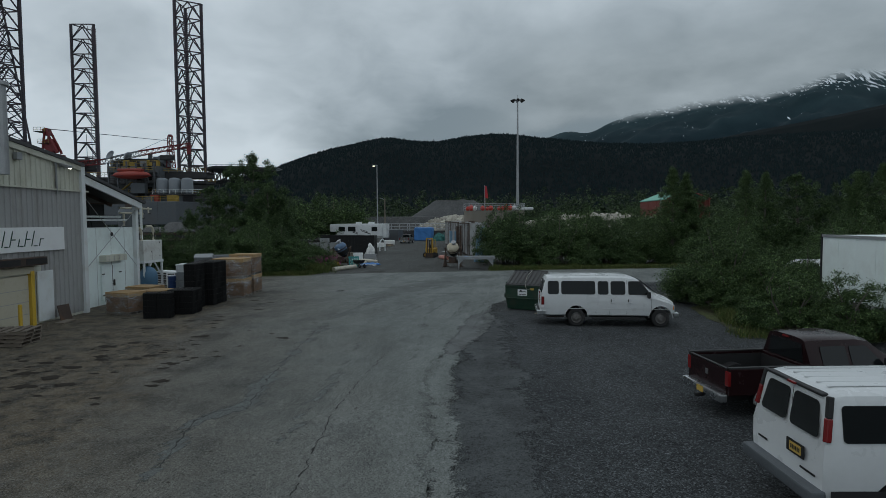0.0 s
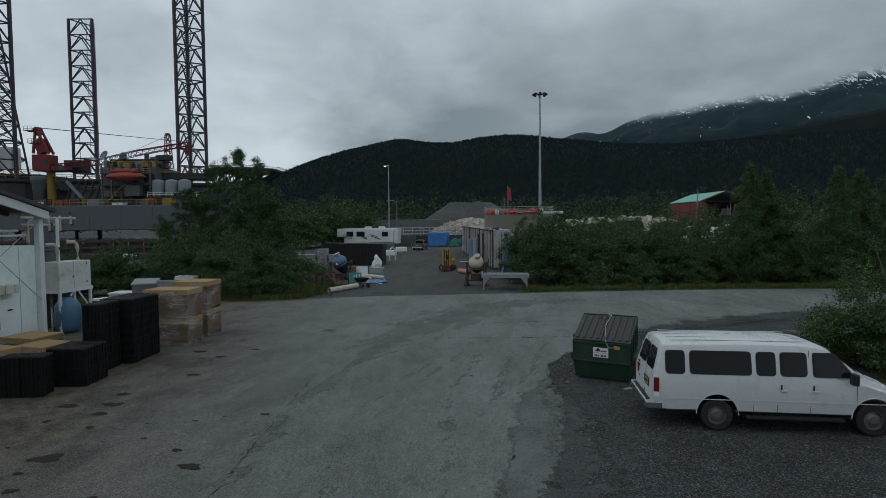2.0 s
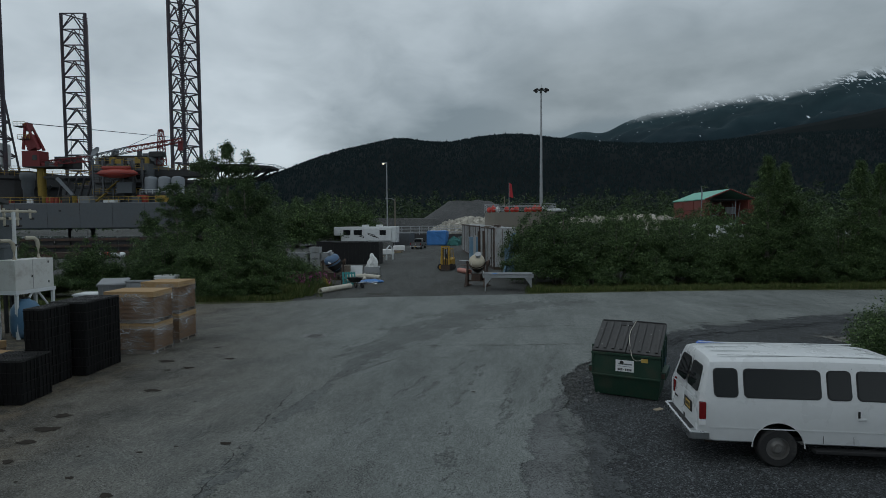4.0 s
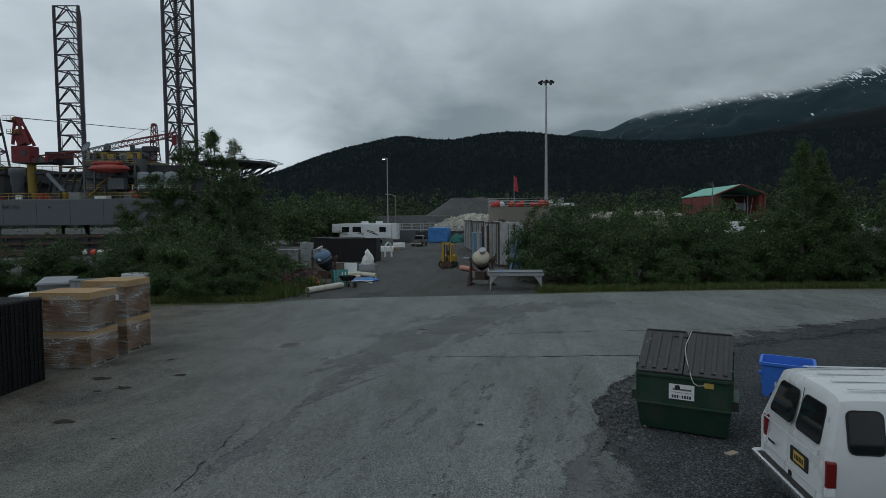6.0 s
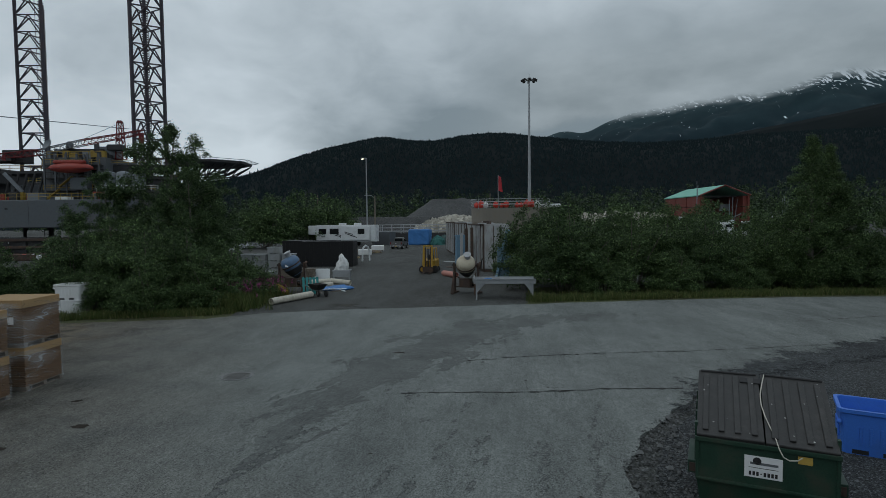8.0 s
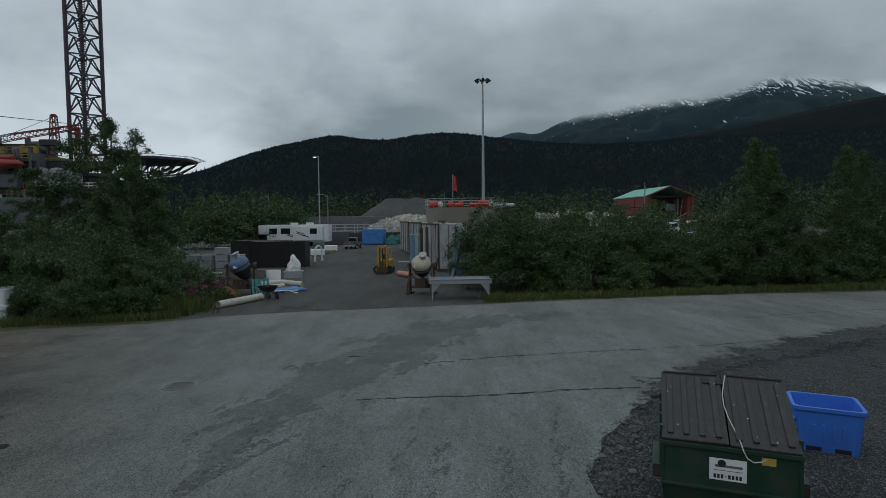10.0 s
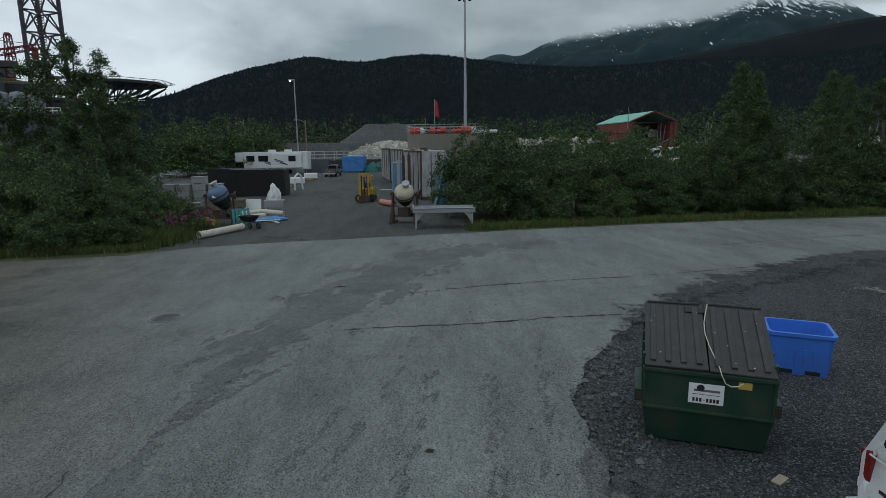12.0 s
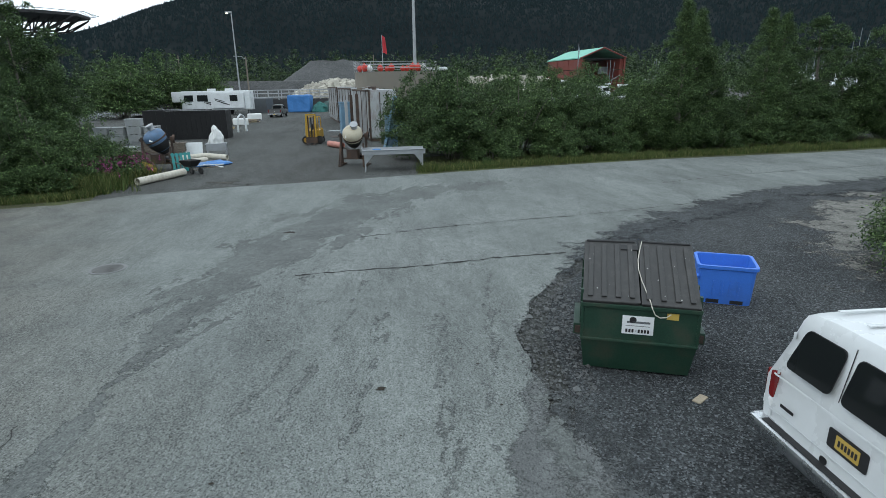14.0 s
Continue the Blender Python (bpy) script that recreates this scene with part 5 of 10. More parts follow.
def carve(ob, cutters):
    """Cuts the wheel openings out of a body and keeps the result as plain mesh."""
    tmp = []
    for c in cutters:
        me = bpy.data.meshes.new("cut")
        c.to_mesh(me)
        c.free()
        o = new("cut", me)
        tmp.append(o)
        md = ob.modifiers.new("cut", "BOOLEAN")
        md.operation, md.object, md.solver = "DIFFERENCE", o, "EXACT"
    held, ob.parent = ob.parent, None
    bpy.context.view_layer.update()
    me = bpy.data.meshes.new_from_object(ob.evaluated_get(bpy.context.evaluated_depsgraph_get()))
    ob.modifiers.clear()
    ob.data = me
    ob.parent = held
    for o in tmp:
        bpy.data.objects.remove(o)


def smooth_by_angle(ob, deg=32):
    bm = bmesh.new()
    bm.from_mesh(ob.data)
    for e in bm.edges:
        e.smooth = len(e.link_faces) == 2 and e.calc_face_angle(0) < radians(deg)
    for f in bm.faces:
        f.smooth = True
    bm.to_mesh(ob.data)
    bm.free()


def rounded(x0, x1, z0, z1, r=0.06, slant=0.0):
    """A rounded window outline in x and z; slant leans its front edge back towards the top."""
    out = []
    for cx, cz, a0 in ((x1 - r, z0 + r, -90), (x1 - r, z1 - r, 0), (x0 + r, z1 - r, 90), (x0 + r, z0 + r, 180)):
        for i in range(4):
            a = radians(a0 + 30 * i)
            x, z = cx + r * math.cos(a), cz + r * math.sin(a)
            if slant and cx > (x0 + x1) / 2:
                x -= slant * (z - z0) / (z1 - z0)
            out.append((x, z))
    return out


def panel(outline, place3, thick=0.012):
    """A thin plate: place3 sets an outline point and a depth into the world of the thing."""
    bm = bmesh.new()
    a = [bm.verts.new(place3(u, v, 0)) for u, v in outline]
    b = [bm.verts.new(place3(u, v, thick)) for u, v in outline]
    bm.faces.new(a[::-1])
    bm.faces.new(b)
    for i in range(len(a)):
        j = (i + 1) % len(a)
        bm.faces.new((a[i], a[j], b[j], b[i]))
    bmesh.ops.recalc_face_normals(bm, faces=bm.faces)
    return bm


def wheel(parent, x, y, r=0.375, w=0.245, out=1, rim_mat=None, rim=0.22):
    ob = new("wheel")
    ob.parent = parent
    ob.location = (x, y, r)
    m = pose(0, 0, 0, 90 * -out, 0, 0)
    part("tyre", lathe(bmesh.new(), [(rim, -w / 2), (r * 0.9, -w / 2), (r * 0.985, -w * 0.38), (r, -w * 0.2), (r, w * 0.2), (r * 0.985, w * 0.38), (r * 0.9, w / 2), (rim, w / 2), (rim, w * 0.3), (rim * 0.99, -w * 0.3)], 36, m), rubber, ob, smooth=False)
    bm = lathe(bmesh.new(), [(rim, -w * 0.3), (rim, w * 0.46), (rim * 0.93, w * 0.46), (rim * 0.88, w * 0.22), (rim * 0.6, w * 0.30), (rim * 0.42, w * 0.44), (rim * 0.3, w * 0.44), (rim * 0.28, w * 0.56), (0.01, w * 0.56)], 28, m)
    for i in range(8):
        a = 2 * math.pi * i / 8
        rod(bm, m @ Vector((rim * 0.37 * math.cos(a), rim * 0.37 * math.sin(a), w * 0.44)), m @ Vector((rim * 0.37 * math.cos(a), rim * 0.37 * math.sin(a), w * 0.5)), 0.012, seg=6)
    part("rim", bm, rim_mat or dull_hub, ob)


def side_at(zl, zr, wl_, wr, side):
    """Places (x, z, depth) on the sloped upper side of a shell."""
    def f(x, z, d):
        t = max(0.0, (z - zl) / (zr - 0.13 - zl))
        return (x, side * (wl_ + (wr + 0.015 - wl_) * t + 0.004 + d), z)
    return f


def passenger_van(loc, rz):
    t = thing("passenger_van", "white full-size passenger van parked on the gravel pad", "van", loc, rz)
    zl, zr, wl_, wr = 1.18, 2.06, 1.0, 0.83
    st = [(-1.52, 0.22, 0.52, zl, 1.95, 0.92, 0.955, 0.77), (-1.43, 0.19, 0.46, zl, 2.03, 0.96, 0.99, 0.82), (-1.15, 0.06, 0.44, zl, 2.05, 0.97, 1.0, wr),
          (0.6, 0, 0.44, zl, 2.09, 0.97, 1.0, wr), (1.9, 0, 0.44, zl, 2.075, 0.97, 1.0, wr), (2.35, 0, 0.44, zl, 2.03, 0.97, 1.0, 0.81), (2.62, 0, 0.44, zl, 1.93, 0.97, 1.0, 0.79),
          (3.02, 0, 0.44, zl, 1.62, 0.97, 1.0, 0.83), (3.32, 0, 0.44, 1.16, 1.35, 0.97, 0.995, 0.88), (3.58, 0, 0.46, 1.07, 1.25, 0.96, 0.985, 0.88), (3.88, 0, 0.5, 0.99, 1.15, 0.93, 0.96, 0.84), (4.06, 0, 0.52, 0.88, 1.04, 0.88, 0.9, 0.8), (4.1, 0, 0.6, 0.8, 0.93, 0.84, 0.86, 0.76)]
    body = part("body", shell(st), white_paint, t)
    carve(body, [R((ax, s * 0.62, 0.40), (ax, s * 1.3, 0.40), 0.475, seg=40) for ax in (0, 3.505) for s in (1, -1)])
    smooth_by_angle(body)
    for s in (-1, 1):
        f = side_at(zl, zr, wl_, wr, s)
        for x0, x1, sl in ((-1.19, -0.77, 0), (-0.62, 0.77, 0), (0.92, 1.32, 0), (1.46, 2.02, 0)):
            w = part("side_window", panel(rounded(x0, x1, 1.355, 1.862, 0.07, sl), f), glass, t, "dark tinted side window")
            part("gasket", panel(rounded(x0 - 0.025, x1 + 0.025, 1.335, 1.882, 0.085, sl), lambda u, v, d: f(u, v, d - 0.004), 0.008), dark_trim, w)
        w = part("front_window", panel(rounded(2.2, 3.06, 1.355, 1.862, 0.05, 0.42), f), glass, t, "clear front door window")
        part("gasket", panel(rounded(2.17, 3.11, 1.335, 1.882, 0.06, 0.43), lambda u, v, d: f(u, v, d - 0.004), 0.008), dark_trim, w)
        for x in (0.82, 1.37, 2.10, 3.12):
            bm = panel([(x - 0.005, 0.52), (x + 0.005, 0.52), (x + 0.005, 1.93 if x < 3 else 1.2), (x - 0.005, 1.93 if x < 3 else 1.2)], f, 0.002)
            part("door_seam", bm, dark_trim, t)
        for x in (1.5, 2.22):
            h = part("door_handle", B(0.15, 0.03, 0.05, x, s * (wl_ + 0.018), 0.98, bevel=0.01), white_paint, t)
            part("grip", B(0.035, 0.012, 0.15, x - 0.05, s * (wl_ + 0.008), 1.0), dark_trim, h)
        part("body_crease", panel([(-1.3, 0.745), (3.85, 0.745), (3.85, 0.765), (-1.3, 0.765)], f, 0.004), white_paint, t)
        part("running_board", B(2.2, 0.16, 0.07, 1.75, s * 0.98, 0.33, bevel=0.015), dark_trim, t)
        tl = part("tail_light", B(0.13, 0.16, 0.34, -1.43, s * 0.928, 0.90, bevel=0.02), red_lens, t, "red tail light")
        part("reverse_lens", B(0.13, 0.15, 0.12, -1.435, s * 0.925, 0.775, bevel=0.02), sign_white, tl, "clear reversing lens")
        lamp = part("headlight", B(0.06, 0.3, 0.17, 4.07, s * 0.66, 0.72, bevel=0.015), mat("clear_lens", (0.55, 0.57, 0.58), rough=0.12, bump=0.0), t)
        part("indicator", B(0.14, 0.05, 0.17, 3.99, s * 0.885, 0.72, bevel=0.015), amber_lens, lamp, "amber corner light")
        mirror = part("mirror", B(0.12, 0.22, 0.26, 2.98, s * 1.14, 1.22, bevel=0.03), dark_trim, t, "black door mirror")
        part("mirror_arm", R((3.0, s * 0.98, 1.26), (2.98, s * 1.06, 1.3), 0.02), dark_trim, mirror)
        for ax in (0, 3.505):
            wheel(t, ax, s * 0.86, out=s)
            bm = bmesh.new()
            tube(bm, [(ax + 0.49 * math.cos(a), s * 0.993, 0.40 + 0.49 * math.sin(a)) for a in (math.pi * k / 16 for k in range(17))], 0.012, 6)
            part("wheel_arch", bm, white_paint, t)
    # rear doors

    def rear(y, z, d):
        u = max(0.0, (z - zl) / (1.95 - zl))
        return (-1.52 + 0.22 * u - 0.004 - d, y, z)

    for y0, y1 in ((-0.76, -0.08), (0.08, 0.76)):
        sg = 1 if y0 > 0 else -1
        ow = [(y, z) if abs(y) < 0.5 else (y - sg * 0.10 * (z - 1.373) / 0.486, z) for y, z in rounded(y0, y1, 1.373, 1.86, 0.07)]
        w = part("rear_window", panel(ow, rear), glass, t, "dark rear door window")
        cy, cz = (y0 + y1) / 2, 1.615
        part("gasket", panel([(cy + (y - cy) * 1.025, cz + (z - cz) * 1.03) for y, z in ow], lambda u, v, d: rear(u, v, d - 0.005), 0.008), dark_trim, w)
    part("rear_seam", panel([(-0.006, 0.6), (0.006, 0.6), (0.006, 1.93), (-0.006, 1.93)], rear, 0.002), dark_trim, t)
    for y in (-0.8, 0.8):
        for z in (0.7, 1.25, 1.7):
            part("hinge", B(0.02, 0.025, 0.07, -1.525 + 0.22 * max(0, (z - zl) / 0.77), y, z), white_paint, t)
    rec = part("plate_recess", panel(rounded(-0.60, -0.08, 0.90, 1.12, 0.025), rear, 0.006), dark_trim, t)
    plate = part("number_plate", panel(rounded(-0.50, -0.19, 0.935, 1.085, 0.01), lambda u, v, d: rear(u, v, d + 0.008), 0.003), yellow_plate, rec, "yellow number plate with dark bars")
    for k in range(6):
        part("plate_bar", panel(rounded(-0.474 + k * 0.044, -0.446 + k * 0.044, 0.975, 1.045, 0.006), lambda u, v, d: rear(u, v, d + 0.012), 0.002), ink, plate)
    part("door_badge", panel(rounded(0.44, 0.66, 0.90, 0.94, 0.008), rear, 0.006), dark_trim, t)
    for z in (1.22, 0.78):
        part("rear_crease", panel(rounded(-0.86, 0.86, z, z + 0.018, 0.006), rear, 0.005), white_paint, t)
    part("door_lock", panel(rounded(-0.13, -0.03, 0.66, 0.74, 0.03), rear, 0.008), dark_trim, t)
    bm = B(0.2, 1.94, 0.17, -1.585, 0, 0.49, bevel=0.04)
    for s in (-1, 1):
        box(bm, 0.34, 0.08, 0.17, -1.46, s * 0.95, 0.49, bevel=0.03)
    bmp = part("rear_bumper", bm, chrome, t, "chrome rear bumper")
    part("step_pad", B(0.09, 1.6, 0.012, -1.585, 0, 0.658), dark_trim, bmp)
    part("front_bumper", B(0.2, 1.9, 0.17, 4.16, 0, 0.45, bevel=0.04), chrome, t)
    part("grille", B(0.05, 1.0, 0.26, 4.09, 0, 0.66, bevel=0.01), dark_trim, t)
    part("stop_light", B(0.13, 0.32, 0.05, -1.2, 0, 1.975, ry=-16, bevel=0.015), red_lens, t, "red high stop light on the roof edge")
    bm = bmesh.new()
    vs = [bm.verts.new(p) for p in ((2.64, -0.70, 1.915), (2.64, 0.70, 1.915), (3.33, 0.84, 1.37), (3.33, -0.84, 1.37))]
    up_ = bmesh.ops.extrude_face_region(bm, geom=[bm.faces.new(vs)])
    bmesh.ops.translate(bm, vec=(0.012, 0, 0.016), verts=[v for v in up_["geom"] if isinstance(v, bmesh.types.BMVert)])
    bmesh.ops.translate(bm, vec=(0.01, 0, 0.012), verts=bm.verts)
    part("windscreen", bm, glass, t, "dark raked windscreen")
    for y in (-0.6, -0.2, 0.2, 0.6):
        part("roof_rib", B(3.2, 0.05, 0.012, 0.55, y, 2.083, bevel=0.004), white_paint, t)
    part("aerial", R((3.55, -0.8, 1.2), (3.5, -0.82, 1.75), 0.004), dark_trim, t)
    part("exhaust", R((-1.25, -0.55, 0.33), (-0.3, -0.6, 0.36), 0.035), rust, t)
    part("underbody", B(5.0, 1.4, 0.16, 1.35, 0, 0.36), dark_trim, t)
    return t


passenger_van((4.155, 24.90, -0.022), -0.7).scale = (1, 1, 1.04)


def cargo_van(loc, rz):
    t = thing("cargo_van", "white van with black rear trim parked beside the pickup", "van", loc, rz)
    zl, zr, wl_, wr = 1.15, 2.14, 1.0, 0.86
    st = [(-1.2, 0.15, 0.55, zl, 2.07, 0.94, 0.97, 0.82), (-1.1, 0.11, 0.5, zl, 2.11, 0.97, 1.0, 0.85), (-0.8, 0, 0.48, zl, 2.14, 0.98, 1.0, wr), (1.9, 0, 0.48, zl, 2.16, 0.98, 1.0, wr),
          (2.3, 0, 0.48, zl, 2.07, 0.98, 1.0, 0.83), (2.95, 0, 0.48, zl, 1.55, 0.98, 1.0, 0.84), (3.25, 0, 0.48, 1.1, 1.28, 0.97, 0.99, 0.88), (4.0, 0, 0.52, 0.96, 1.12, 0.93, 0.96, 0.82), (4.3, 0, 0.58, 0.84, 0.98, 0.86, 0.88, 0.76)]
    body = part("body", shell(st), white_paint, t)
    carve(body, [R((ax, s * 0.62, 0.40), (ax, s * 1.3, 0.40), 0.47, seg=40) for ax in (0, 3.43) for s in (1, -1)])
    smooth_by_angle(body)
    for s in (-1, 1):
        f = side_at(zl, zr, wl_, wr, s)
        for x0, x1 in ((-0.90, 0.62), (0.82, 1.4), (1.5, 2.05)):
            part("side_window", panel(rounded(x0, x1, 1.40, 1.95, 0.06), f), glass, t, "dark tinted side window")
        part("front_window", panel(rounded(2.2, 3.0, 1.34, 1.86, 0.05, 0.4), f), glass, t)
        part("sill_trim", panel([(-1.1, 0.56), (4.0, 0.56), (4.0, 0.68), (-1.1, 0.68)], f, 0.01), dark_trim, t)
        tl = part("tail_light", B(0.09, 0.09, 0.36, -1.11, s * 0.915, 1.40, rx=s * 9, ry=9, bevel=0.02), red_lens, t, "tall red tail light")
        part("pillar_trim", B(0.085, 0.085, 0.33, -1.055, s * 0.862, 1.75, rx=s * 9, ry=9, bevel=0.02), dark_trim, tl)
        for ax in (0, 3.43):
            wheel(t, ax, s * 0.86, out=s)

    def rear(y, z, d):
        u = max(0.0, (z - zl) / (2.07 - zl))
        return (-1.2 + 0.15 * u - 0.004 - d, y, z)

    for y0, y1 in ((-0.78, -0.055), (0.055, 0.78)):
        sg = 1 if y0 > 0 else -1
        ow = [(y, z) if abs(y) < 0.5 else (y - sg * 0.11 * (z - 1.405) / 0.55, z) for y, z in rounded(y0, y1, 1.405, 1.955, 0.08)]
        part("rear_window", panel(ow, rear), glass, t, "dark rear door window")
    part("rear_seam", panel([(-0.006, 0.6), (0.006, 0.6), (0.006, 2.0), (-0.006, 2.0)], rear, 0.002), dark_trim, t)
    rec = part("plate_recess", panel(rounded(-0.53, -0.06, 0.95, 1.17, 0.02), rear, 0.006), dark_trim, t)
    plate = part("number_plate", panel(rounded(-0.45, -0.15, 0.985, 1.135, 0.01), lambda u, v, d: rear(u, v, d + 0.008), 0.003), yellow_plate, rec, "yellow number plate with dark bars")
    part("door_badge", panel(rounded(-0.80, -0.42, 0.80, 0.835, 0.008), rear, 0.006), dark_trim, t)
    part("door_badge", panel(rounded(0.50, 0.78, 0.86, 0.895, 0.008), rear, 0.006), dark_trim, t)
    for k in range(6):
        part("plate_bar", panel(rounded(-0.42 + k * 0.042, -0.394 + k * 0.042, 1.025, 1.095, 0.006), lambda u, v, d: rear(u, v, d + 0.012), 0.002), ink, plate)
    part("roof_trim", B(0.1, 1.5, 0.05, -1.045, 0, 2.045, ry=-10, bevel=0.02), dark_trim, t)
    part("stop_light", B(0.04, 0.22, 0.04, -1.10, 0.0, 2.045, bevel=0.008), red_lens, t)
    part("rear_bumper", B(0.24, 1.98, 0.2, -1.27, 0, 0.46, bevel=0.04), mat("grey_bumper", (0.09, 0.1, 0.11), rough=0.5), t, "dark grey step bumper")
    for y in (-0.55, -0.3, 0.0, 0.3, 0.55):
        part("roof_rib", B(3.0, 0.04, 0.012, 0.6, y, 2.15, bevel=0.004), white_paint, t)
    part("underbody", B(5.0, 1.4, 0.16, 1.5, 0, 0.38), dark_trim, t)
    return t


cargo_van((6.54, 9.05, -0.035), 4.9).scale = (0.96, 0.96, 0.96)


def pickup(loc, rz, paint, label, trim):
    t = thing("pickup_truck", label, "pickup", loc, rz)
    # cab and bonnet
    st = [(1.02, -0.0, 0.55, 1.2, 1.9, 0.93, 0.98, 0.70), (1.25, 0, 0.55, 1.2, 1.93, 0.95, 1.0, 0.73), (2.4, 0, 0.55, 1.2, 1.94, 0.95, 1.0, 0.74), (2.75, 0, 0.55, 1.2, 1.88, 0.95, 1.0, 0.74), (3.2, 0, 0.55, 1.2, 1.55, 0.95, 1.0, 0.8),
          (3.5, 0, 0.55, 1.16, 1.33, 0.95, 0.99, 0.86), (4.2, 0, 0.55, 1.08, 1.25, 0.93, 0.97, 0.84), (4.75, 0, 0.55, 0.98, 1.14, 0.9, 0.93, 0.8), (4.85, 0, 0.6, 0.9, 1.04, 0.86, 0.88, 0.76)]
    cab = part("cab", shell(st), paint, t)
    carve(cab, [R((3.75, s * 0.6, 0.42), (3.75, s * 1.3, 0.42), 0.5, seg=36) for s in (1, -1)])
    smooth_by_angle(cab)
    bed = bmesh.new()
    for s in (-1, 1):
        box(bed, 2.2, 0.09, 0.68, -0.1, s * 0.945, 0.62, bevel=0.03)
    box(bed, 0.07, 1.98, 0.68, 0.97, 0, 0.62, bevel=0.02)
    bo = part("bed_wall", bed, paint, t)
    carve(bo, [R((0, s * 0.6, 0.42), (0, s * 1.3, 0.42), 0.5, seg=36) for s in (1, -1)])
    tg = part("tailgate", B(0.08, 1.8, 0.62, -1.18, 0, 0.64, bevel=0.025), paint, t)
    part("badge", B(0.012, 0.12, 0.14, -1.225, 0, 0.93, bevel=0.004), chrome, tg)
    part("tailgate_rail", B(0.07, 1.8, 0.03, -1.18, 0, 1.262), dark_trim, tg)
    fl = part("bed_liner", B(2.1, 1.8, 0.03, -0.1, 0, 0.70), dark_trim, t, "black ribbed bed liner")
    for s in (-1, 1):
        part("liner_side", B(2.1, 0.02, 0.5, -0.1, s * 0.885, 0.72), dark_trim, fl)
    for x in (-1.13, 0.925):
        part("liner_end", B(0.02, 1.74, 0.5, x, 0, 0.72), dark_trim, fl)
    for y in (-0.6, -0.35, -0.1, 0.15, 0.4, 0.65):
        part("liner_rib", B(2.0, 0.06, 0.02, -0.1, y, 0.73), dark_trim, fl)
    for s in (-1, 1):
        bm = bmesh.new()
        rod(bm, (0, s * 0.60, 0.55), (0, s * 0.9, 0.55), 0.45, seg=28)
        part("wheel_hump", bm, dark_trim, t)
        part("tail_light", B(0.08, 0.16, 0.36, -1.19, s * 0.915, 0.86, bevel=0.02), red_lens, t, "red tail light")
        part("side_rail", B(2.2, 0.1, 0.03, -0.1, s * 0.945, 1.29), dark_trim, t)
        f = side_at(1.2, 1.94, 1.0, 0.74, s)
        part("rear_door_window", panel(rounded(1.35, 2.05, 1.26, 1.74, 0.05), f), glass, t)
        part("front_window", panel(rounded(2.15, 3.05, 1.26, 1.74, 0.05, 0.42), f), glass, t)
        part("door_seam", panel([(2.095, 0.62), (2.105, 0.62), (2.105, 1.8), (2.095, 1.8)], f, 0.002), dark_trim, t)
        part("mirror", B(0.1, 0.2, 0.24, 3.0, s * 1.12, 1.24, bevel=0.03), dark_trim, t)
        for ax in (0, 3.75):
            wheel(t, ax, s * 0.86, 0.4, 0.27, s, chrome, 0.25)
            bm = bmesh.new()
            tube(bm, [(ax + 0.51 * math.cos(a), s * 0.985, 0.42 + 0.51 * math.sin(a)) for a in (math.pi * k / 14 for k in range(15))], 0.035, 6)
            part("fender_flare", bm, trim, t)
    bm = bmesh.new()
    vs = [bm.verts.new(p) for p in ((1.0, -0.66, 1.32), (1.0, 0.66, 1.32), (1.0, 0.6, 1.78), (1.0, -0.6, 1.78))]
    e = bmesh.ops.extrude_face_region(bm, geom=[bm.faces.new(vs)])
    bmesh.ops.translate(bm, vec=(0.02, 0, 0), verts=[v for v in e["geom"] if isinstance(v, bmesh.types.BMVert)])
    part("rear_window", bm, glass, t)
    part("stop_light", B(0.03, 0.26, 0.045, 1.012, 0, 1.845), red_lens, t)
    part("rear_bumper", B(0.2, 1.9, 0.2, -1.31, 0, 0.46, bevel=0.04), chrome, t, "chrome rear bumper")
    part("number_plate", B(0.01, 0.3, 0.15, -1.416, 0.0, 0.49), yellow_plate, t, "yellow number plate")
    part("tow_hitch", B(0.25, 0.08, 0.08, -1.42, 0, 0.36), dark_trim, t)
    part("front_bumper", B(0.2, 1.9, 0.24, 4.92, 0, 0.48, bevel=0.04), chrome, t)
    part("underbody", B(5.6, 1.3, 0.2, 1.75, 0, 0.42), dark_trim, t)
    part("rocker", B(2.6, 1.86, 0.14, 2.1, 0, 0.44, bevel=0.02), trim, t)
    return t


pickup((6.87, 13.66, -0.035), 10.3, maroon_paint, "dark maroon crew-cab pickup with an empty black bed", steel).scale = (0.89, 0.89, 0.94)
pickup((22.9, 38.8, -0.05), 200, white_paint, "white pickup half hidden behind the bushes", white_paint)


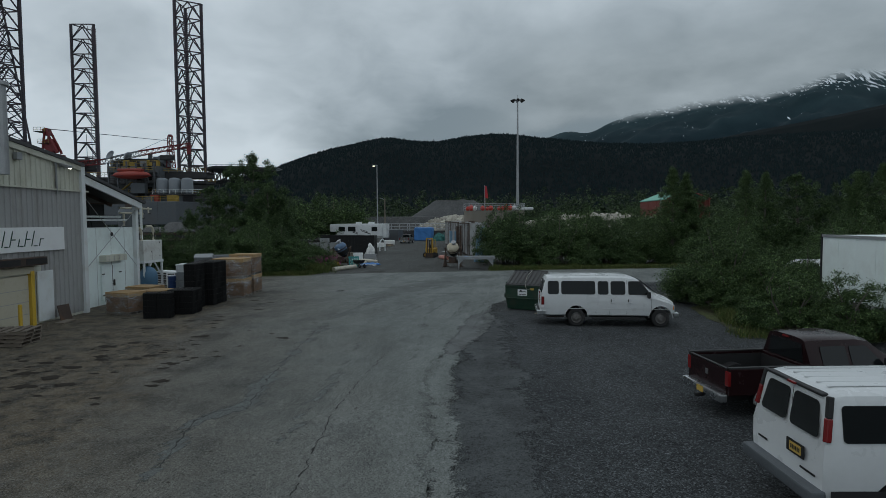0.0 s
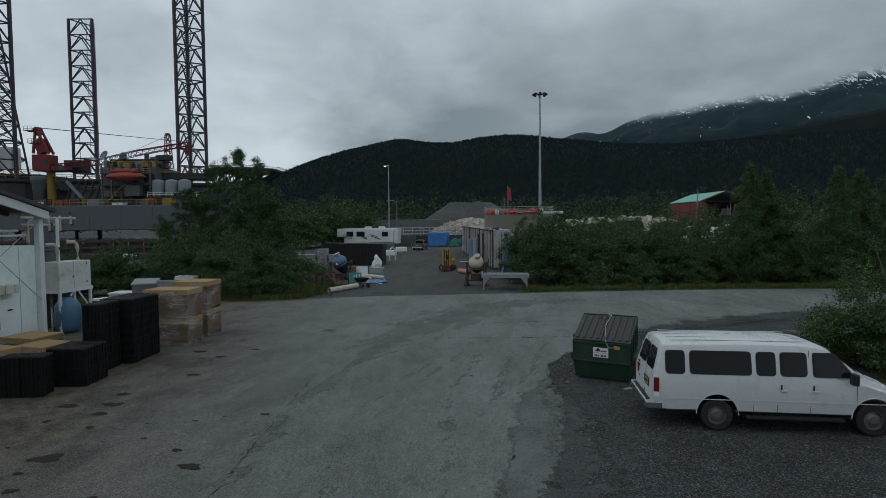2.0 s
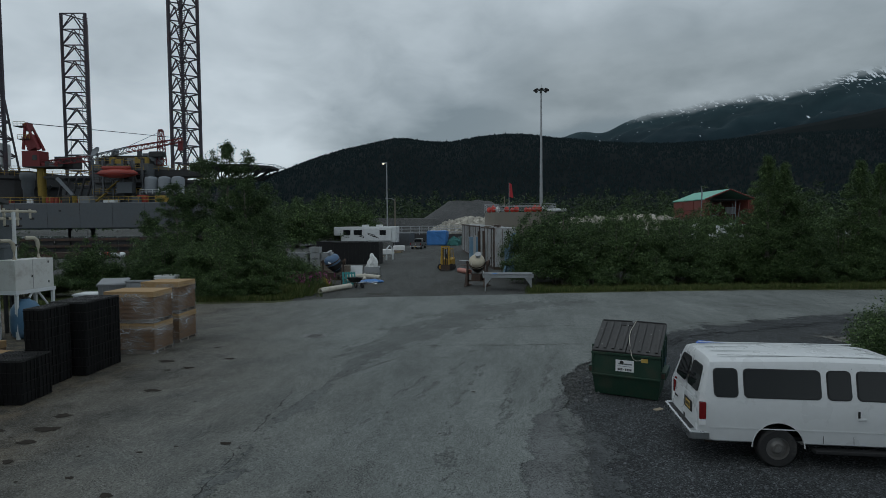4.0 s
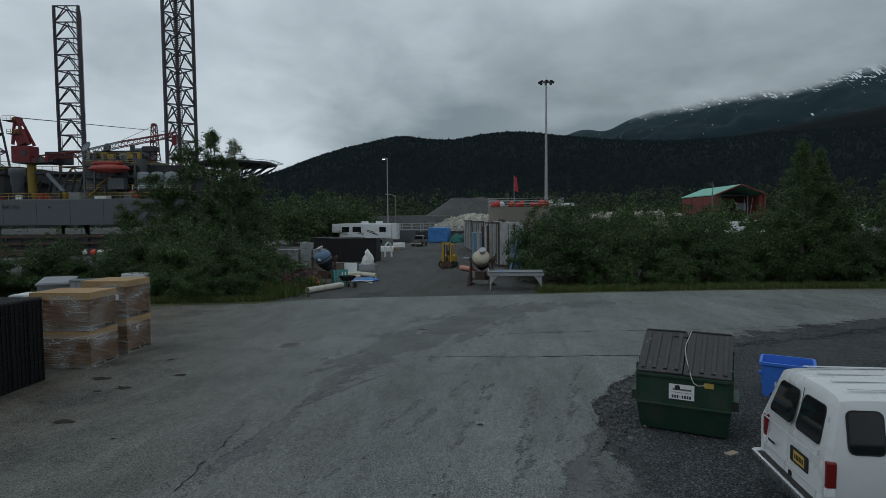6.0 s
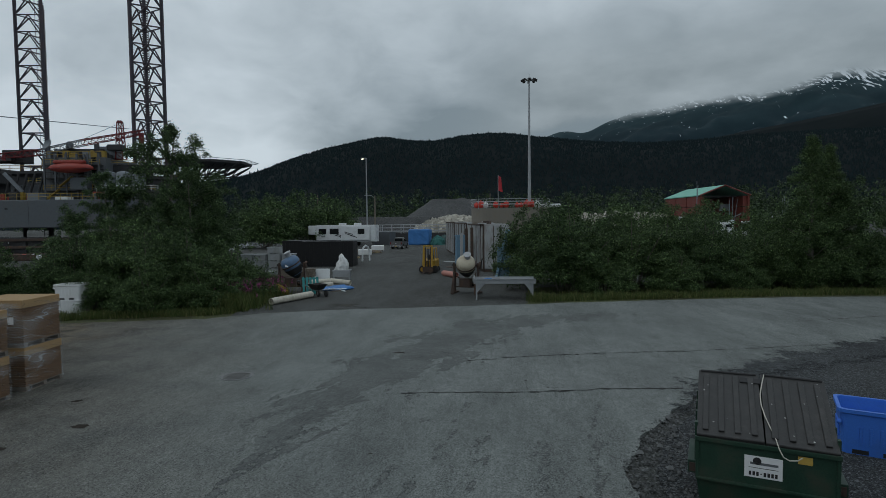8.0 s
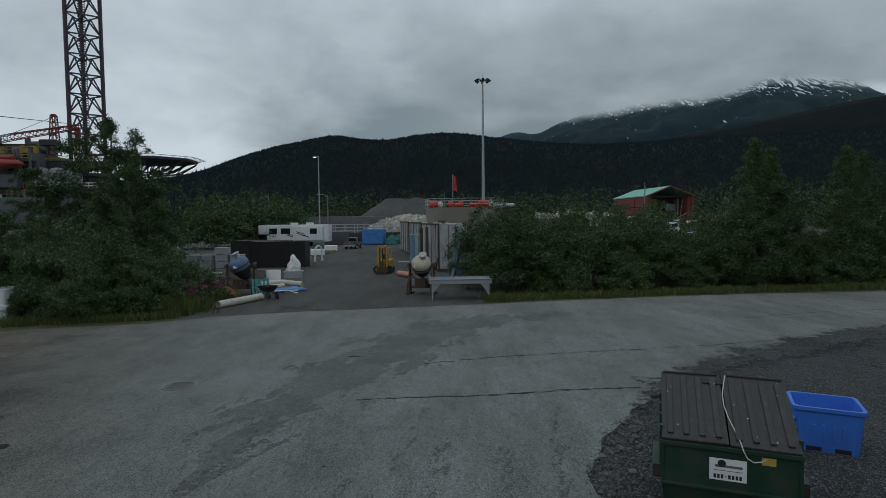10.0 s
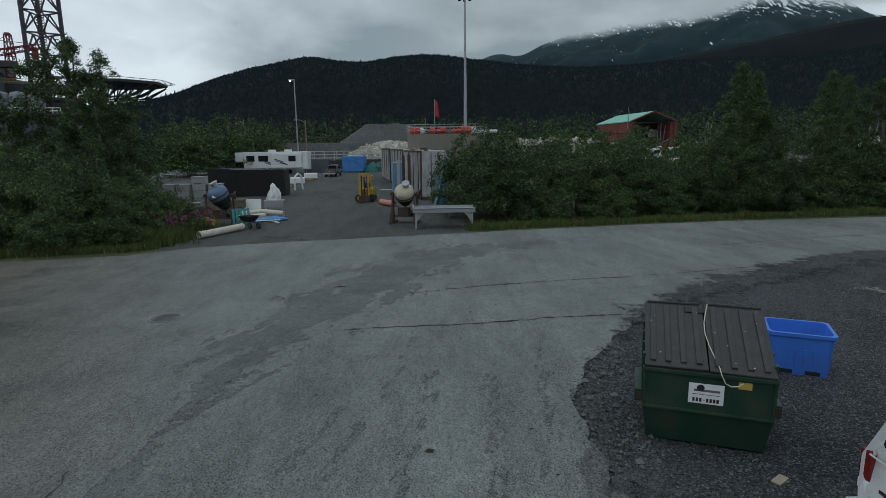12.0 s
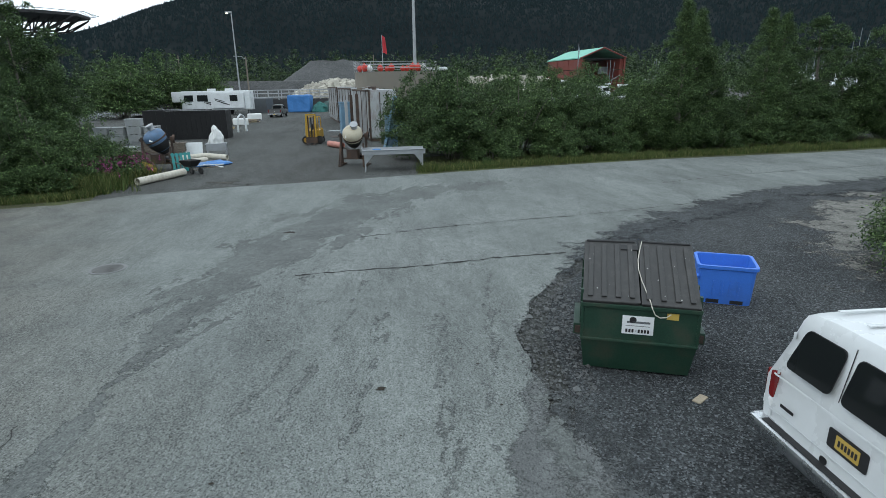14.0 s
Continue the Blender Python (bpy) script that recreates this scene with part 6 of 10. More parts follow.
def box_trailer():
    t = thing("box_trailer", "white box trailer parked behind the bushes", "trailer", (16.65, 26.4, -0.035), 0)
    trailer_white = mat("trailer_white", (0.72, 0.79, 0.78), rough=0.5, var=0.06, scale=0.8, bump=0.02, dirt=(0.5, 0.5, 0.46), dirt_amt=0.25)
    part("box", B(2.5, 12.0, 2.75, 0, -6.0, 1.1, bevel=0.03), trailer_white, t, "dull white riveted side panels")
    for x in (-1.27, 1.27):
        part("top_rail", B(0.05, 12.02, 0.12, x, -6.0, 3.76), steel, t)
        part("bottom_rail", B(0.06, 12.02, 0.16, x, -6.0, 1.0), steel, t)
        part("corner_post", B(0.06, 0.08, 2.9, x, 0.01, 1.0), dark_trim, t)
        for k in range(1, 10):
            part("side_joint", B(0.012, 0.012, 2.6, x * 0.987, -1.2 * k, 1.15), trailer_white, t)
        for y in (-1.4, -2.7):
            wheel(t, x * 0.82, y, 0.5, 0.3, 1 if x > 0 else -1)
    for ob in [o for o in t.children if o.name.startswith("wheel")]:
        ob.rotation_euler = (0, 0, radians(-90))
    part("frame", B(1.0, 11.5, 0.3, 0, -6, 0.72), dark_trim, t)
    for y in (-0.2, -3.9):
        part("mud_flap", B(2.3, 0.02, 0.5, 0, y, 0.3), rubber, t)
    part("landing_gear", B(1.6, 0.2, 1.0, 0, -9.5, 0.03), dark_trim, t)


box_trailer()


# ---- the bin and the tote ----
def refuse_bin():
    t = thing("dumpster", "dark green steel dumpster with weathered black plastic lids", "dumpster", (2.274, 28.755, -0.035), -20.6)
    W, D = 1.82, 1.42
    wb, zf, zb_ = 0.84, 1.285, 1.875
    bm = bmesh.new()
    fy, by = -D / 2, D / 2
    lo = [(-wb, fy + 0.12, 0.05), (wb, fy + 0.12, 0.05), (wb, by, 0.05), (-wb, by, 0.05)]
    mid = [(-W / 2, fy, 0.62), (W / 2, fy, 0.62), (W / 2, by, 0.62), (-W / 2, by, 0.62)]
    hi = [(-W / 2, fy, zf), (W / 2, fy, zf), (W / 2, by, zb_), (-W / 2, by, zb_)]
    rows = [[bm.verts.new(p) for p in r] for r in (lo, mid, hi)]
    inner = [bm.verts.new((x * 0.95, y * 0.94, z - 0.05)) for x, y, z in hi]
    deep = [bm.verts.new((x * 0.92, y * 0.9, 0.12)) for x, y, z in lo]
    rows += [inner, deep]
    for a, b in zip(rows, rows[1:]):
        for i in range(4):
            bm.faces.new((a[i], a[(i + 1) % 4], b[(i + 1) % 4], b[i]))
    bm.faces.new(rows[0][::-1])
    bm.faces.new(deep)
    bmesh.ops.recalc_face_normals(bm, faces=bm.faces)
    part("body", bm, bin_green, t)
    part("crease_rail", B(W + 0.02, 0.05, 0.05, 0, fy - 0.005, 0.6, bevel=0.012), bin_green, t)
    part("rim_rail", B(W + 0.05, 0.06, 0.07, 0, fy - 0.01, zf - 0.08, bevel=0.012), bin_green, t)
    for s in (-1, 1):
        part("base_skid", B(0.12, D * 0.8, 0.06, s * 0.6, 0.05, 0.0, bevel=0.01), rust, t)
        part("corner_post", B(0.05, 0.05, 0.62, s * (W / 2 - 0.01), fy + 0.005, 0.6, bevel=0.01), bin_green, t)
        pk = part("fork_pocket", B(0.14, 0.95, 0.2, s * (W / 2 + 0.06), -0.1, 0.62, bevel=0.012), bin_green, t)
        part("pocket_mouth", B(0.09, 0.05, 0.13, s * (W / 2 + 0.06), -0.57, 0.655), rust, pk)
        for k in range(4):
            part("side_rib", B(0.04, 0.08, 0.6, s * (W / 2 + 0.012), -0.55 + k * 0.36, 0.84 + k * 0.06), bin_green, t)
    # lids
    slope = math.degrees(math.atan2(zb_ - zf, D))
    ln = math.hypot(D + 0.08, zb_ - zf)

    def on_lid(y, up=0.0):
        return zf + (y - fy) / D * (zb_ - zf) + 0.06 + up

    for s in (-1, 1):
        lid = new("lid")
        lid.parent = t
        lid.matrix_basis = pose(s * 0.465, 0.0, (zf + zb_) / 2 + 0.035, slope + (0.6 if s > 0 else -0.4), s * 0.8, 0)
        tagged(lid, "ribbed black plastic lid")
        bm = B(0.905, ln, 0.035, 0, 0, -0.018, bevel=0.012)
        part("panel", bm, lid_black, lid)
        for k in range(4):
            part("rib", B(0.085, ln * 0.86, 0.035, -0.33 + 0.22 * k, -0.02, 0.012, bevel=0.014), lid_black, lid)
        for q in range(7):
            u, w_ = 0.36 * math.sin(q * 2.4 + s), ln * 0.42 * math.cos(q * 1.7 + s)
            part("splash", lathe(bmesh.new(), [(0.007 + 0.003 * (q % 3), 0.0), (0.006, 0.003)], 8, pose(u, w_, 0.018 + 0.03 * (abs((u + 0.44) % 0.22 - 0.11) < 0.045))), mat("white_splash", (0.5, 0.5, 0.48), rough=0.8), lid)
        part("front_lip", B(0.9, 0.05, 0.07, 0, -ln / 2 + 0.02, -0.06, bevel=0.01), lid_black, lid)
        part("hinge_bar", R((-0.42, ln / 2 - 0.02, 0.02), (0.42, ln / 2 - 0.02, 0.02), 0.025), dark_trim, lid)
    part("lid_handle", B(0.3, 0.14, 0.03, -0.14, 0.56, on_lid(0.56) - 0.015, rx=slope, bevel=0.012), dark_trim, t)
    bm = bmesh.new()
    rope = [(0.07, 0.70, on_lid(0.70, 0.03)), (0.03, 0.5, on_lid(0.5, 0.01)), (-0.01, 0.25, on_lid(0.25, 0.01)), (-0.01, 0.0, on_lid(0.0, 0.01)), (0.03, -0.25, on_lid(-0.25, 0.01)), (0.09, -0.5, on_lid(-0.5, 0.012)), (0.14, -0.7, on_lid(-0.7, 0.012)), (0.17, -0.80, 1.27), (0.22, -0.81, 1.17), (0.30, -0.80, 1.125), (0.40, -0.79, 1.14), (0.46, -0.785, 1.19)]
    pts = []
    for i in range(len(rope) - 1):
        a, b = Vector(rope[i]), Vector(rope[i + 1])
        pts += [a.lerp(b, k / 4) for k in range(4)]
    tube(bm, pts + [Vector(rope[-1])], 0.0085, 6)
    part("rope", bm, mat("pale_rope", (0.5, 0.48, 0.42), rough=0.9), t, "pale rope hanging over the lid")
    sg = part("notice", B(0.49, 0.008, 0.32, -0.02, fy - 0.006, 0.77, bevel=0.002), sign_white, t, "white notice with dark bars")
    lg = bmesh.new()
    lathe(lg, [(0.055, 0), (0.055, 0.003)], 20, pose(-0.1, fy - 0.011, 1.02, 90, 0, 0))
    part("emblem", lg, ink, sg)
    part("name_bar", B(0.36, 0.003, 0.035, -0.01, fy - 0.0125, 0.965), mat("grey_ink", (0.12, 0.13, 0.14), bump=0.0), sg)
    part("rule_bar", B(0.38, 0.003, 0.007, -0.02, fy - 0.0125, 0.915), ink, sg)
    for k in range(8):
        if k != 3:
            part("digit_bar", B(0.032, 0.003, 0.06, -0.19 + k * 0.048, fy - 0.0125, 0.80), ink, sg)
    part("digit_bar", B(0.024, 0.003, 0.012, -0.046, fy - 0.0125, 0.825), ink, sg)
    part("sticker", B(0.18, 0.006, 0.11, 0.50, fy - 0.008, 1.07), yellow_plate, t, "small yellow warning sticker")


refuse_bin()


def fish_tote(loc, rz, paint, label, w=1.20, d=1.04, h=0.89):
    t = thing("fish_tote", label, "tote", loc, rz)
    bm = bmesh.new()

    def ring(sx, sy, z, r=0.12):
        out = []
        for cx, cy, a0 in ((sx / 2 - r, sy / 2 - r, 0), (-sx / 2 + r, sy / 2 - r, 90), (-sx / 2 + r, -sy / 2 + r, 180), (sx / 2 - r, -sy / 2 + r, 270)):
            out += [bm.verts.new((cx + r * math.cos(radians(a0 + 22.5 * k)), cy + r * math.sin(radians(a0 + 22.5 * k)), z)) for k in range(5)]
        return out

    rr = [ring(w * 0.88, d * 0.9, 0.0), ring(w * 0.9, d * 0.92, 0.14), ring(w * 0.96, d * 0.97, h - 0.09), ring(w + 0.03, d + 0.03, h - 0.07), ring(w + 0.03, d + 0.03, h), ring(w - 0.09, d - 0.09, h), ring(w - 0.2, d - 0.2, 0.2)]
    for a, b in zip(rr, rr[1:]):
        for i in range(len(a)):
            j = (i + 1) % len(a)
            bm.faces.new((a[i], a[j], b[j], b[i]))
    bm.faces.new(rr[0][::-1])
    bm.faces.new(rr[-1])
    bmesh.ops.recalc_face_normals(bm, faces=bm.faces)
    part("shell", bm, paint, t)
    for s in (-1, 1):
        for k in (-0.24, 0.24):
            part("fork_slot", B(0.26, 0.012, 0.085, k, s * d * 0.452, 0.03, rx=-s * 1.6), dark_trim, t)
        for k in range(4):
            part("front_rib", B(0.05, 0.03, 0.34, -0.24 + k * 0.16, s * (d * 0.472), 0.22, rx=-s * 2.6, bevel=0.01), paint, t)
        part("end_rib", B(0.03, 0.5, 0.3, s * (w * 0.472), 0, 0.26, ry=s * 2.6, bevel=0.01), paint, t)
    part("drain_plug", R((-w * 0.46, -0.45, 0.62), (-w * 0.52, -0.45, 0.62), 0.045, seg=12), paint, t)


fish_tote((5.50, 31.22, -0.035), -25, tote_blue, "open blue insulated plastic fish tote on the gravel")
for z, turn in ((0.0, 12), (0.78, 8)):
    fish_tote((-23.5, 46.3, z), turn, sign_white, "open white insulated fish tote stacked beside the verge", 1.3, 1.1, 0.8)
solo("scrap_board", B(0.27, 0.13, 0.02, bevel=0.004), mat("raw_board", (0.32, 0.27, 0.2), rough=0.9), "short pale scrap of board lying on the gravel", "board", (2.7, 27.25, -0.02), 35)
# ---- the fish plant ----
FX = -20.0
lamp_glow = glow_mat("wall_lamp_glow", (1.0, 0.93, 0.78), 14.0)
roof_dark = mat("dark_metal_roof", (0.06, 0.06, 0.062), rough=0.6, var=0.2, scale=1)
yellow_post = mat("yellow_post_paint", (0.55, 0.36, 0.04), rough=0.6, var=0.15, dirt=(0.2, 0.15, 0.06), dirt_amt=0.5, dirt_scale=3)
door_cream = mat("cream_door", (0.46, 0.43, 0.34), rough=0.6, var=0.1, scale=1.2, dirt=(0.3, 0.25, 0.17), dirt_amt=0.5)


# the plant stands slightly askew to the lane
PLANT_TURN = 3.0
PLANT_AT = tuple(Vector((-20.1, 21.3, 0)) - Matrix.Rotation(radians(PLANT_TURN), 3, "Z") @ Vector((-20.1, 21.3, 0)))


def roofline(y):
    return 7.45 + 0.15 * (26.0 - y)


def plant_building():
    t = thing("fish_plant", "metal-clad fish plant with cream and grey ribbed siding", "building", PLANT_AT, PLANT_TURN, kind="structure")
    # gabled core
    bm = bmesh.new()
    prof = [(-14, 0), (26.0, 0), (26.0, roofline(26.0)), (6.3, roofline(6.3)), (-14, 7.45)]
    m = Matrix(((0, 0, 1, 0), (1, 0, 0, 0), (0, 1, 0, 0), (0, 0, 0, 1)))
    prism(bm, prof, -46, FX - 0.06, m)
    bmesh.ops.recalc_face_normals(bm, faces=bm.faces)
    part("wall", bm, cream_siding, t)
    for a, b in (((26.15, roofline(26.0) - 0.02), (6.3, roofline(6.3))), ((6.3, roofline(6.3)), (-14.3, 7.4))):
        bm = bmesh.new()
        prism(bm, [(a[0], a[1]), (b[0], b[1]), (b[0], b[1] + 0.16), (a[0], a[1] + 0.16)], -46.2, FX + 0.16, m)
        bmesh.ops.recalc_face_normals(bm, faces=bm.faces)
        part("roof", bm, roof_dark, t)
    bm = bmesh.new()
    prism(bm, [(26.12, roofline(26.0) - 0.26), (6.3, roofline(6.3) - 0.26), (6.3, roofline(6.3) - 0.02), (26.12, roofline(26.0) - 0.02)], FX + 0.03, FX + 0.1, m)
    bmesh.ops.recalc_face_normals(bm, faces=bm.faces)
    part("roof_trim", bm, cream_siding, t)
    # siding sheets, each with its ribs

    def siding(y0, w, z0, z1a, z1b, material):
        bm = bmesh.new()
        n = 3
        step = w / n
        outline = []
        for k in range(n):
            o = y0 + k * step
            for dy, dx in ((0, 0.0), (step * 0.62, 0.0), (step * 0.70, 0.045), (step * 0.92, 0.045)):
                outline.append((o + dy, FX - 0.05 + dx))
        outline.append((y0 + w - 0.006, FX - 0.05))
        lo = [bm.verts.new((x, y, z0)) for y, x in outline]
        hi = [bm.verts.new((x, y, z1a + (z1b - z1a) * (y - y0) / w)) for y, x in outline]
        for i in range(len(lo) - 1):
            bm.faces.new((lo[i], lo[i + 1], hi[i + 1], hi[i]))
        e = bmesh.ops.extrude_face_region(bm, geom=list(bm.faces))
        bmesh.ops.translate(bm, vec=(-0.012, 0, 0), verts=[v for v in e["geom"] if isinstance(v, bmesh.types.BMVert)])
        bmesh.ops.recalc_face_normals(bm, faces=bm.faces)
        part("siding_panel", bm, material, t)

    w = 0.9
    for k in range(17):
        y = 25.95 - (k + 1) * w
        siding(y, w, 6.22, roofline(y) - 0.1, roofline(y + w) - 0.1, cream_siding)
        if y > 20.0 - 0.6 and y + w < 23.6:
            siding(y, w, 3.0, 6.16, 6.16, grey_siding)
        else:
            siding(y, w, 0.12, 6.16, 6.16, grey_siding if y > 22.4 or y < 18 else cream_siding)
    part("drip_trim", B(0.1, 16, 0.07, FX + 0.02, 18.5, 6.16), cream_siding, t)
    part("corner_trim", B(0.28, 0.26, roofline(26.0), FX - 0.02, 26.06, 0.0), white_steel, t)
    # loading door
    d = part("loading_door", B(0.08, 2.3, 2.25, FX + 0.0, 21.2, 0.03), door_cream, t, "closed cream sectional door")
    for z in (0.55, 1.1, 1.65):
        part("panel_groove", B(0.012, 2.26, 0.025, FX + 0.044, 21.2, z), grey_siding, d)
    part("door_jamb", B(0.2, 0.2, 2.45, FX + 0.06, 22.48, 0), yellow_post, t, "yellow door jamb")
    part("door_jamb", B(0.2, 0.2, 2.45, FX + 0.06, 19.92, 0), yellow_post, t)
    part("door_header", B(0.16, 2.8, 0.3, FX + 0.05, 21.2, 2.36), door_cream, t)
    part("side_panel", B(0.06, 0.95, 2.3, FX + 0.03, 23.35, 0.1), white_steel, t)
    aw = part("door_heater", B(0.42, 2.7, 0.36, FX + 0.22, 21.7, 2.72, bevel=0.02), rust, t, "rusty heater box over the door")
    for y in (20.9, 22.4):
        part("heater_grille", B(0.012, 1.2, 0.26, FX + 0.436, y, 2.77), dark_trim, aw)
    # sign
    s = part("sign_board", B(0.05, 8.4, 1.08, FX + 0.07, 20.4, 3.33, bevel=0.008), sign_white, t, "white board with a dark scripted name as bars")
    rng = random.Random(3)
    sign_ink = mat("sign_green", (0.02, 0.055, 0.045), bump=0.0)
    y = 17.6
    for count in (5, 8):
        for k in range(count):
            tall = k == 0 or rng.random() < 0.28
            part("letter_bar", B(0.006, 0.055, 0.72 if tall else 0.36, FX + 0.099, y, 3.55, rx=-16), sign_ink, s)
            part("letter_bar", B(0.006, 0.22, 0.05, FX + 0.102, y + 0.13, 3.55 + (0.3 if k % 2 else 0.0)), sign_ink, s)
            y += 0.4 if k else 0.52
        y += 0.42
    # fittings on the upper wall
    l1 = part("wall_lamp", B(0.5, 0.26, 0.16, FX + 0.3, 24.6, 7.25, ry=14, bevel=0.03), steel, t)
    part("lamp_lens", B(0.34, 0.2, 0.02, FX + 0.36, 24.6, 7.235, ry=14), lamp_glow, l1, "lit lens of the wall lamp")
    part("conduit", B(0.06, 0.08, 1.6, FX + 0.04, 24.3, 6.0), steel, t)
    part("junction_box", B(0.2, 0.3, 0.32, FX + 0.1, 22.0, 7.35, bevel=0.02), steel, t)
    st = part("vent_stack", R((FX + 0.5, 20.6, 6.6), (FX + 0.5, 20.6, 10.2), 0.32, seg=20), steel, t)
    part("stack_cap", R((FX + 0.5, 20.6, 10.2), (FX + 0.5, 20.6, 10.35), 0.42, seg=20), steel, st)
    part("stack_bracket", B(0.6, 0.1, 0.08, FX + 0.25, 20.6, 7.2), rust, st)
    # lean-to roof
    bm = bmesh.new()
    prism(bm, [(25.9, 7.36), (32.3, 5.74), (32.3, 5.9), (25.9, 7.52)], -40, -20.35, m)
    bmesh.ops.recalc_face_normals(bm, faces=bm.faces)
    part("canopy_roof", bm, roof_dark, t, "dark sloping metal canopy roof")
    bm = bmesh.new()
    prism(bm, [(26.2, 6.86), (32.0, 5.42), (32.0, 5.78), (26.2, 7.24)], -20.56, -20.44, m)
    bmesh.ops.recalc_face_normals(bm, faces=bm.faces)
    part("canopy_beam", bm, white_steel, t, "white painted canopy beam")
    part("canopy_post", B(0.24, 0.24, 5.55, -20.75, 31.75, 0), white_steel, t, "white steel post")
    part("canopy_post", B(0.3, 0.24, 6.9, -20.7, 26.33, 0), white_steel, t, "white steel post")
    part("canopy_post", B(0.2, 0.2, 5.6, -30.0, 31.75, 0), white_steel, t)
    for k in range(5):
        part("canopy_rafter", B(0.12, 5.7, 0.2, -22.5 - 2.6 * k, 29.4, 6.35, rx=-15.6), rust, t)
    part("brace_cable", R((-20.66, 26.35, 6.7), (-20.66, 31.7, 1.9), 0.016), steel, t)
    part("brace_cable", R((-20.66, 31.7, 5.4), (-20.66, 26.35, 1.6), 0.016), steel, t)
    part("brace_ring", lathe(bmesh.new(), [(0.1, -0.02), (0.12, 0), (0.1, 0.02)], 14, pose(-20.64, 29.3, 3.95, 0, 90, 0)), dark_trim, t)
    # cold store under the lean-to
    c = part("cold_store", B(8.5, 5.1, 4.32, -25.1, 29.05, 0), cold_panel, t, "pale insulated cold store wall")
    for y in (28.25, 29.5, 30.75):
        part("panel_joint", B(0.008, 0.02, 4.3, -20.848, y, 0.0), grey_siding, c)
    fd = part("freezer_door", B(0.1, 1.7, 1.95, -20.8, 29.35, 0.25, bevel=0.015), cold_panel, t, "pale double freezer door")
    part("door_split", B(0.012, 0.03, 1.9, -20.745, 29.4, 0.28), dark_trim, fd)
    for y in (28.6, 30.1):
        for z in (0.5, 1.7):
            part("strap_hinge", B(0.03, 0.22, 0.06, -20.735, y, z), dark_trim, fd)
    part("latch", B(0.06, 0.1, 0.35, -20.72, 29.5, 1.0), dark_trim, fd)
    hd = part("door_hood", B(0.4, 1.9, 0.36, -20.65, 29.4, 2.42, bevel=0.02), cream_siding, t, "cream air curtain over the freezer door")
    for k in range(4):
        part("hood_rib", B(0.012, 0.03, 0.3, -20.445, 28.7 + k * 0.45, 2.45), steel, hd)
    cu = part("condenser", B(1.6, 4.3, 1.36, -22.9, 28.75, 4.33, bevel=0.03), dark_trim, t, "black refrigeration condenser on the cold store roof")
    part("condenser_rim", B(1.7, 4.4, 0.07, -22.9, 28.75, 5.69), rust, cu)
    for z in (4.45, 4.62):
        part("condenser_rail", B(0.03, 4.2, 0.05, -22.08, 28.75, z), rig_dark, cu)
    for w, h, y, z in ((0.46, 0.03, 28.2, 5.42), (0.46, 0.03, 28.2, 5.15), (0.03, 0.3, 27.97, 5.15), (0.03, 0.3, 28.43, 5.15), (0.3, 0.1, 28.2, 5.24)):
        part("emblem_bar", B(0.012, w, h, -22.092, y, z), sign_white, cu)
    for y in (28.1, 29.0):
        part("strut", R((-21.9, y, 6.3), (-21.9, y + 0.5, 4.36), 0.05, seg=6), dark_trim, cu)
    part("pipe_rail", R((-21.2, 26.4, 4.75), (-21.2, 31.6, 4.75), 0.045), white_steel, t)
    part("pipe_rail", R((-21.6, 26.4, 4.95), (-21.6, 31.6, 4.95), 0.06), white_steel, t)


plant_building()


def bollard(x, y, h):
    bm = R((0, 0, 0), (0, 0, h), 0.075, seg=16)
    sphere(bm, 0.075, (0, 0, h), (1, 1, 0.5), 2)
    solo("bollard", bm, yellow_post, "yellow steel bollard beside the loading door", "bollard", (x, y, 0))


bollard(-19.2, 21.0, 1.15)
solo("guard_post", R((0, 0, 0), (0, 0, 1.2), 0.06, seg=14), yellow_post, "thin yellow guard post in the grass", "post", (-22.6, 40.2, 0))


stained_chest = mat("stained_white_steel", (0.56, 0.57, 0.55), rough=0.6, var=0.12, scale=1.4, dirt=(0.16, 0.11, 0.075), dirt_amt=0.6)
lagging = mat("dirty_lagging", (0.44, 0.41, 0.33), rough=0.75, var=0.2, scale=3, dirt=(0.16, 0.12, 0.08), dirt_amt=0.5)


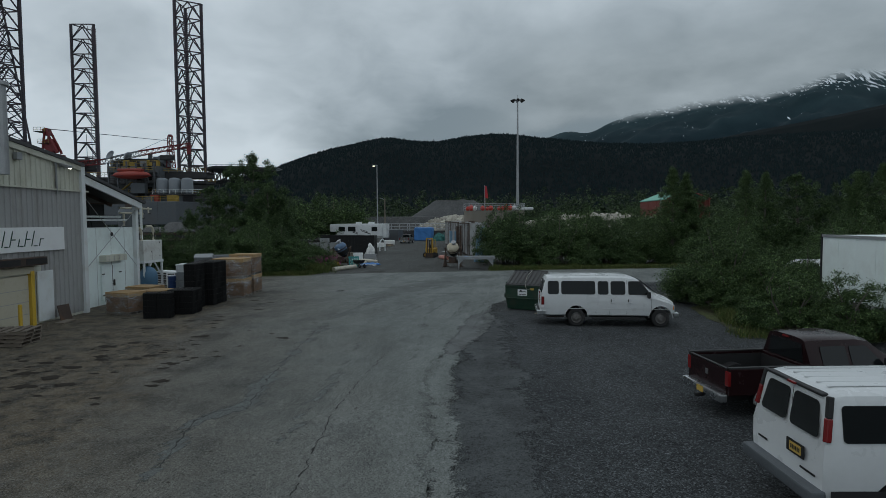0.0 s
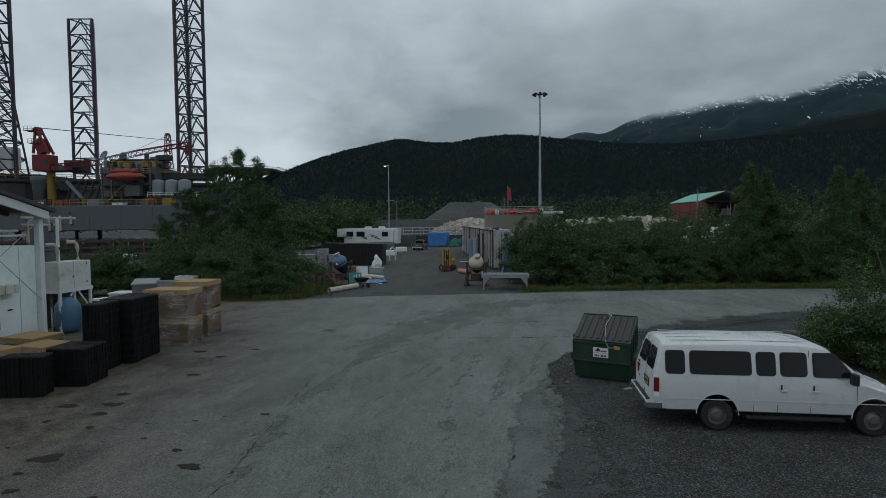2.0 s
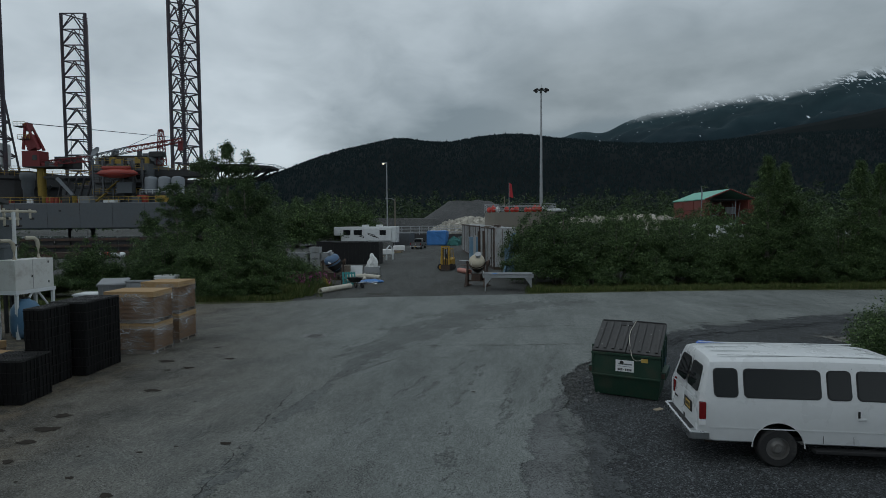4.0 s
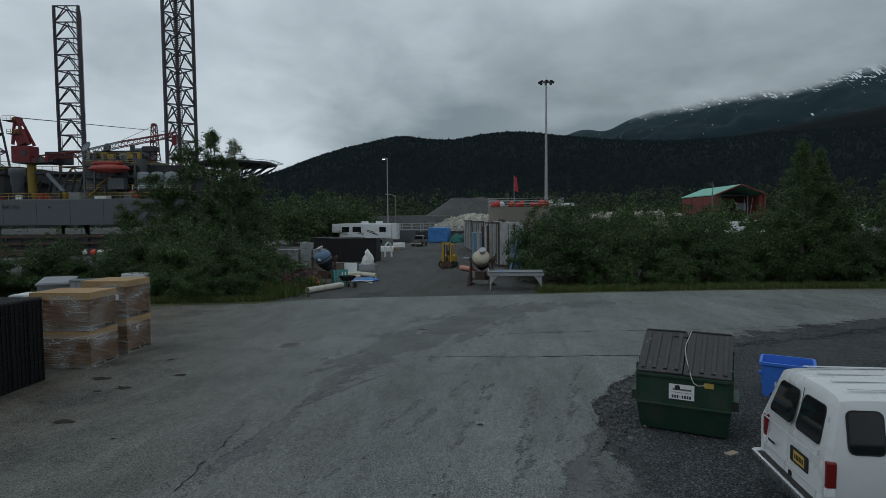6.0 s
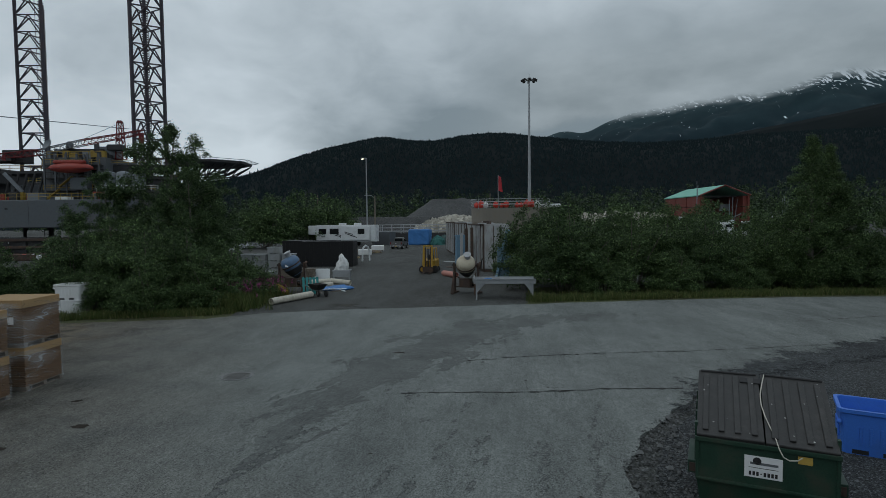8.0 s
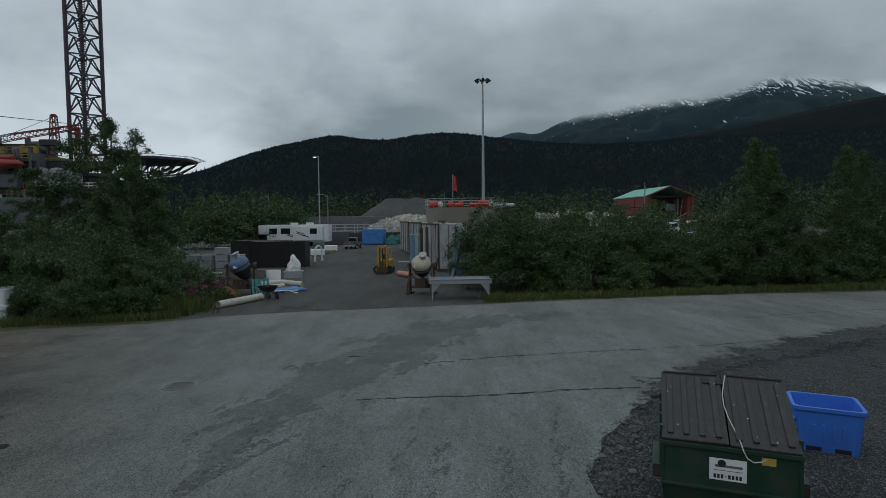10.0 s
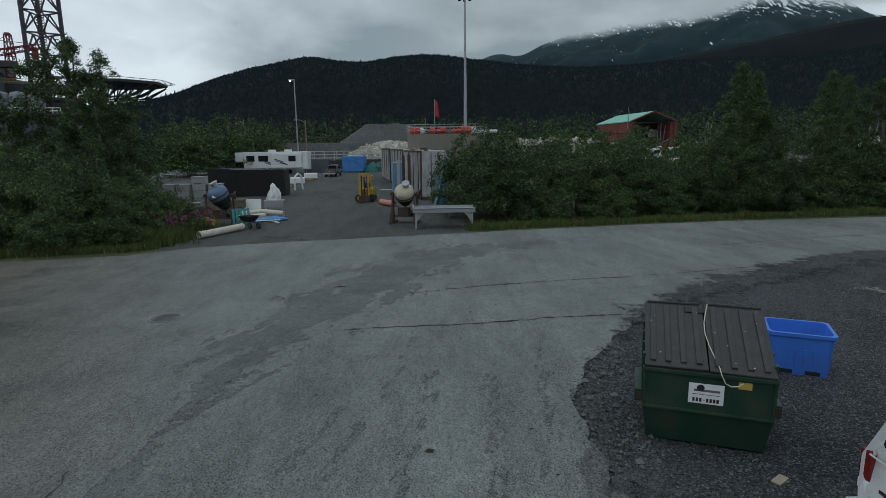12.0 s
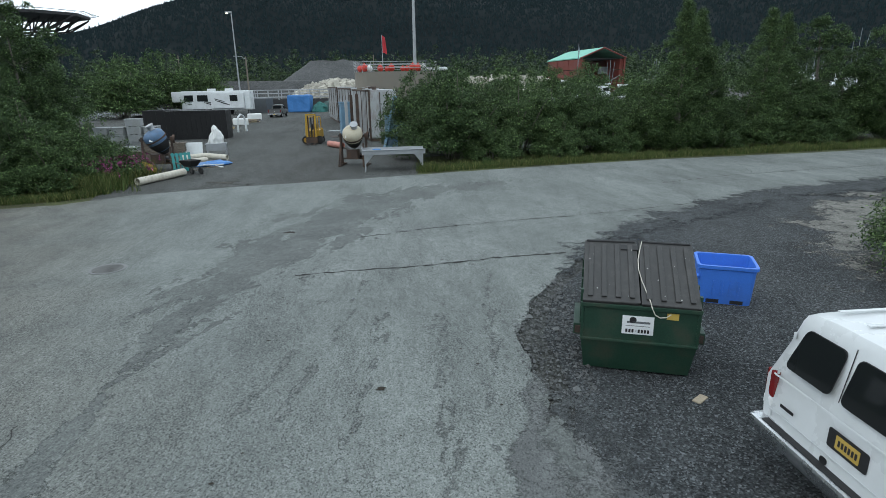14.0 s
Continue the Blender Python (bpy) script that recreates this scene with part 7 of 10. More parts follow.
def chest_on_stand():
    t = thing("chiller_chest", "white steel chiller chest on a painted stand", "chiller", (-22.3, 34.6, 0))
    chest = part("chest", B(0.95, 2.0, 1.32, -0.275, 0, 2.1, bevel=0.02), stained_chest, t, "white steel chest stained with rust at its edges")
    part("chest_seam", B(0.008, 0.02, 1.28, 0.203, -0.1, 2.12), grey_siding, chest)
    for y, z in ((-0.16, 2.62), (0.72, 2.3), (0.72, 3.2)):
        part("chest_latch", B(0.02, 0.05, 0.1, 0.206, y, z), dark_trim, chest)
    part("stand_frame", B(1.05, 2.1, 0.16, -0.275, 0, 1.94), white_steel, t)
    for x in (-0.72, 0.17):
        for y in (-0.95, 0.95):
            part("leg", B(0.11, 0.11, 1.95, x, y, 0), white_steel, t)
    for y, q in ((-0.95, 1), (0.95, -1)):
        part("brace", R((0.17, y, 0.95), (0.17, y + q * 0.8, 1.96), 0.05, seg=6), white_steel, t)
    # riser, headers and the bends that dip into the chest
    part("riser", R((-0.2, -0.55, 3.42), (-0.2, -0.55, 5.5), 0.075, seg=12), white_steel, t, "white lagged pipe")
    part("riser_collar", R((-0.2, -0.55, 4.0), (-0.2, -0.55, 4.12), 0.085, seg=12), dark_trim, t)
    for y, z in ((-0.95, 4.25), (0.3, 4.35)):
        bm = bmesh.new()
        tube(bm, [(-0.15, y + 0.3, 3.42), (-0.15, y + 0.3, z - 0.35), (-0.15, y + 0.24, z - 0.12), (-0.15, y + 0.1, z), (-0.3, y - 0.2, z)], 0.085, 10)
        part("pipe_bend", bm, lagging, t, "dirty cream lagged pipe bend")
    for z, y1 in ((5.52, 0.7), (5.2, -0.1)):
        part("pipe_header", R((-0.3, -2.5, z), (-0.3, y1, z), 0.06, seg=10), lagging, t)
        for y in (-0.9, -0.25, 0.4):
            if y < y1:
                part("pipe_stub", R((-0.3, y, z - 0.3), (-0.3, y, z + 0.12), 0.05, seg=8), lagging, t)
                part("valve", B(0.12, 0.14, 0.1, -0.3, y + 0.1, z - 0.36, bevel=0.02), dark_trim, t)
    part("pipe_drop", R((-0.3, -2.1, 4.4), (-0.3, -2.1, 5.2), 0.07, seg=10), lagging, t)
    v = part("vessel", lathe(bmesh.new(), [(0.05, 2.2), (0.5, 2.35), (0.6, 2.6), (0.6, 3.9), (0.66, 3.94), (0.66, 4.0), (0.6, 4.04), (0.6, 5.3), (0.5, 5.5), (0.05, 5.62)], 24, pose(-1.4, -0.1, 0)), mat("vessel_grey", (0.10, 0.115, 0.125), rough=0.55), t, "grey upright pressure vessel")
    for k in range(3):
        part("vessel_leg", B(0.12, 0.12, 2.5, -1.4 + 0.5 * math.cos(k * 2.09), -0.1 + 0.5 * math.sin(k * 2.09), 0), dark_trim, v)
    part("vessel_fitting", B(0.3, 0.3, 0.3, -1.3, -0.2, 5.6, bevel=0.05), rust, v)


chest_on_stand()


def blue_drum():
    t = thing("blue_tank", "faded blue plastic tank under the chest stand", "tank", (-22.2, 34.15, 0))
    part("shell", lathe(bmesh.new(), [(0.32, 0.0), (0.5, 0.1), (0.56, 0.35), (0.58, 0.9), (0.54, 1.3), (0.36, 1.58), (0.18, 1.66), (0.18, 1.72)], 26), mat("faded_blue_plastic", (0.07, 0.16, 0.26), rough=0.5, var=0.15, dirt=(0.15, 0.18, 0.2), dirt_amt=0.4), t, smooth=True)
    part("cap", R((0, 0, 1.7), (0, 0, 1.76), 0.17, seg=18), dark_trim, t)


blue_drum()
for i, (x, y, mt, lb) in enumerate(((-21.75, 36.1, mat("drum_blue", (0.02, 0.05, 0.15), rough=0.4), "dark blue steel drum"), (-22.2, 36.75, white_steel, "white plastic drum"))):
    bm = lathe(bmesh.new(), [(0.28, 0), (0.29, 0.02), (0.28, 0.04), (0.28, 0.29), (0.295, 0.3), (0.28, 0.31), (0.28, 0.58), (0.295, 0.59), (0.28, 0.6), (0.28, 0.86), (0.29, 0.88), (0.27, 0.88)], 22)
    solo("drum", bm, mt, lb + " standing beside the chest", "drum", (x, y, 0))


def white_crate_frame(x, y, rz):
    t = thing("ac_crate", "white louvred cooling unit standing by the grass", "cooler", (x, y, 0), rz)
    part("case", B(1.1, 0.8, 1.0, 0, 0, 0.05, bevel=0.02), white_steel, t)
    for k in (-0.26, 0.26):
        part("grille", B(0.44, 0.012, 0.8, k, -0.402, 0.14), dark_trim, t)
        for j in range(4):
            part("slat", B(0.44, 0.02, 0.03, k, -0.41, 0.24 + 0.18 * j), white_steel, t)


white_crate_frame(-22.3, 37.6, 10)
white_crate_frame(-23.6, 38.4, -20)


# ---- goods stacked outside ----
_basket = {}


def basket_mesh(w, d, h):
    key = (w, d, h)
    if key not in _basket:
        bm = bmesh.new()
        r = 0.04
        box(bm, w - 0.04, d - 0.04, h - 0.03, 0, 0, 0)
        box(bm, w - 0.014, d - 0.014, 0.03, 0, 0, h - 0.035)
        for k in range(5):
            x = -w / 2 + w * (k + 0.5) / 5
            for s in (-1, 1):
                box(bm, 0.05, 0.03, h, x, s * (d / 2 - 0.012), 0.0)
        for k in range(4):
            y = -d / 2 + d * (k + 0.5) / 4
            for s in (-1, 1):
                box(bm, 0.03, 0.05, h, s * (w / 2 - 0.012), y, 0.0)
        _basket[key] = mesh_of("basket", bm, black_crate)
        bm = bmesh.new()
        bmesh.ops.create_grid(bm, x_segments=6, y_segments=6, size=0.5, matrix=Matrix.Diagonal((w - 0.03, d - 0.03, 1, 1)))
        cells = bm.faces[:]
        bmesh.ops.inset_individual(bm, faces=cells, thickness=0.013)
        bmesh.ops.delete(bm, geom=cells, context="FACES_ONLY")
        e = bmesh.ops.extrude_face_region(bm, geom=bm.faces[:])
        bmesh.ops.translate(bm, vec=(0, 0, 0.03), verts=[q for q in e["geom"] if isinstance(q, bmesh.types.BMVert)])
        bmesh.ops.recalc_face_normals(bm, faces=bm.faces)
        _basket["grid"] = mesh_of("basket_grid", bm, mat("worn_black_plastic", (0.022, 0.022, 0.023), rough=0.55))
    return _basket[key]


def basket_stack(x, y, rz, cols, rows, levels, label, seed):
    rng = random.Random(seed)
    w, d, h = 0.62, 0.6, 0.29
    t = thing("crate_stack", label, "crates", (x, y, 0), rz, "black crate stacks")
    me = basket_mesh(w, d, h)
    for i in range(cols):
        for j in range(rows):
            for k in range(levels):
                ob = new("crate", me)
                ob.parent = t
                ob.matrix_basis = pose(i * (w + 0.012) + rng.uniform(-1, 1) * 0.006, j * (d + 0.012) + rng.uniform(-1, 1) * 0.006, 0.02 + k * (h + 0.004), 0, 0, rng.uniform(-0.7, 0.7))
            g = new("crate_grid", _basket["grid"])
            g.parent = t
            g.matrix_basis = pose(i * (w + 0.012), j * (d + 0.012), 0.03 + levels * (h + 0.004))
    return t


basket_stack(-15.8, 24.75, 14, 2, 1, 4, "low stack of black plastic fish crates", 1)
basket_stack(-15.3, 25.95, 8, 2, 2, 4, "low double stack of black plastic fish crates", 2)
basket_stack(-15.35, 27.55, 6, 1, 2, 8, "tall stack of black plastic fish crates", 3)
basket_stack(-15.75, 28.9, 5, 2, 3, 8, "tall stack of black plastic fish crates beside cartons", 4)


def pallet_mesh():
    bm = bmesh.new()
    for k in range(6):
        box(bm, 0.12, 1.02, 0.02, -0.52 + k * 0.208, 0, 0.12)
    for y in (-0.46, 0, 0.46):
        box(bm, 1.18, 0.08, 0.1, 0, y, 0.02)
    for k in (-0.52, 0, 0.52):
        box(bm, 0.12, 1.02, 0.02, k, 0, 0)
    return mesh_of("pallet", bm, wood)


PALLET = pallet_mesh()


def wrapped_load(x, y, rz, w, d, heights, label, seed, z=0.0, tape=False):
    """Flat cartons strapped in layers on a pallet inside torn stretch wrap; one level for each of heights."""
    rng = random.Random(seed)
    t = thing("carton_pallet", label, "cartons", (x, y, z), rz, "wrapped cartons")
    base = 0.0
    lay = 0.05
    sheet_me = mesh_of("carton_layer", B(w - 0.05, d - 0.05, lay - 0.008, bevel=0.006), cardboard)
    cols = max(2, round(w / 0.5))
    lw = (w - 0.01) / cols
    bm = B(lw - 0.006, d - 0.015, 0.22, bevel=0.008)
    box(bm, 0.05, d - 0.012, 0.004, 0, 0, 0.219)
    lid_me = mesh_of("carton_lid", bm, mat("new_cardboard", (0.33, 0.215, 0.105), rough=0.8, var=0.12, scale=2, obrand=0.25))
    for hgt in heights:
        p = new("pallet", PALLET)
        p.parent = t
        p.matrix_basis = pose(0, 0, base) @ Matrix.Diagonal((w / 1.2, d / 1.04, 1, 1))
        b = base + 0.145
        n = int((hgt - 0.145 - 0.22) / lay)
        for k in range(n):
            o = new("carton_layer", sheet_me)
            o.parent = t
            o.matrix_basis = pose(rng.uniform(-1, 1) * 0.014, rng.uniform(-1, 1) * 0.014, b + k * lay, 0, 0, rng.uniform(-0.8, 0.8))
        for c in range(cols):
            o = new("carton_lid", lid_me)
            o.parent = t
            o.matrix_basis = pose(-w / 2 + lw * (c + 0.5) + 0.005, 0, b + n * lay, 0, 0, rng.uniform(-0.4, 0.4))
        # the wrap: a crumpled sleeve with slack folds
        bm = bmesh.new()
        rings = []
        nz, k4 = 9, 44
        for j in range(nz):
            zz = b - 0.13 + (n * lay + 0.27) * j / (nz - 1)
            ring = []
            for i in range(k4):
                u = i / k4 * 4
                e, q = int(u), u % 1
                px, py = [(-w / 2 + w * q, -d / 2), (w / 2, -d / 2 + d * q), (w / 2 - w * q, d / 2), (-w / 2, d / 2 - d * q)][e]
                f = 1.012 + 0.02 * noise.noise(Vector((px * 2.5 + seed, py * 2.5, zz * 3)))
                ring.append(bm.verts.new((px * f, py * f, zz)))
            rings.append(ring)
        for a, c in zip(rings, rings[1:]):
            for i in range(k4):
                bm.faces.new((a[i], a[(i + 1) % k4], c[(i + 1) % k4], c[i]))
        o = part("stretch_wrap", bm, film, t, "torn clear stretch wrap")
        base = b + n * lay + 0.222
    if tape:
        part("paper_label", B(0.16, 0.006, 0.2, w * 0.3, -d / 2 - 0.035, base * 0.74), sign_white, t)
    return t


wrapped_load(-18.0, 26.0, -12, 1.45, 1.15, [1.12], "low pallet of flat cartons in torn stretch wrap", 5)
wrapped_load(-16.8, 26.9, -10, 1.3, 1.15, [1.16], "low pallet of cartons behind black crates", 6)
wrapped_load(-18.3, 28.0, -6, 1.5, 1.2, [1.2], "pallet of flat cartons against the cold store", 7)
wrapped_load(-15.5, 32.3, 4, 1.95, 1.35, [1.2, 1.26], "two wrapped pallets of brown cartons stacked", 8)
wrapped_load(-15.55, 34.3, 4, 1.6, 1.45, [1.26, 1.32], "two wrapped pallets of brown cartons by the road", 9, tape=True)


def grey_tote_pile():
    for i, (x, y, z, rz, tip) in enumerate(((-19.3, 35.8, 0, 5, 0), (-19.3, 35.8, 0.57, 12, 0), (-19.3, 35.8, 1.14, 3, 0), (-19.25, 35.85, 1.76, 24, 12), (-20.65, 36.1, 0, -8, 0), (-20.65, 36.1, 0.57, 4, 0), (-20.65, 36.1, 1.14, 6, 0), (-17.95, 36.0, 0, 2, 0), (-17.95, 36.0, 0.57, -4, 0), (-17.95, 36.0, 1.14, 8, 0), (-18.0, 36.0, 1.73, 16, -9))):
        bm = bmesh.new()
        box(bm, 1.1, 0.9, 0.55, 0, 0, 0.05, bevel=0.03)
        box(bm, 1.18, 0.98, 0.07, 0, 0, 0.5, bevel=0.015)
        for k in range(4):
            for s in (-1, 1):
                box(bm, 0.06, 0.04, 0.42, -0.4 + k * 0.27, s * 0.46, 0.06)
        ob = solo("grey_tote", bm, grey_crate if i % 7 != 6 else white_steel, "stacked grey plastic tote beside the cartons", "tote", group="grey totes")
        ob.matrix_basis = pose(x, y, z, tip, 0, rz)


grey_tote_pile()


def flat_pallets():
    t = thing("empty_pallet", "weathered flat wooden pallet in a low stack", "pallet", (-17.9, 18.9, 0.0), 12, "flat pallets")
    for k in range(6):
        part("deck_board", B(0.2, 1.35, 0.022, -0.8 + k * 0.32, 0, 0.118), wood, t)
    for y in (-0.6, 0, 0.6):
        part("bearer", B(1.8, 0.09, 0.1, 0, y, 0.018), wood, t)
    for k in (-0.8, 0, 0.8):
        part("bottom_board", B(0.2, 1.35, 0.018, k, 0, 0.0), wood, t)
    for i in range(1, 4):
        copy_thing(t, pose(-17.9 + 0.03 * i, 18.9, i * 0.141, 0, 0, 12 + i * 2.5))


flat_pallets()
solo("leaning_sheet", B(0.03, 0.7, 0.75, ry=-14), rust, "rusty sheet leaning against the plant wall", "sheet", (-19.62, 23.9, 0.0), 0)
solo("scrap_plank", B(0.4, 1.1, 0.06, bevel=0.01), wood, "grey plank lying by the plant wall", "plank", (-19.2, 23.4, 0.0), 15)
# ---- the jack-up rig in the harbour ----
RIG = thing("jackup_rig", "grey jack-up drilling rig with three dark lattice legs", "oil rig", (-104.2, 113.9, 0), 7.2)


def lattice_leg(x, y, rz, top=63.0):
    leg = new("leg")
    leg.parent = RIG
    leg.matrix_basis = pose(x, y, 0, 0, 0, rz)
    r = 3.75
    ch = [Vector((r * math.cos(a), r * math.sin(a), 0)) for a in (math.pi / 2 + 2 * math.pi * k / 3 for k in range(3))]
    up = Vector((0, 0, 1))
    for c in ch:
        bm = rod(bmesh.new(), c - up * 4, c + up * top, 0.42, seg=10)
        out = c.normalized()
        side = out.cross(up)
        n = int((top - 0.4) / 0.55)
        for k in range(n):
            z = k * 0.55
            for s in (-1, 1):
                box(bm, 0.26, 0.2, 0.26, *(c + side * s * 0.52).xy, z, rz=math.degrees(math.atan2(side.y, side.x)))
        part("chord", bm, rig_steel, leg, "toothed chord of the leg")
    bay = 4.3
    n = int(top / bay)
    for i in range(3):
        a, b = ch[i], ch[(i + 1) % 3]
        bm = bmesh.new()
        mid = (a + b) / 2
        rod(bm, a, b, 0.17, seg=6)
        rod(bm, mid, a - up * bay, 0.17, seg=6)
        rod(bm, mid, b - up * bay, 0.17, seg=6)
        me = mesh_of("k_brace", bm, rig_steel)
        for k in range(n):
            o = new("k_brace", me)
            o.parent = leg
            o.location = (0, 0, top - k * bay)
    part("ladder", R((0.5, 0, 0), (0.5, 0, top), 0.06, seg=5), rig_steel, leg)


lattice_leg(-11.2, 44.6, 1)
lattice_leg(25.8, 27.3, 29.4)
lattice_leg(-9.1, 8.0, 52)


def rail(points, h=1.1, material=None, name="railing", step=2.0):
    """A walkway railing: posts, a top rail and a mid rail."""
    bm = bmesh.new()
    for a, b in zip(points, points[1:]):
        a, b = Vector(a), Vector(b)
        for z in (h, h * 0.5):
            rod(bm, a + Vector((0, 0, z)), b + Vector((0, 0, z)), 0.05, seg=5)
        n = max(1, int((b - a).length / step))
        for k in range(n + 1):
            p = a.lerp(b, k / n)
            rod(bm, p, p + Vector((0, 0, h)), 0.05, seg=5)
    return part(name, bm, material or rig_yellow, RIG)


def lattice(bm, p, q, w0, w1, n, r=0.1, up=Vector((0, 0, 1))):
    """A four-chord lattice boom from p to q."""
    p, q = Vector(p), Vector(q)
    d = (q - p).normalized()
    s = d.cross(up).normalized()
    v = s.cross(d)
    prev = None
    for k in range(n + 1):
        c = p.lerp(q, k / n)
        w = (w0 + (w1 - w0) * k / n) / 2
        cur = [c + s * w * i + v * w * j for i, j in ((-1, -1), (1, -1), (1, 1), (-1, 1))]
        for i in range(4):
            rod(bm, cur[i], cur[(i + 1) % 4], r * 0.6, seg=4)
            if prev:
                rod(bm, prev[i], cur[i], r, seg=5)
                rod(bm, prev[i], cur[(i + 1) % 4], r * 0.6, seg=4)
        prev = cur
    return bm


def rig_hull():
    hull = prism(bmesh.new(), [(-60, 0), (33.5, 0), (37, 6), (37, 34), (22, 52), (-60, 58)], 4.2, 9.4)
    bmesh.ops.bevel(hull, geom=hull.edges[:], offset=0.12, segments=1, affect="EDGES")
    bmesh.ops.recalc_face_normals(hull, faces=hull.faces)
    h = part("hull", hull, hull_grey, RIG, "grey steel hull side")
    for k in range(10):
        part("hull_seam", B(0.05, 0.03, 5.0, -30 + k * 6.6, -0.012, 4.3), rig_dark, h)
    font = bpy.data.curves.new("hull_text", "FONT")
    font.body, font.size, font.extrude = "RIG 151", 1.05, 0.02
    tob = new("hull_text_source", font)
    bpy.context.view_layer.update()
    me = bpy.data.meshes.new_from_object(tob.evaluated_get(bpy.context.evaluated_depsgraph_get()))
    me.materials.append(ink)
    bpy.data.objects.remove(tob)
    ob = new("lettering", me)
    ob.parent = h
    ob.matrix_basis = pose(2.9, -0.05, 7.5, 90, 0, 0)
    tagged(ob, "dark painted rig number")
    for k in range(7):
        part("name_bar", B(0.5, 0.03, 0.75, -2.6 + k * 0.74, -0.03, 7.5), ink, h)
    part("draught_mark", B(0.5, 0.03, 0.35, 12.2, -0.03, 7.6), ink, h)
    rail([(-20, 0.3, 9.4), (34, 0.3, 9.4)], 1.15)
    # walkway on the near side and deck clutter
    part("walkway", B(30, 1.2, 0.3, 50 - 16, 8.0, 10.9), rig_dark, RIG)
    rail([(20, 7.4, 11.2), (36, 7.4, 11.2)])
    rng = random.Random(4)
    for k in range(26):
        x = rng.uniform(-16, 34)
        part("deck_locker", B(rng.uniform(0.8, 2.6), rng.uniform(0.8, 2), rng.uniform(0.6, 1.7), x, rng.uniform(1.5, 5), 9.4, bevel=0.04), rng.choice((rig_dark, hull_grey, rig_orange, rig_yellow, tank_grey, white_steel, rig_dark)), RIG)
    for k in range(3):
        part("fuel_drum", R((9.0 + k * 0.9, 1.2, 9.4), (9.0 + k * 0.9, 1.2, 10.6), 0.36, seg=12), rig_orange, RIG)


rig_hull()


def rig_house():
    """Accommodation block, lifeboat, tanks and mast gear."""
    before = set(RIG.children)
    part("deckhouse", B(12, 12, 8.6, 23.0, 13, 9.4, bevel=0.1), hull_grey, RIG, "grey accommodation block")
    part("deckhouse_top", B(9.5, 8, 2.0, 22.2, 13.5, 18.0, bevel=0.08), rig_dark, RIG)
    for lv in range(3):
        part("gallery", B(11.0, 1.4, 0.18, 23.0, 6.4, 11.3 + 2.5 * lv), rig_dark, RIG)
        rail([(17.5, 5.8, 11.5 + 2.5 * lv), (28.5, 5.8, 11.5 + 2.5 * lv)], 1.0, rig_yellow if lv != 1 else rig_dark, step=1.4)
        for k in range(4):
            part("window", B(0.9, 0.06, 0.8, 19.2 + k * 2.5, 6.96, 12.2 + 2.5 * lv), glass, RIG)
    for k in range(6):
        part("post", B(0.3, 0.3, 9.2, 17.8 + k * 2.1, 5.8, 9.4), hull_grey, RIG)
    part("store_box", B(3.2, 1.6, 2.3, 25.2, 5.0, 11.5, bevel=0.05), hull_grey, RIG)
    rail([(17.5, 9.6, 18.1), (17.5, 7.2, 18.1), (27.6, 7.2, 18.1)], 1.1)
    boat = part("lifeboat", bmesh.ops.create_uvsphere(bm := bmesh.new(), u_segments=24, v_segments=14, radius=1, matrix=pose(24.4, 3.4, 15.6) @ Matrix.Diagonal((4.2, 1.35, 1.0, 1))) and bm, rig_orange, RIG, "orange enclosed lifeboat", True)
    part("canopy", B(5.6, 1.5, 0.7, 24.2, 3.4, 16.35, bevel=0.3), rig_orange, boat)
    part("rub_strake", B(8.0, 2.5, 0.12, 24.4, 3.4, 15.35, bevel=0.03), rig_red, boat)
    for x in (21.6, 27.0):
        part("davit", R((x, 5.8, 14.0), (x, 3.4, 18.2), 0.16), hull_grey, RIG)
    for k in range(3):
        c = part("storage_tank", lathe(bmesh.new(), [(0.6, 11.2), (1.28, 11.4), (1.32, 11.7), (1.32, 14.5), (1.05, 14.9), (0.3, 15.1), (0.05, 15.12)], 22, pose(30.2 + k * 2.85, 5.6, 0)), tank_grey, RIG, "pale grey upright tank", True)
    part("pipe_rack", B(12, 5, 1.2, 33, 12, 15.4), rig_dark, RIG)
    for k in range(9):
        part("drill_pipe", R((27.5, 9.8 + k * 0.5, 16.8), (39.5, 9.8 + k * 0.5, 16.6), 0.16), rng_pick(k), RIG)
    rail([(28, 8.8, 16.6), (39, 8.8, 16.6)], 1.0)
    d = part("dish_stand", R((17.3, 8.4, 18.0), (17.3, 8.4, 20.2), 0.14), hull_grey, RIG)
    part("dish", lathe(bmesh.new(), [(0.05, 0), (0.5, 0.08), (0.85, 0.24), (1.08, 0.45), (1.12, 0.42), (0.85, 0.18), (0.05, -0.06)], 22, pose(17.3, 8.2, 20.6, 62, 0, -25)), tank_grey, d, "white satellite dish")
    d = part("dome_stand", R((20.6, 9.5, 20.0), (20.6, 9.5, 20.4), 0.3), hull_grey, RIG)
    part("dome", sphere(bmesh.new(), 0.7, (20.6, 9.5, 20.8), (1, 1, 1.1), 3), tank_grey, d)
    for x, y, h in ((24.5, 12, 3.2), (26.4, 13, 2.4), (18.8, 12, 2.6)):
        part("vent", R((x, y, 19.6), (x, y, 19.8 + h * 0.5), 0.5, seg=12), hull_grey, RIG)
    part("container", B(3.4, 2.2, 2.4, 27.6, 11.6, 18.2, bevel=0.05), tank_grey, RIG)
    part("tank_platform", B(12.2, 3.4, 0.25, 34.4, 5.6, 10.95), rig_dark, RIG)
    rail([(28.6, 4.0, 11.2), (40.4, 4.0, 11.2)], 1.0, white_steel, step=1.2)
    rng = random.Random(14)
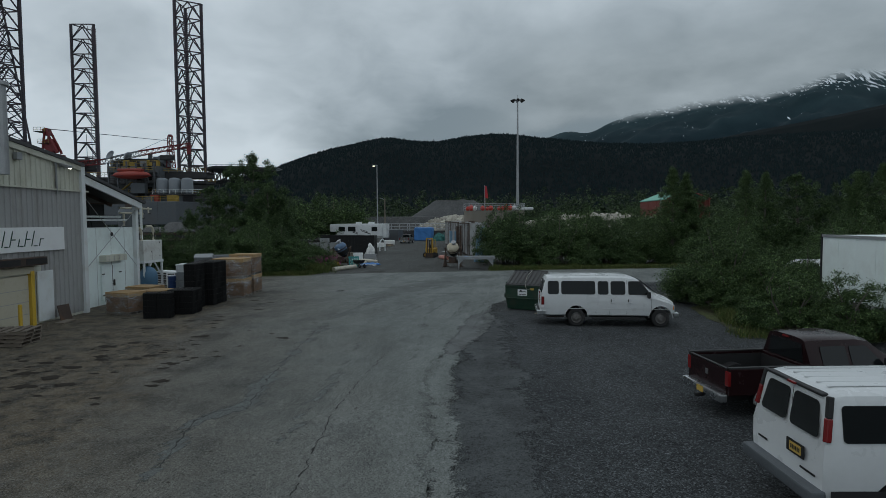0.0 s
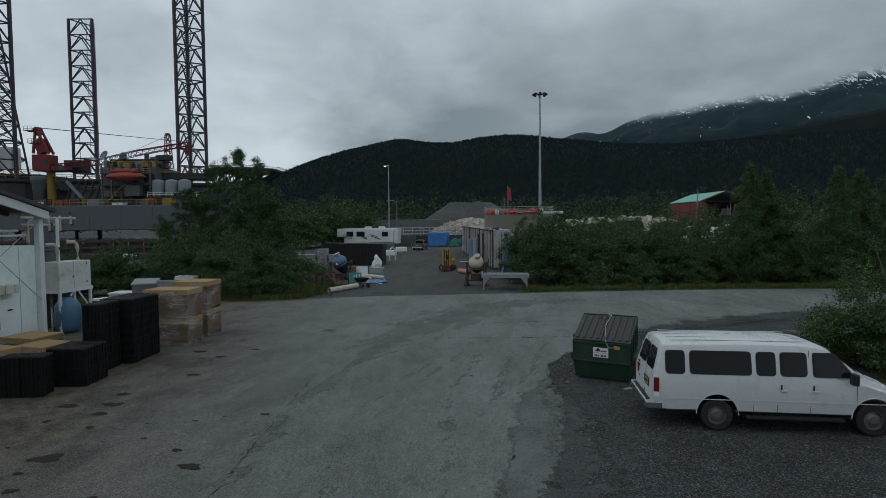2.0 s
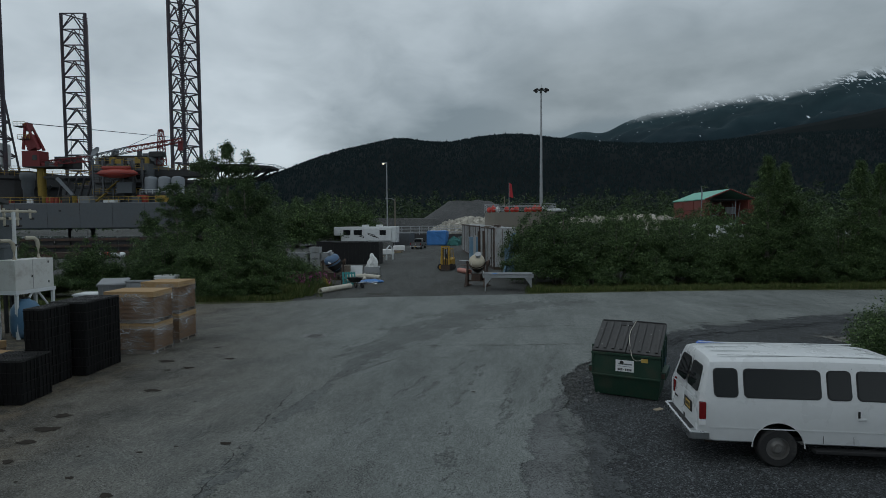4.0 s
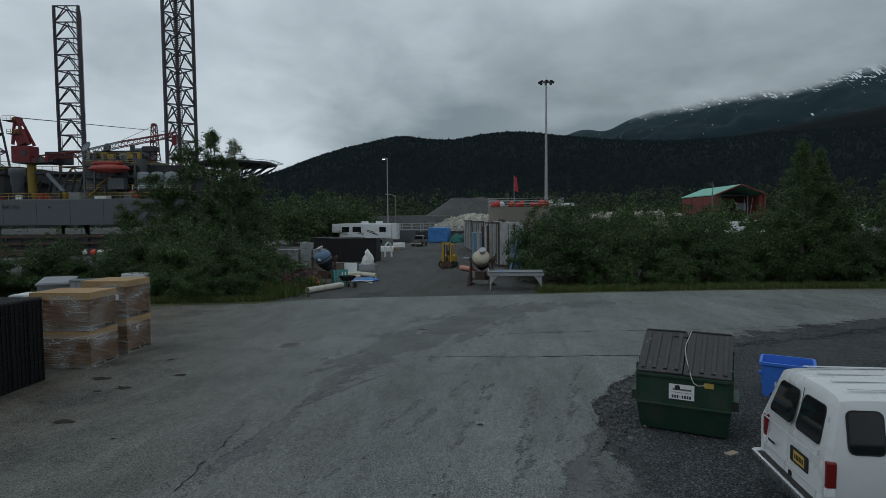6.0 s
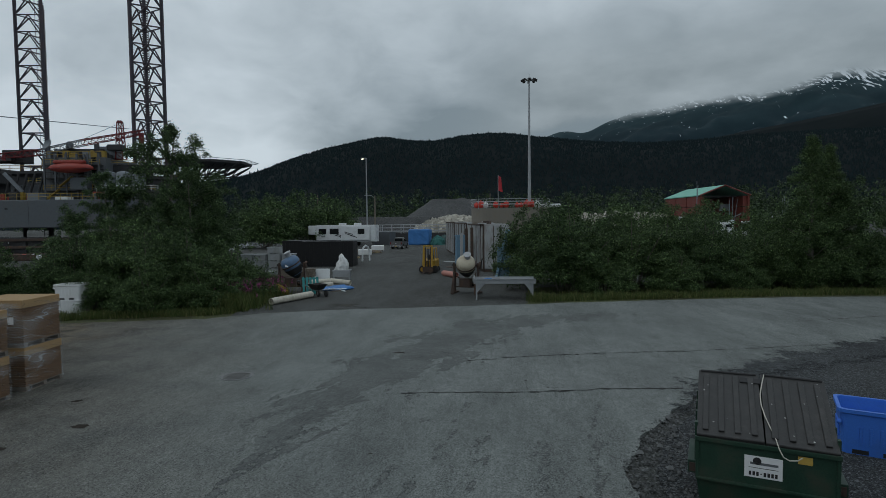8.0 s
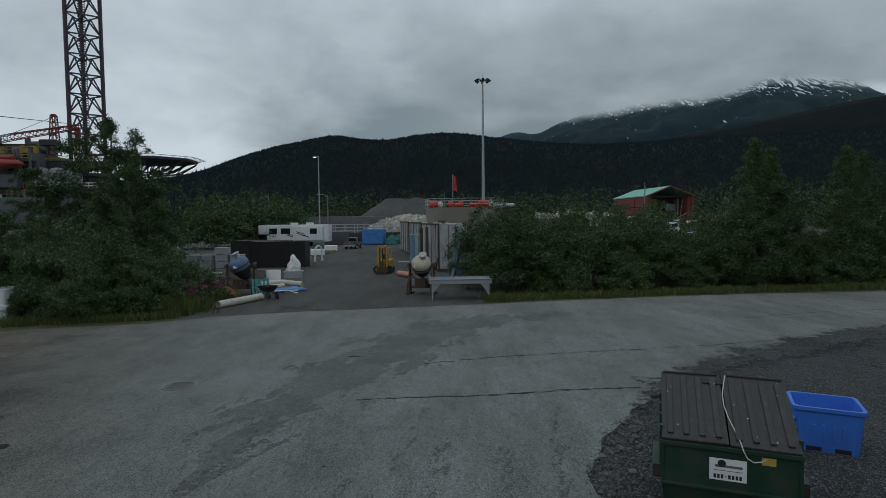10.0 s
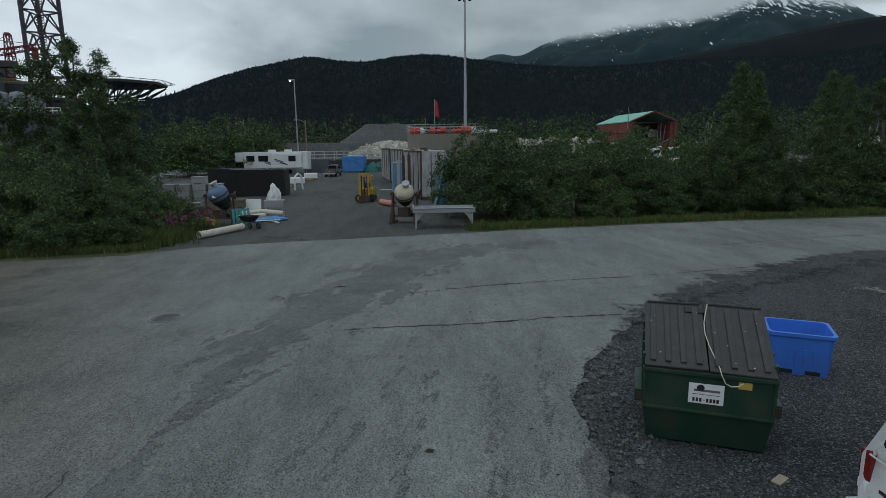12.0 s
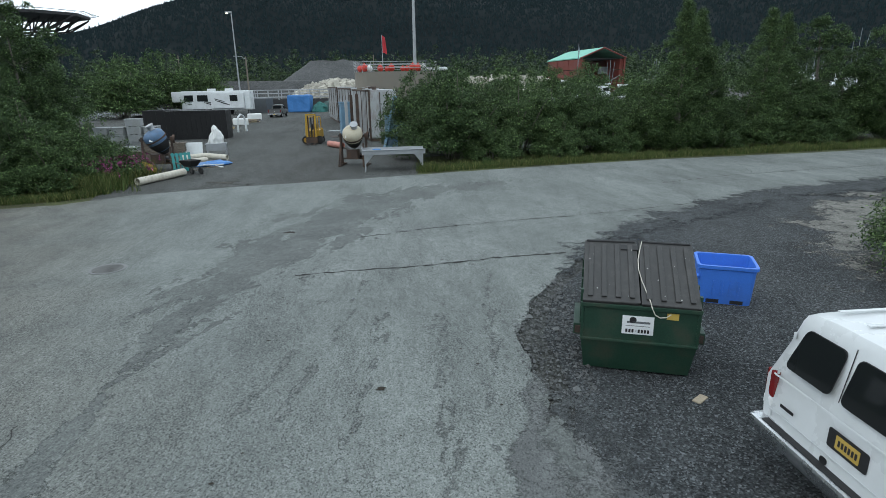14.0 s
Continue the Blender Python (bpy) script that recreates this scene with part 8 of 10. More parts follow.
    for k in range(34):
        w_, h_ = rng.uniform(0.4, 1.8), rng.uniform(0.4, 1.5)
        part("roof_gear", B(w_, rng.uniform(0.5, 1.4), h_, rng.uniform(17.6, 28.4), rng.uniform(7.4, 10.5), 18.0, bevel=0.05), rng.choice((rig_dark, hull_grey, rig_dark, rust, tank_grey, rig_yellow)), RIG)
    for k in range(9):
        z = 10.2 + rng.uniform(0, 7.0)
        x0 = rng.uniform(17.2, 24)
        part("pipe_run", R((x0, 6.75, z), (x0 + rng.uniform(2, 5), 6.75, z), 0.09, seg=6), rng.choice((rig_dark, tank_grey, rust)), RIG)
    for k in range(3):
        part("stair", B(3.0, 0.7, 0.14, 19.6 + 2.6 * k, 5.3, 10.6 + 2.5 * k, ry=-38), rig_yellow, RIG)
    for ob in set(RIG.children) - before:
        ob.location.x -= 2.2


def rng_pick(k):
    return (rig_dark, rust, rig_steel)[k % 3]


rig_house()


def rig_crane():
    before = set(RIG.children)
    p = part("crane_pedestal", R((3.4, 10, 9.4), (3.4, 10, 17.6), 0.85, seg=18), rig_yellow, RIG, "yellow crane pedestal")
    c = part("crane_cab", B(3.9, 3.0, 3.5, 2.2, 10, 17.6, bevel=0.15), rig_red, RIG, "red crane house")
    part("crane_window", B(1.0, 0.06, 1.1, 3.1, 8.47, 19.0), glass, c)
    bm = bmesh.new()
    for a, b in (((3.6, 9.2, 21.4), (0.9, 9.2, 27.2)), ((3.6, 10.8, 21.4), (0.9, 10.8, 27.2)), ((0.2, 9.2, 21.4), (0.9, 9.2, 27.2)), ((0.2, 10.8, 21.4), (0.9, 10.8, 27.2))):
        rod(bm, a, b, 0.36, 0.28, 6)
    box(bm, 1.9, 1.8, 3.2, 1.6, 10, 21.4, ry=-22)
    box(bm, 1.2, 1.6, 1.6, 0.9, 10, 25.6, ry=-12)
    part("gantry", bm, rig_red, c, "red raking gantry")
    for z, x in ((23.6, 0.6), (26.4, -0.2)):
        part("gantry_platform", B(2.6, 2.4, 0.15, x, 10, z), rig_dark, c)
        rail([(x - 1.3, 8.8, z), (x + 1.3, 8.8, z)], 1.0, step=0.8)
    bm = lattice(bmesh.new(), (4.4, 9.4, 18.4), (14.5, 9.2, 19.3), 1.0, 1.1, 8, 0.09)
    part("boom_heel", bm, rig_red, c, "red heel of the boom")
    bm = lattice(bmesh.new(), (14.5, 9.2, 19.3), (23.0, 9.1, 21.2), 1.1, 1.1, 7, 0.09)
    part("boom_middle", bm, tank_grey, c, "white middle of the boom")
    bm = lattice(bmesh.new(), (23.0, 9.1, 21.2), (35.0, 9.0, 23.2), 1.1, 0.8, 9, 0.09)
    part("boom_tip", bm, rig_red, c, "red outer boom")
    part("hook_block", B(0.9, 0.6, 2.2, 34.6, 9.0, 20.9, bevel=0.1), rig_red, c)
    for dy in (9.5, 10.5):
        part("luffing_wire", R((0.9, dy, 27.2), (35.0, 9.0, 23.6), 0.045, seg=4), rig_steel, c)
    part("luffing_wire", R((29.4, 11, 25.4), (22.0, 9.5, 21.6), 0.045, seg=4), rig_steel, c)
    bm = lattice(bmesh.new(), (29.4, 11, 18.0), (29.4, 11, 25.6), 1.5, 0.8, 6, 0.11, Vector((0, 1, 0)))
    box(bm, 0.8, 0.7, 0.5, 29.4, 11, 25.4, bevel=0.1)
    part("boom_rest", bm, rig_red, RIG, "red lattice boom rest")
    part("winch_house", B(3.0, 1.6, 1.2, 29.2, 9.6, 19.6, bevel=0.2), rig_dark, RIG)
    part("machinery_deck", B(7.0, 4.6, 0.2, 4.6, 10.0, 17.4), rig_dark, c)
    for k in range(5):
        part("winch", B(0.8 + 0.2 * (k % 3), 1.2, 0.9 + 0.3 * (k % 2), 4.6 + 0.95 * k, 9.4, 17.6, bevel=0.08), (rig_red, rig_dark, hull_grey)[k % 3], c)
    for ob in set(RIG.children) - before:
        ob.location.x -= 1.7


rig_crane()


def rig_drill():
    """The derrick, jack houses and the bulky gear on the near corner."""
    bm = bmesh.new()
    lo = [Vector((-8.4 + 5.2 * i, 19 + 5.2 * j, 17)) for i, j in ((-1, -1), (1, -1), (1, 1), (-1, 1))]
    hi = [Vector((-8.4 + 1.0 * i, 19 + 1.0 * j, 60)) for i, j in ((-1, -1), (1, -1), (1, 1), (-1, 1))]
    n = 11
    for k in range(n + 1):
        cur = [a.lerp(b, k / n) for a, b in zip(lo, hi)]
        for i in range(4):
            rod(bm, cur[i], cur[(i + 1) % 4], 0.12, seg=5)
            if k:
                rod(bm, prev[i], cur[i], 0.24, seg=5)
                rod(bm, prev[i], cur[(i + 1) % 4], 0.11, seg=4)
                rod(bm, prev[(i + 1) % 4], cur[i], 0.11, seg=4)
        prev = cur
    dk = part("derrick", bm, rig_steel, RIG, "dark tapering lattice derrick")
    dk.location = (-6.0, -6.0, 0)
    part("monkey_board", B(4.4, 3.2, 0.3, -8.4, 17.0, 41.0), rig_dark, dk)
    part("travelling_block", B(1.6, 1.6, 3.4, -8.4, 19, 26, bevel=0.3), rig_yellow, dk)
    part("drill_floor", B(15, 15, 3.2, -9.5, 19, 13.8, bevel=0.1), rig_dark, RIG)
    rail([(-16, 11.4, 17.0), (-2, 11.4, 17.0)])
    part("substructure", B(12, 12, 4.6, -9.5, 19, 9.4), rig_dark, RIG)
    for x in (-15, -10, -5, 0):
        part("brace", R((x, 11.6, 9.4), (x + 2.6, 11.6, 13.8), 0.25), hull_grey, RIG)
    part("mast_cover", B(5, 3, 5.0, -9.0, 10.8, 18.0, bevel=0.3), white_steel, RIG, "white tarpaulined gear")
    part("exhaust_drum", lathe(bmesh.new(), [(1.2, 9.4), (1.2, 12.4), (1.45, 12.8), (1.45, 14.2), (1.8, 14.6), (1.8, 15.6), (1.6, 15.9), (0.1, 15.9)], 22, pose(2.9, 4.2, 0) @ Matrix.Diagonal((0.8, 0.8, 1, 1))), hull_grey, RIG, "stepped grey exhaust drum", True)
    for (x, y) in ((-12.0, 44.1), (26.3, 27.6), (-6.6, 10.5)):
        j = part("jack_house", lathe(bmesh.new(), [(5.0, 9.4), (5.0, 14.6), (5.6, 15.0), (5.6, 15.6), (4.6, 15.6)], 10, pose(x, y, 0)), rig_dark, RIG, "dark jack house round the leg")
        ring_ = [(x + 5.5 * math.cos(a), y + 5.5 * math.sin(a), 15.6) for a in (2 * math.pi * k / 10 for k in range(11))]
        rail(ring_, 1.1, step=1.6)
    for k in range(7):
        part("deck_beam", R((6 + 1.6 * k, 8.0, 9.4), (7.6 + 1.6 * k, 8.0, 15.0), 0.22), rig_dark, RIG)
    part("upper_deck", B(16, 10, 0.5, 11.5, 13, 15.0), rig_dark, RIG)
    rail([(3.5, 8.0, 15.5), (19.5, 8.0, 15.5)])
    part("mud_tank", B(9, 5, 3.4, 11.5, 11, 9.4, bevel=0.1), hull_grey, RIG)
    part("chute", B(0.6, 0.4, 5.0, 9.0, 6.6, 10.6, ry=-42), tank_grey, RIG)
    part("control_cabin", B(4.0, 3.4, 2.6, 6.4, 12.0, 17.4, bevel=0.1), rig_dark, RIG)
    part("aerial", R((7.8, 11, 20), (7.8, 11, 26), 0.06, seg=5), rig_dark, RIG)


rig_drill()


def helideck():
    c = Vector((34.4, 40.5, 20.0))
    oct_ = [(c.x + 10.5 * math.cos(a), c.y + 10.5 * math.sin(a)) for a in (math.pi / 8 + math.pi * k / 4 for k in range(8))]
    h = part("helideck", prism(bmesh.new(), oct_, 19.7, 20.3), rig_dark, RIG, "dark green octagonal helideck")
    bm = bmesh.new()
    out = [(c.x + 12.2 * math.cos(a), c.y + 12.2 * math.sin(a), 20.5) for a in (math.pi / 8 + math.pi * k / 4 for k in range(9))]
    inn = [(x, y, 20.1) for x, y in oct_ + oct_[:1]]
    for (a, b), (p, q) in zip(zip(out, out[1:]), zip(inn, inn[1:])):
        rod(bm, a, b, 0.07, seg=5)
        for k in range(7):
            rod(bm, Vector(p).lerp(Vector(q), k / 6), Vector(a).lerp(Vector(b), k / 6), 0.05, seg=4)
    part("safety_net", bm, tank_grey, h, "pale safety net frame")
    bm = bmesh.new()
    for y in (-5, 0, 5):
        a, b = Vector((c.x - 9, c.y + y, 19.6)), Vector((c.x + 9, c.y + y, 19.6))
        p, q = Vector((c.x - 9, c.y + y, 16.0)), Vector((c.x + 5.0, c.y + y, 17.2))
        rod(bm, p, q, 0.2, seg=6)
        rod(bm, q, b, 0.2, seg=6)
        for k in range(6):
            u, v = k / 6, (k + 0.5) / 6
            rod(bm, a.lerp(b, u), p.lerp(q, v), 0.16, seg=5)
            rod(bm, p.lerp(q, v), a.lerp(b, (k + 1) / 6), 0.16, seg=5)
    part("truss", bm, rig_dark, h, "dark truss under the helideck")
    for y in (-4, 4):
        part("truss_leg", R((c.x - 7, c.y + y, 17.0), (c.x - 9, c.y + y, 9.4), 0.4), hull_grey, h)
        part("truss_leg", R((c.x - 1, c.y + y, 17.4), (c.x - 7, c.y + y, 9.4), 0.35), hull_grey, h)


helideck()
# ---- the storage yard ----
mixer_blue = mat("mixer_blue", (0.075, 0.14, 0.24), rough=0.5, var=0.2, dirt=(0.1, 0.09, 0.08), dirt_amt=0.5, dirt_scale=2)
mixer_cream = mat("mixer_cream", (0.42, 0.38, 0.29), rough=0.55, var=0.12, dirt=(0.22, 0.15, 0.09), dirt_amt=0.5, dirt_scale=2)
galv = mat("dull_galvanised", (0.33, 0.345, 0.36), rough=0.55, metal=0.35, var=0.15, dirt=(0.2, 0.18, 0.15), dirt_amt=0.4)
pipe_pale = mat("pale_plastic_pipe", (0.50, 0.47, 0.40), rough=0.6, var=0.1, dirt=(0.28, 0.24, 0.18), dirt_amt=0.5, dirt_scale=2)
teal = mat("teal_plastic", (0.02, 0.20, 0.20), rough=0.5, var=0.1)
tarp_blue = mat("blue_tarp", (0.04, 0.16, 0.40), rough=0.5, var=0.25, scale=2, bump=0.4)
tarp_white = mat("white_tarp", (0.66, 0.67, 0.66), rough=0.6, var=0.12, scale=2, bump=0.4)
black_box = mat("black_container_paint", (0.012, 0.012, 0.013), rough=0.5, var=0.3, dirt=(0.03, 0.03, 0.03), dirt_amt=0.4)
old_white = mat("peeling_white_paint", (0.35, 0.365, 0.37), rough=0.65, var=0.15, scale=1.5, stretch=(1, 1, 0.35), dirt=(0.17, 0.12, 0.09), dirt_amt=0.75, dirt_scale=1.6)
pale_blue = mat("peeling_blue_paint", (0.13, 0.24, 0.34), rough=0.65, var=0.2, dirt=(0.3, 0.32, 0.33), dirt_amt=0.5, dirt_scale=2)
fork_yellow = mat("forklift_yellow", (0.40, 0.24, 0.03), rough=0.6, var=0.2, dirt=(0.12, 0.08, 0.04), dirt_amt=0.6, dirt_scale=2)
buoy_red = mat("buoy_red", (0.52, 0.05, 0.035), rough=0.5, var=0.15, obrand=0.2)
rock_mat = mat("pale_quarry_rock", (0.40, 0.38, 0.33), rough=0.9, var=0.25, scale=0.6, fine=6, island=0.9, bump=0.3)
pile_grey = ground_mat("crushed_stone_pile", (0.09775, 0.1003, 0.1003), (0.07225, 0.0748, 0.0765), (0.16, 0.16, 0.16), patch=0.05, grain=4)
net_green = mat("heaped_net", (0.06, 0.10, 0.095), rough=0.95, var=0.4, scale=3, bump=0.6)


def hopper_mixer(x, y, rz, paint, label, size, tip):
    """A tilting drum on a leggy frame, with a bolted snout."""
    t = thing("drum_mixer", label, "mixer", (x, y, 0), rz, scale=(size, size, size))
    tilt = pose(0, 0, 1.95, *tip)
    part("drum", lathe(bmesh.new(), [(0.2, -0.95), (0.42, -0.7), (0.6, -0.2), (0.66, 0.15), (0.63, 0.36), (0.5, 0.52), (0.28, 0.6)], 28, tilt), paint, t, smooth=True)
    n = part("snout", lathe(bmesh.new(), [(0.2, 0.5), (0.2, 0.84), (0.26, 0.85), (0.26, 0.92), (0.15, 0.92)], 18, tilt @ pose(0.12, 0.15, 0)), galv, t, "galvanised outlet")
    part("band", lathe(bmesh.new(), [(0.63, 0.02), (0.69, 0.02), (0.69, 0.1), (0.63, 0.1)], 28, tilt), rust, t)
    for s in (-1, 1):
        part("upright", B(0.12, 0.16, 2.1, s * 0.85, 0.1, 0, rx=4), rust, t)
        part("foot", B(0.14, 1.5, 0.1, s * 0.85, 0.1, 0.0), rust, t)
        part("stay", R((s * 0.9, -0.55, 0.1), (s * 0.9, 0.1, 1.5), 0.045, seg=6), rust, t)
        part("trunnion", R((s * 0.55, 0.05, 1.95), (s * 1.0, 0.05, 1.95), 0.07), dark_trim, t)
    part("skirt", lathe(bmesh.new(), [(0.64, -0.16), (0.6, -0.3), (0.40, -0.74), (0.22, -0.98), (0.05, -1.0)], 24, tilt), dark_trim, t, "black lower half of the drum")
    part("gear_guard", lathe(bmesh.new(), [(0.22, 0), (0.26, 0.02), (0.26, 0.12), (0.1, 0.14)], 18, pose(0.92, 0.05, 1.95, 0, 90, 0)), rust, t)
    part("tilt_lever", R((0.98, 0.1, 1.7), (1.25, -0.35, 2.45), 0.035, seg=6), dark_trim, t)
    part("back_brace", R((-0.85, 0.15, 1.2), (0.85, 0.6, 0.4), 0.035, seg=6), rust, t)
    part("maker_plate", B(0.2, 0.012, 0.16, -0.2, -0.66, 1.86, rx=-8), sign_white, t, "small white maker's plate")
    part("engine_box", B(0.75, 0.6, 0.62, -0.1, 0.2, 0.42, bevel=0.03), rust, t, "rusty engine cover under the drum")
    for x in (-0.85, 0.85):
        part("frame_leg", B(0.1, 0.1, 1.5, x * 0.9, -0.42, 0, rx=-9), rust, t)
    part("cross_bar", B(1.9, 0.1, 0.1, 0, 0.6, 0.35), rust, t)
    part("motor", R((-0.2, 0.75, 0.6), (0.45, 0.75, 0.6), 0.2, seg=16), dark_trim, t)
    part("motor_shelf", B(0.9, 0.5, 0.06, 0.1, 0.75, 0.36), rust, t)


hopper_mixer(-15.1, 54.9, 10, mixer_blue, "blue drum mixer on a rusty frame", 0.94, (14, -26, 0))
hopper_mixer(-3.7, 54.7, -14, mixer_cream, "cream drum mixer on a dark frame beside the table", 0.92, (40, 8, 0))


def tray_table():
    t = thing("sorting_table", "galvanised sorting table with gusseted legs", "table", (-1.35, 52.6, 0), 1, scale=(1.08, 1.15, 1.12))
    bm = bmesh.new()
    box(bm, 3.3, 1.25, 0.04, 0, 0, 0.93)
    for y in (-0.62, 0.62):
        box(bm, 3.3, 0.04, 0.24, 0, y, 0.84, bevel=0.008)
    box(bm, 0.04, 1.25, 0.26, -1.64, 0, 0.9)
    part("tray", bm, galv, t)
    part("lip", B(3.3, 0.1, 0.03, 0, -0.66, 1.05, rx=-24), galv, t)
    for x in (-1.5, 1.5):
        for y in (-0.55, 0.55):
            part("leg", B(0.07, 0.07, 0.92, x, y, 0), galv, t)
            g = bmesh.new()
            s = -1 if x > 0 else 1
            prism(g, [(x, 0.90), (x + s * 0.5, 0.90), (x + s * 0.07, 0.4), (x, 0.4)], y - 0.012, y + 0.012, Matrix(((1, 0, 0, 0), (0, 0, 1, 0), (0, 1, 0, 0), (0, 0, 0, 1))))
            bmesh.ops.recalc_face_normals(g, faces=g.faces)
            part("gusset", g, galv, t)
    part("stretcher", R((-1.5, -0.55, 0.22), (-1.5, 0.55, 0.22), 0.025), galv, t)
    part("stretcher", R((1.5, -0.55, 0.22), (1.5, 0.55, 0.22), 0.025), galv, t)


tray_table()
solo("blue_rag", sphere(bmesh.new(), 0.2, (0, 0, 0.06), (1.3, 0.8, 0.35), 2), tarp_blue, "crumpled blue cloth on the sorting table", "cloth", (-2.3, 52.6, 1.085))


def corrugated_pipe(pts, r, label, material=None):
    bm = bmesh.new()
    a, b = Vector(pts[0]), Vector(pts[-1])
    fine_ = []
    for i in range(len(pts) - 1):
        p, q = Vector(pts[i]), Vector(pts[i + 1])
        n = max(2, int((q - p).length / 0.12))
        fine_ += [p.lerp(q, k / n) for k in range(n)]
    fine_.append(b)
    seg = 14
    rings = []
    for i, p in enumerate(fine_):
        d = (fine_[min(i + 1, len(fine_) - 1)] - fine_[max(i - 1, 0)]).normalized()
        qn = d.to_track_quat("Z", "Y")
        rr = r * (1.0 if i % 2 else 0.93)
        rings.append([bm.verts.new(p + qn @ Vector((rr * math.cos(u), rr * math.sin(u), 0))) for u in (2 * math.pi * k / seg for k in range(seg))])
    for u, v in zip(rings, rings[1:]):
        for k in range(seg):
            bm.faces.new((u[k], u[(k + 1) % seg], v[(k + 1) % seg], v[k]))
    for ring, s in ((rings[0], 1), (rings[-1], -1)):
        c = sum((v.co for v in ring), Vector()) / seg
        inner = [bm.verts.new(c + (v.co - c) * 0.85) for v in ring]
        nxt = rings[2] if s == 1 else rings[-3]
        deep = [bm.verts.new((v.co - c) * 0.85 + c + (sum((w.co for w in nxt), Vector()) / seg - c)) for v in ring]
        for k in range(seg):
            j = (k + 1) % seg
            bm.faces.new((ring[k], ring[j], inner[j], inner[k]))
            bm.faces.new((inner[k], inner[j], deep[j], deep[k]))
        bm.faces.new(deep)
    bmesh.ops.recalc_face_normals(bm, faces=bm.faces)
    solo("corrugated_pipe", bm, material or pipe_pale, label, "pipe")


corrugated_pipe([(-14.35, 49.6, 0.2), (-13.7, 51.2, 0.2), (-13.1, 52.8, 0.2)], 0.2, "pale corrugated drain pipe lying in the grass edge")
corrugated_pipe([(-15.0, 58.2, 0.32), (-13.8, 59.3, 0.32), (-12.3, 59.0, 0.2)], 0.2, "bent pale pipe on the yard heap")
corrugated_pipe([(-14.9, 57.0, 0.2), (-14.0, 57.4, 0.2), (-13.4, 58.2, 0.2)], 0.18, "short pale pipe on the yard heap")
corrugated_pipe([(-6.2, 66.5, 0.22), (-5.0, 64.4, 0.24)], 0.24, "faded pink pipe end beside the containers", mat("faded_pink", (0.45, 0.2, 0.16), rough=0.6))


def barrow():
    t = thing("wheelbarrow", "black wheelbarrow standing beside the blue mixer", "wheelbarrow", (-12.9, 53.4, 0), -40)
    bm = bmesh.new()
    lo = [(-0.3, -0.25, 0.42), (0.3, -0.22, 0.42), (0.3, 0.22, 0.42), (-0.3, 0.25, 0.42)]
    hi = [(-0.55, -0.4, 0.75), (0.6, -0.36, 0.78), (0.6, 0.36, 0.78), (-0.55, 0.4, 0.75)]
    a, b = [bm.verts.new(p) for p in lo], [bm.verts.new(p) for p in hi]
    c = [bm.verts.new((x * 0.95, y * 0.94, z)) for x, y, z in hi]
    d = [bm.verts.new((x * 0.9, y * 0.9, z + 0.03)) for x, y, z in lo]
    for u, v in ((a, b), (b, c), (c, d)):
        for i in range(4):
            bm.faces.new((u[i], u[(i + 1) % 4], v[(i + 1) % 4], v[i]))
    bm.faces.new(a[::-1])
    bm.faces.new(d)
    bmesh.ops.recalc_face_normals(bm, faces=bm.faces)
    part("tray", bm, dark_trim, t)
    for s in (-1, 1):
        part("shaft", R((0.75, s * 0.1, 0.22), (-1.0, s * 0.32, 0.62), 0.02), wood, t)
        part("stand", R((-0.3, s * 0.25, 0.45), (-0.35, s * 0.28, 0.0), 0.018), steel, t)
        wheel(t, 0.75 - 0.5 * (s < 0), 0.12 * s, 0.2, 0.09, s, dull_hub, 0.1)


barrow()


def pallet_teal():
    t = thing("teal_pallet", "teal plastic pallet leaning against the mixer", "pallet", (-13.6, 54.2, 0.02), 25)
    for k in range(5):
        part("board", B(0.14, 0.05, 1.1, -0.45 + k * 0.22, 0, 0, rx=-20), teal, t)
    for z in (0.1, 0.5, 0.9):
        part("rail", B(1.05, 0.06, 0.1, 0, 0.04 + z * 0.36, z, rx=-20), teal, t)


pallet_teal()


def yard_totes():
    tote_grey2 = mat("sun_bleached_tote", (0.27, 0.285, 0.29), rough=0.6, var=0.12, obrand=0.3, dirt=(0.17, 0.16, 0.14), dirt_amt=0.5)
    bm = bmesh.new()
    box(bm, 1.15, 1.0, 0.58, 0, 0, 0.08, bevel=0.03)
    box(bm, 1.22, 1.08, 0.08, 0, 0, 0.6, bevel=0.015)
    for x in (-0.4, 0, 0.4):
        box(bm, 0.16, 1.0, 0.08, x, 0, 0)
    for s in (-1, 1):
        for k in range(3):
            box(bm, 0.07, 0.04, 0.45, -0.36 + k * 0.36, s * 0.5, 0.12)
    me = mesh_of("yard_tote", bm, tote_grey2)
    cols = [(-22.2, 61.9, 3), (-21.2, 62.0, 4), (-20.15, 61.9, 4), (-19.1, 62.1, 5), (-18.05, 62.3, 4), (-18.3, 58.8, 2)]
    rng = random.Random(2)
    for x, y, n in cols:
        for k in range(n):
            ob = new("yard_tote", me)
            ob.matrix_basis = pose(x + rng.uniform(-1, 1) * 0.03, y + rng.uniform(-1, 1) * 0.03, k * 0.54, 0, 0, rng.uniform(-4, 4)) @ Matrix.Diagonal((0.8, 0.8, 0.8, 1))
            tagged(ob, "weathered grey tote in a stack behind the mixer", "tote", "yard totes")


yard_totes()


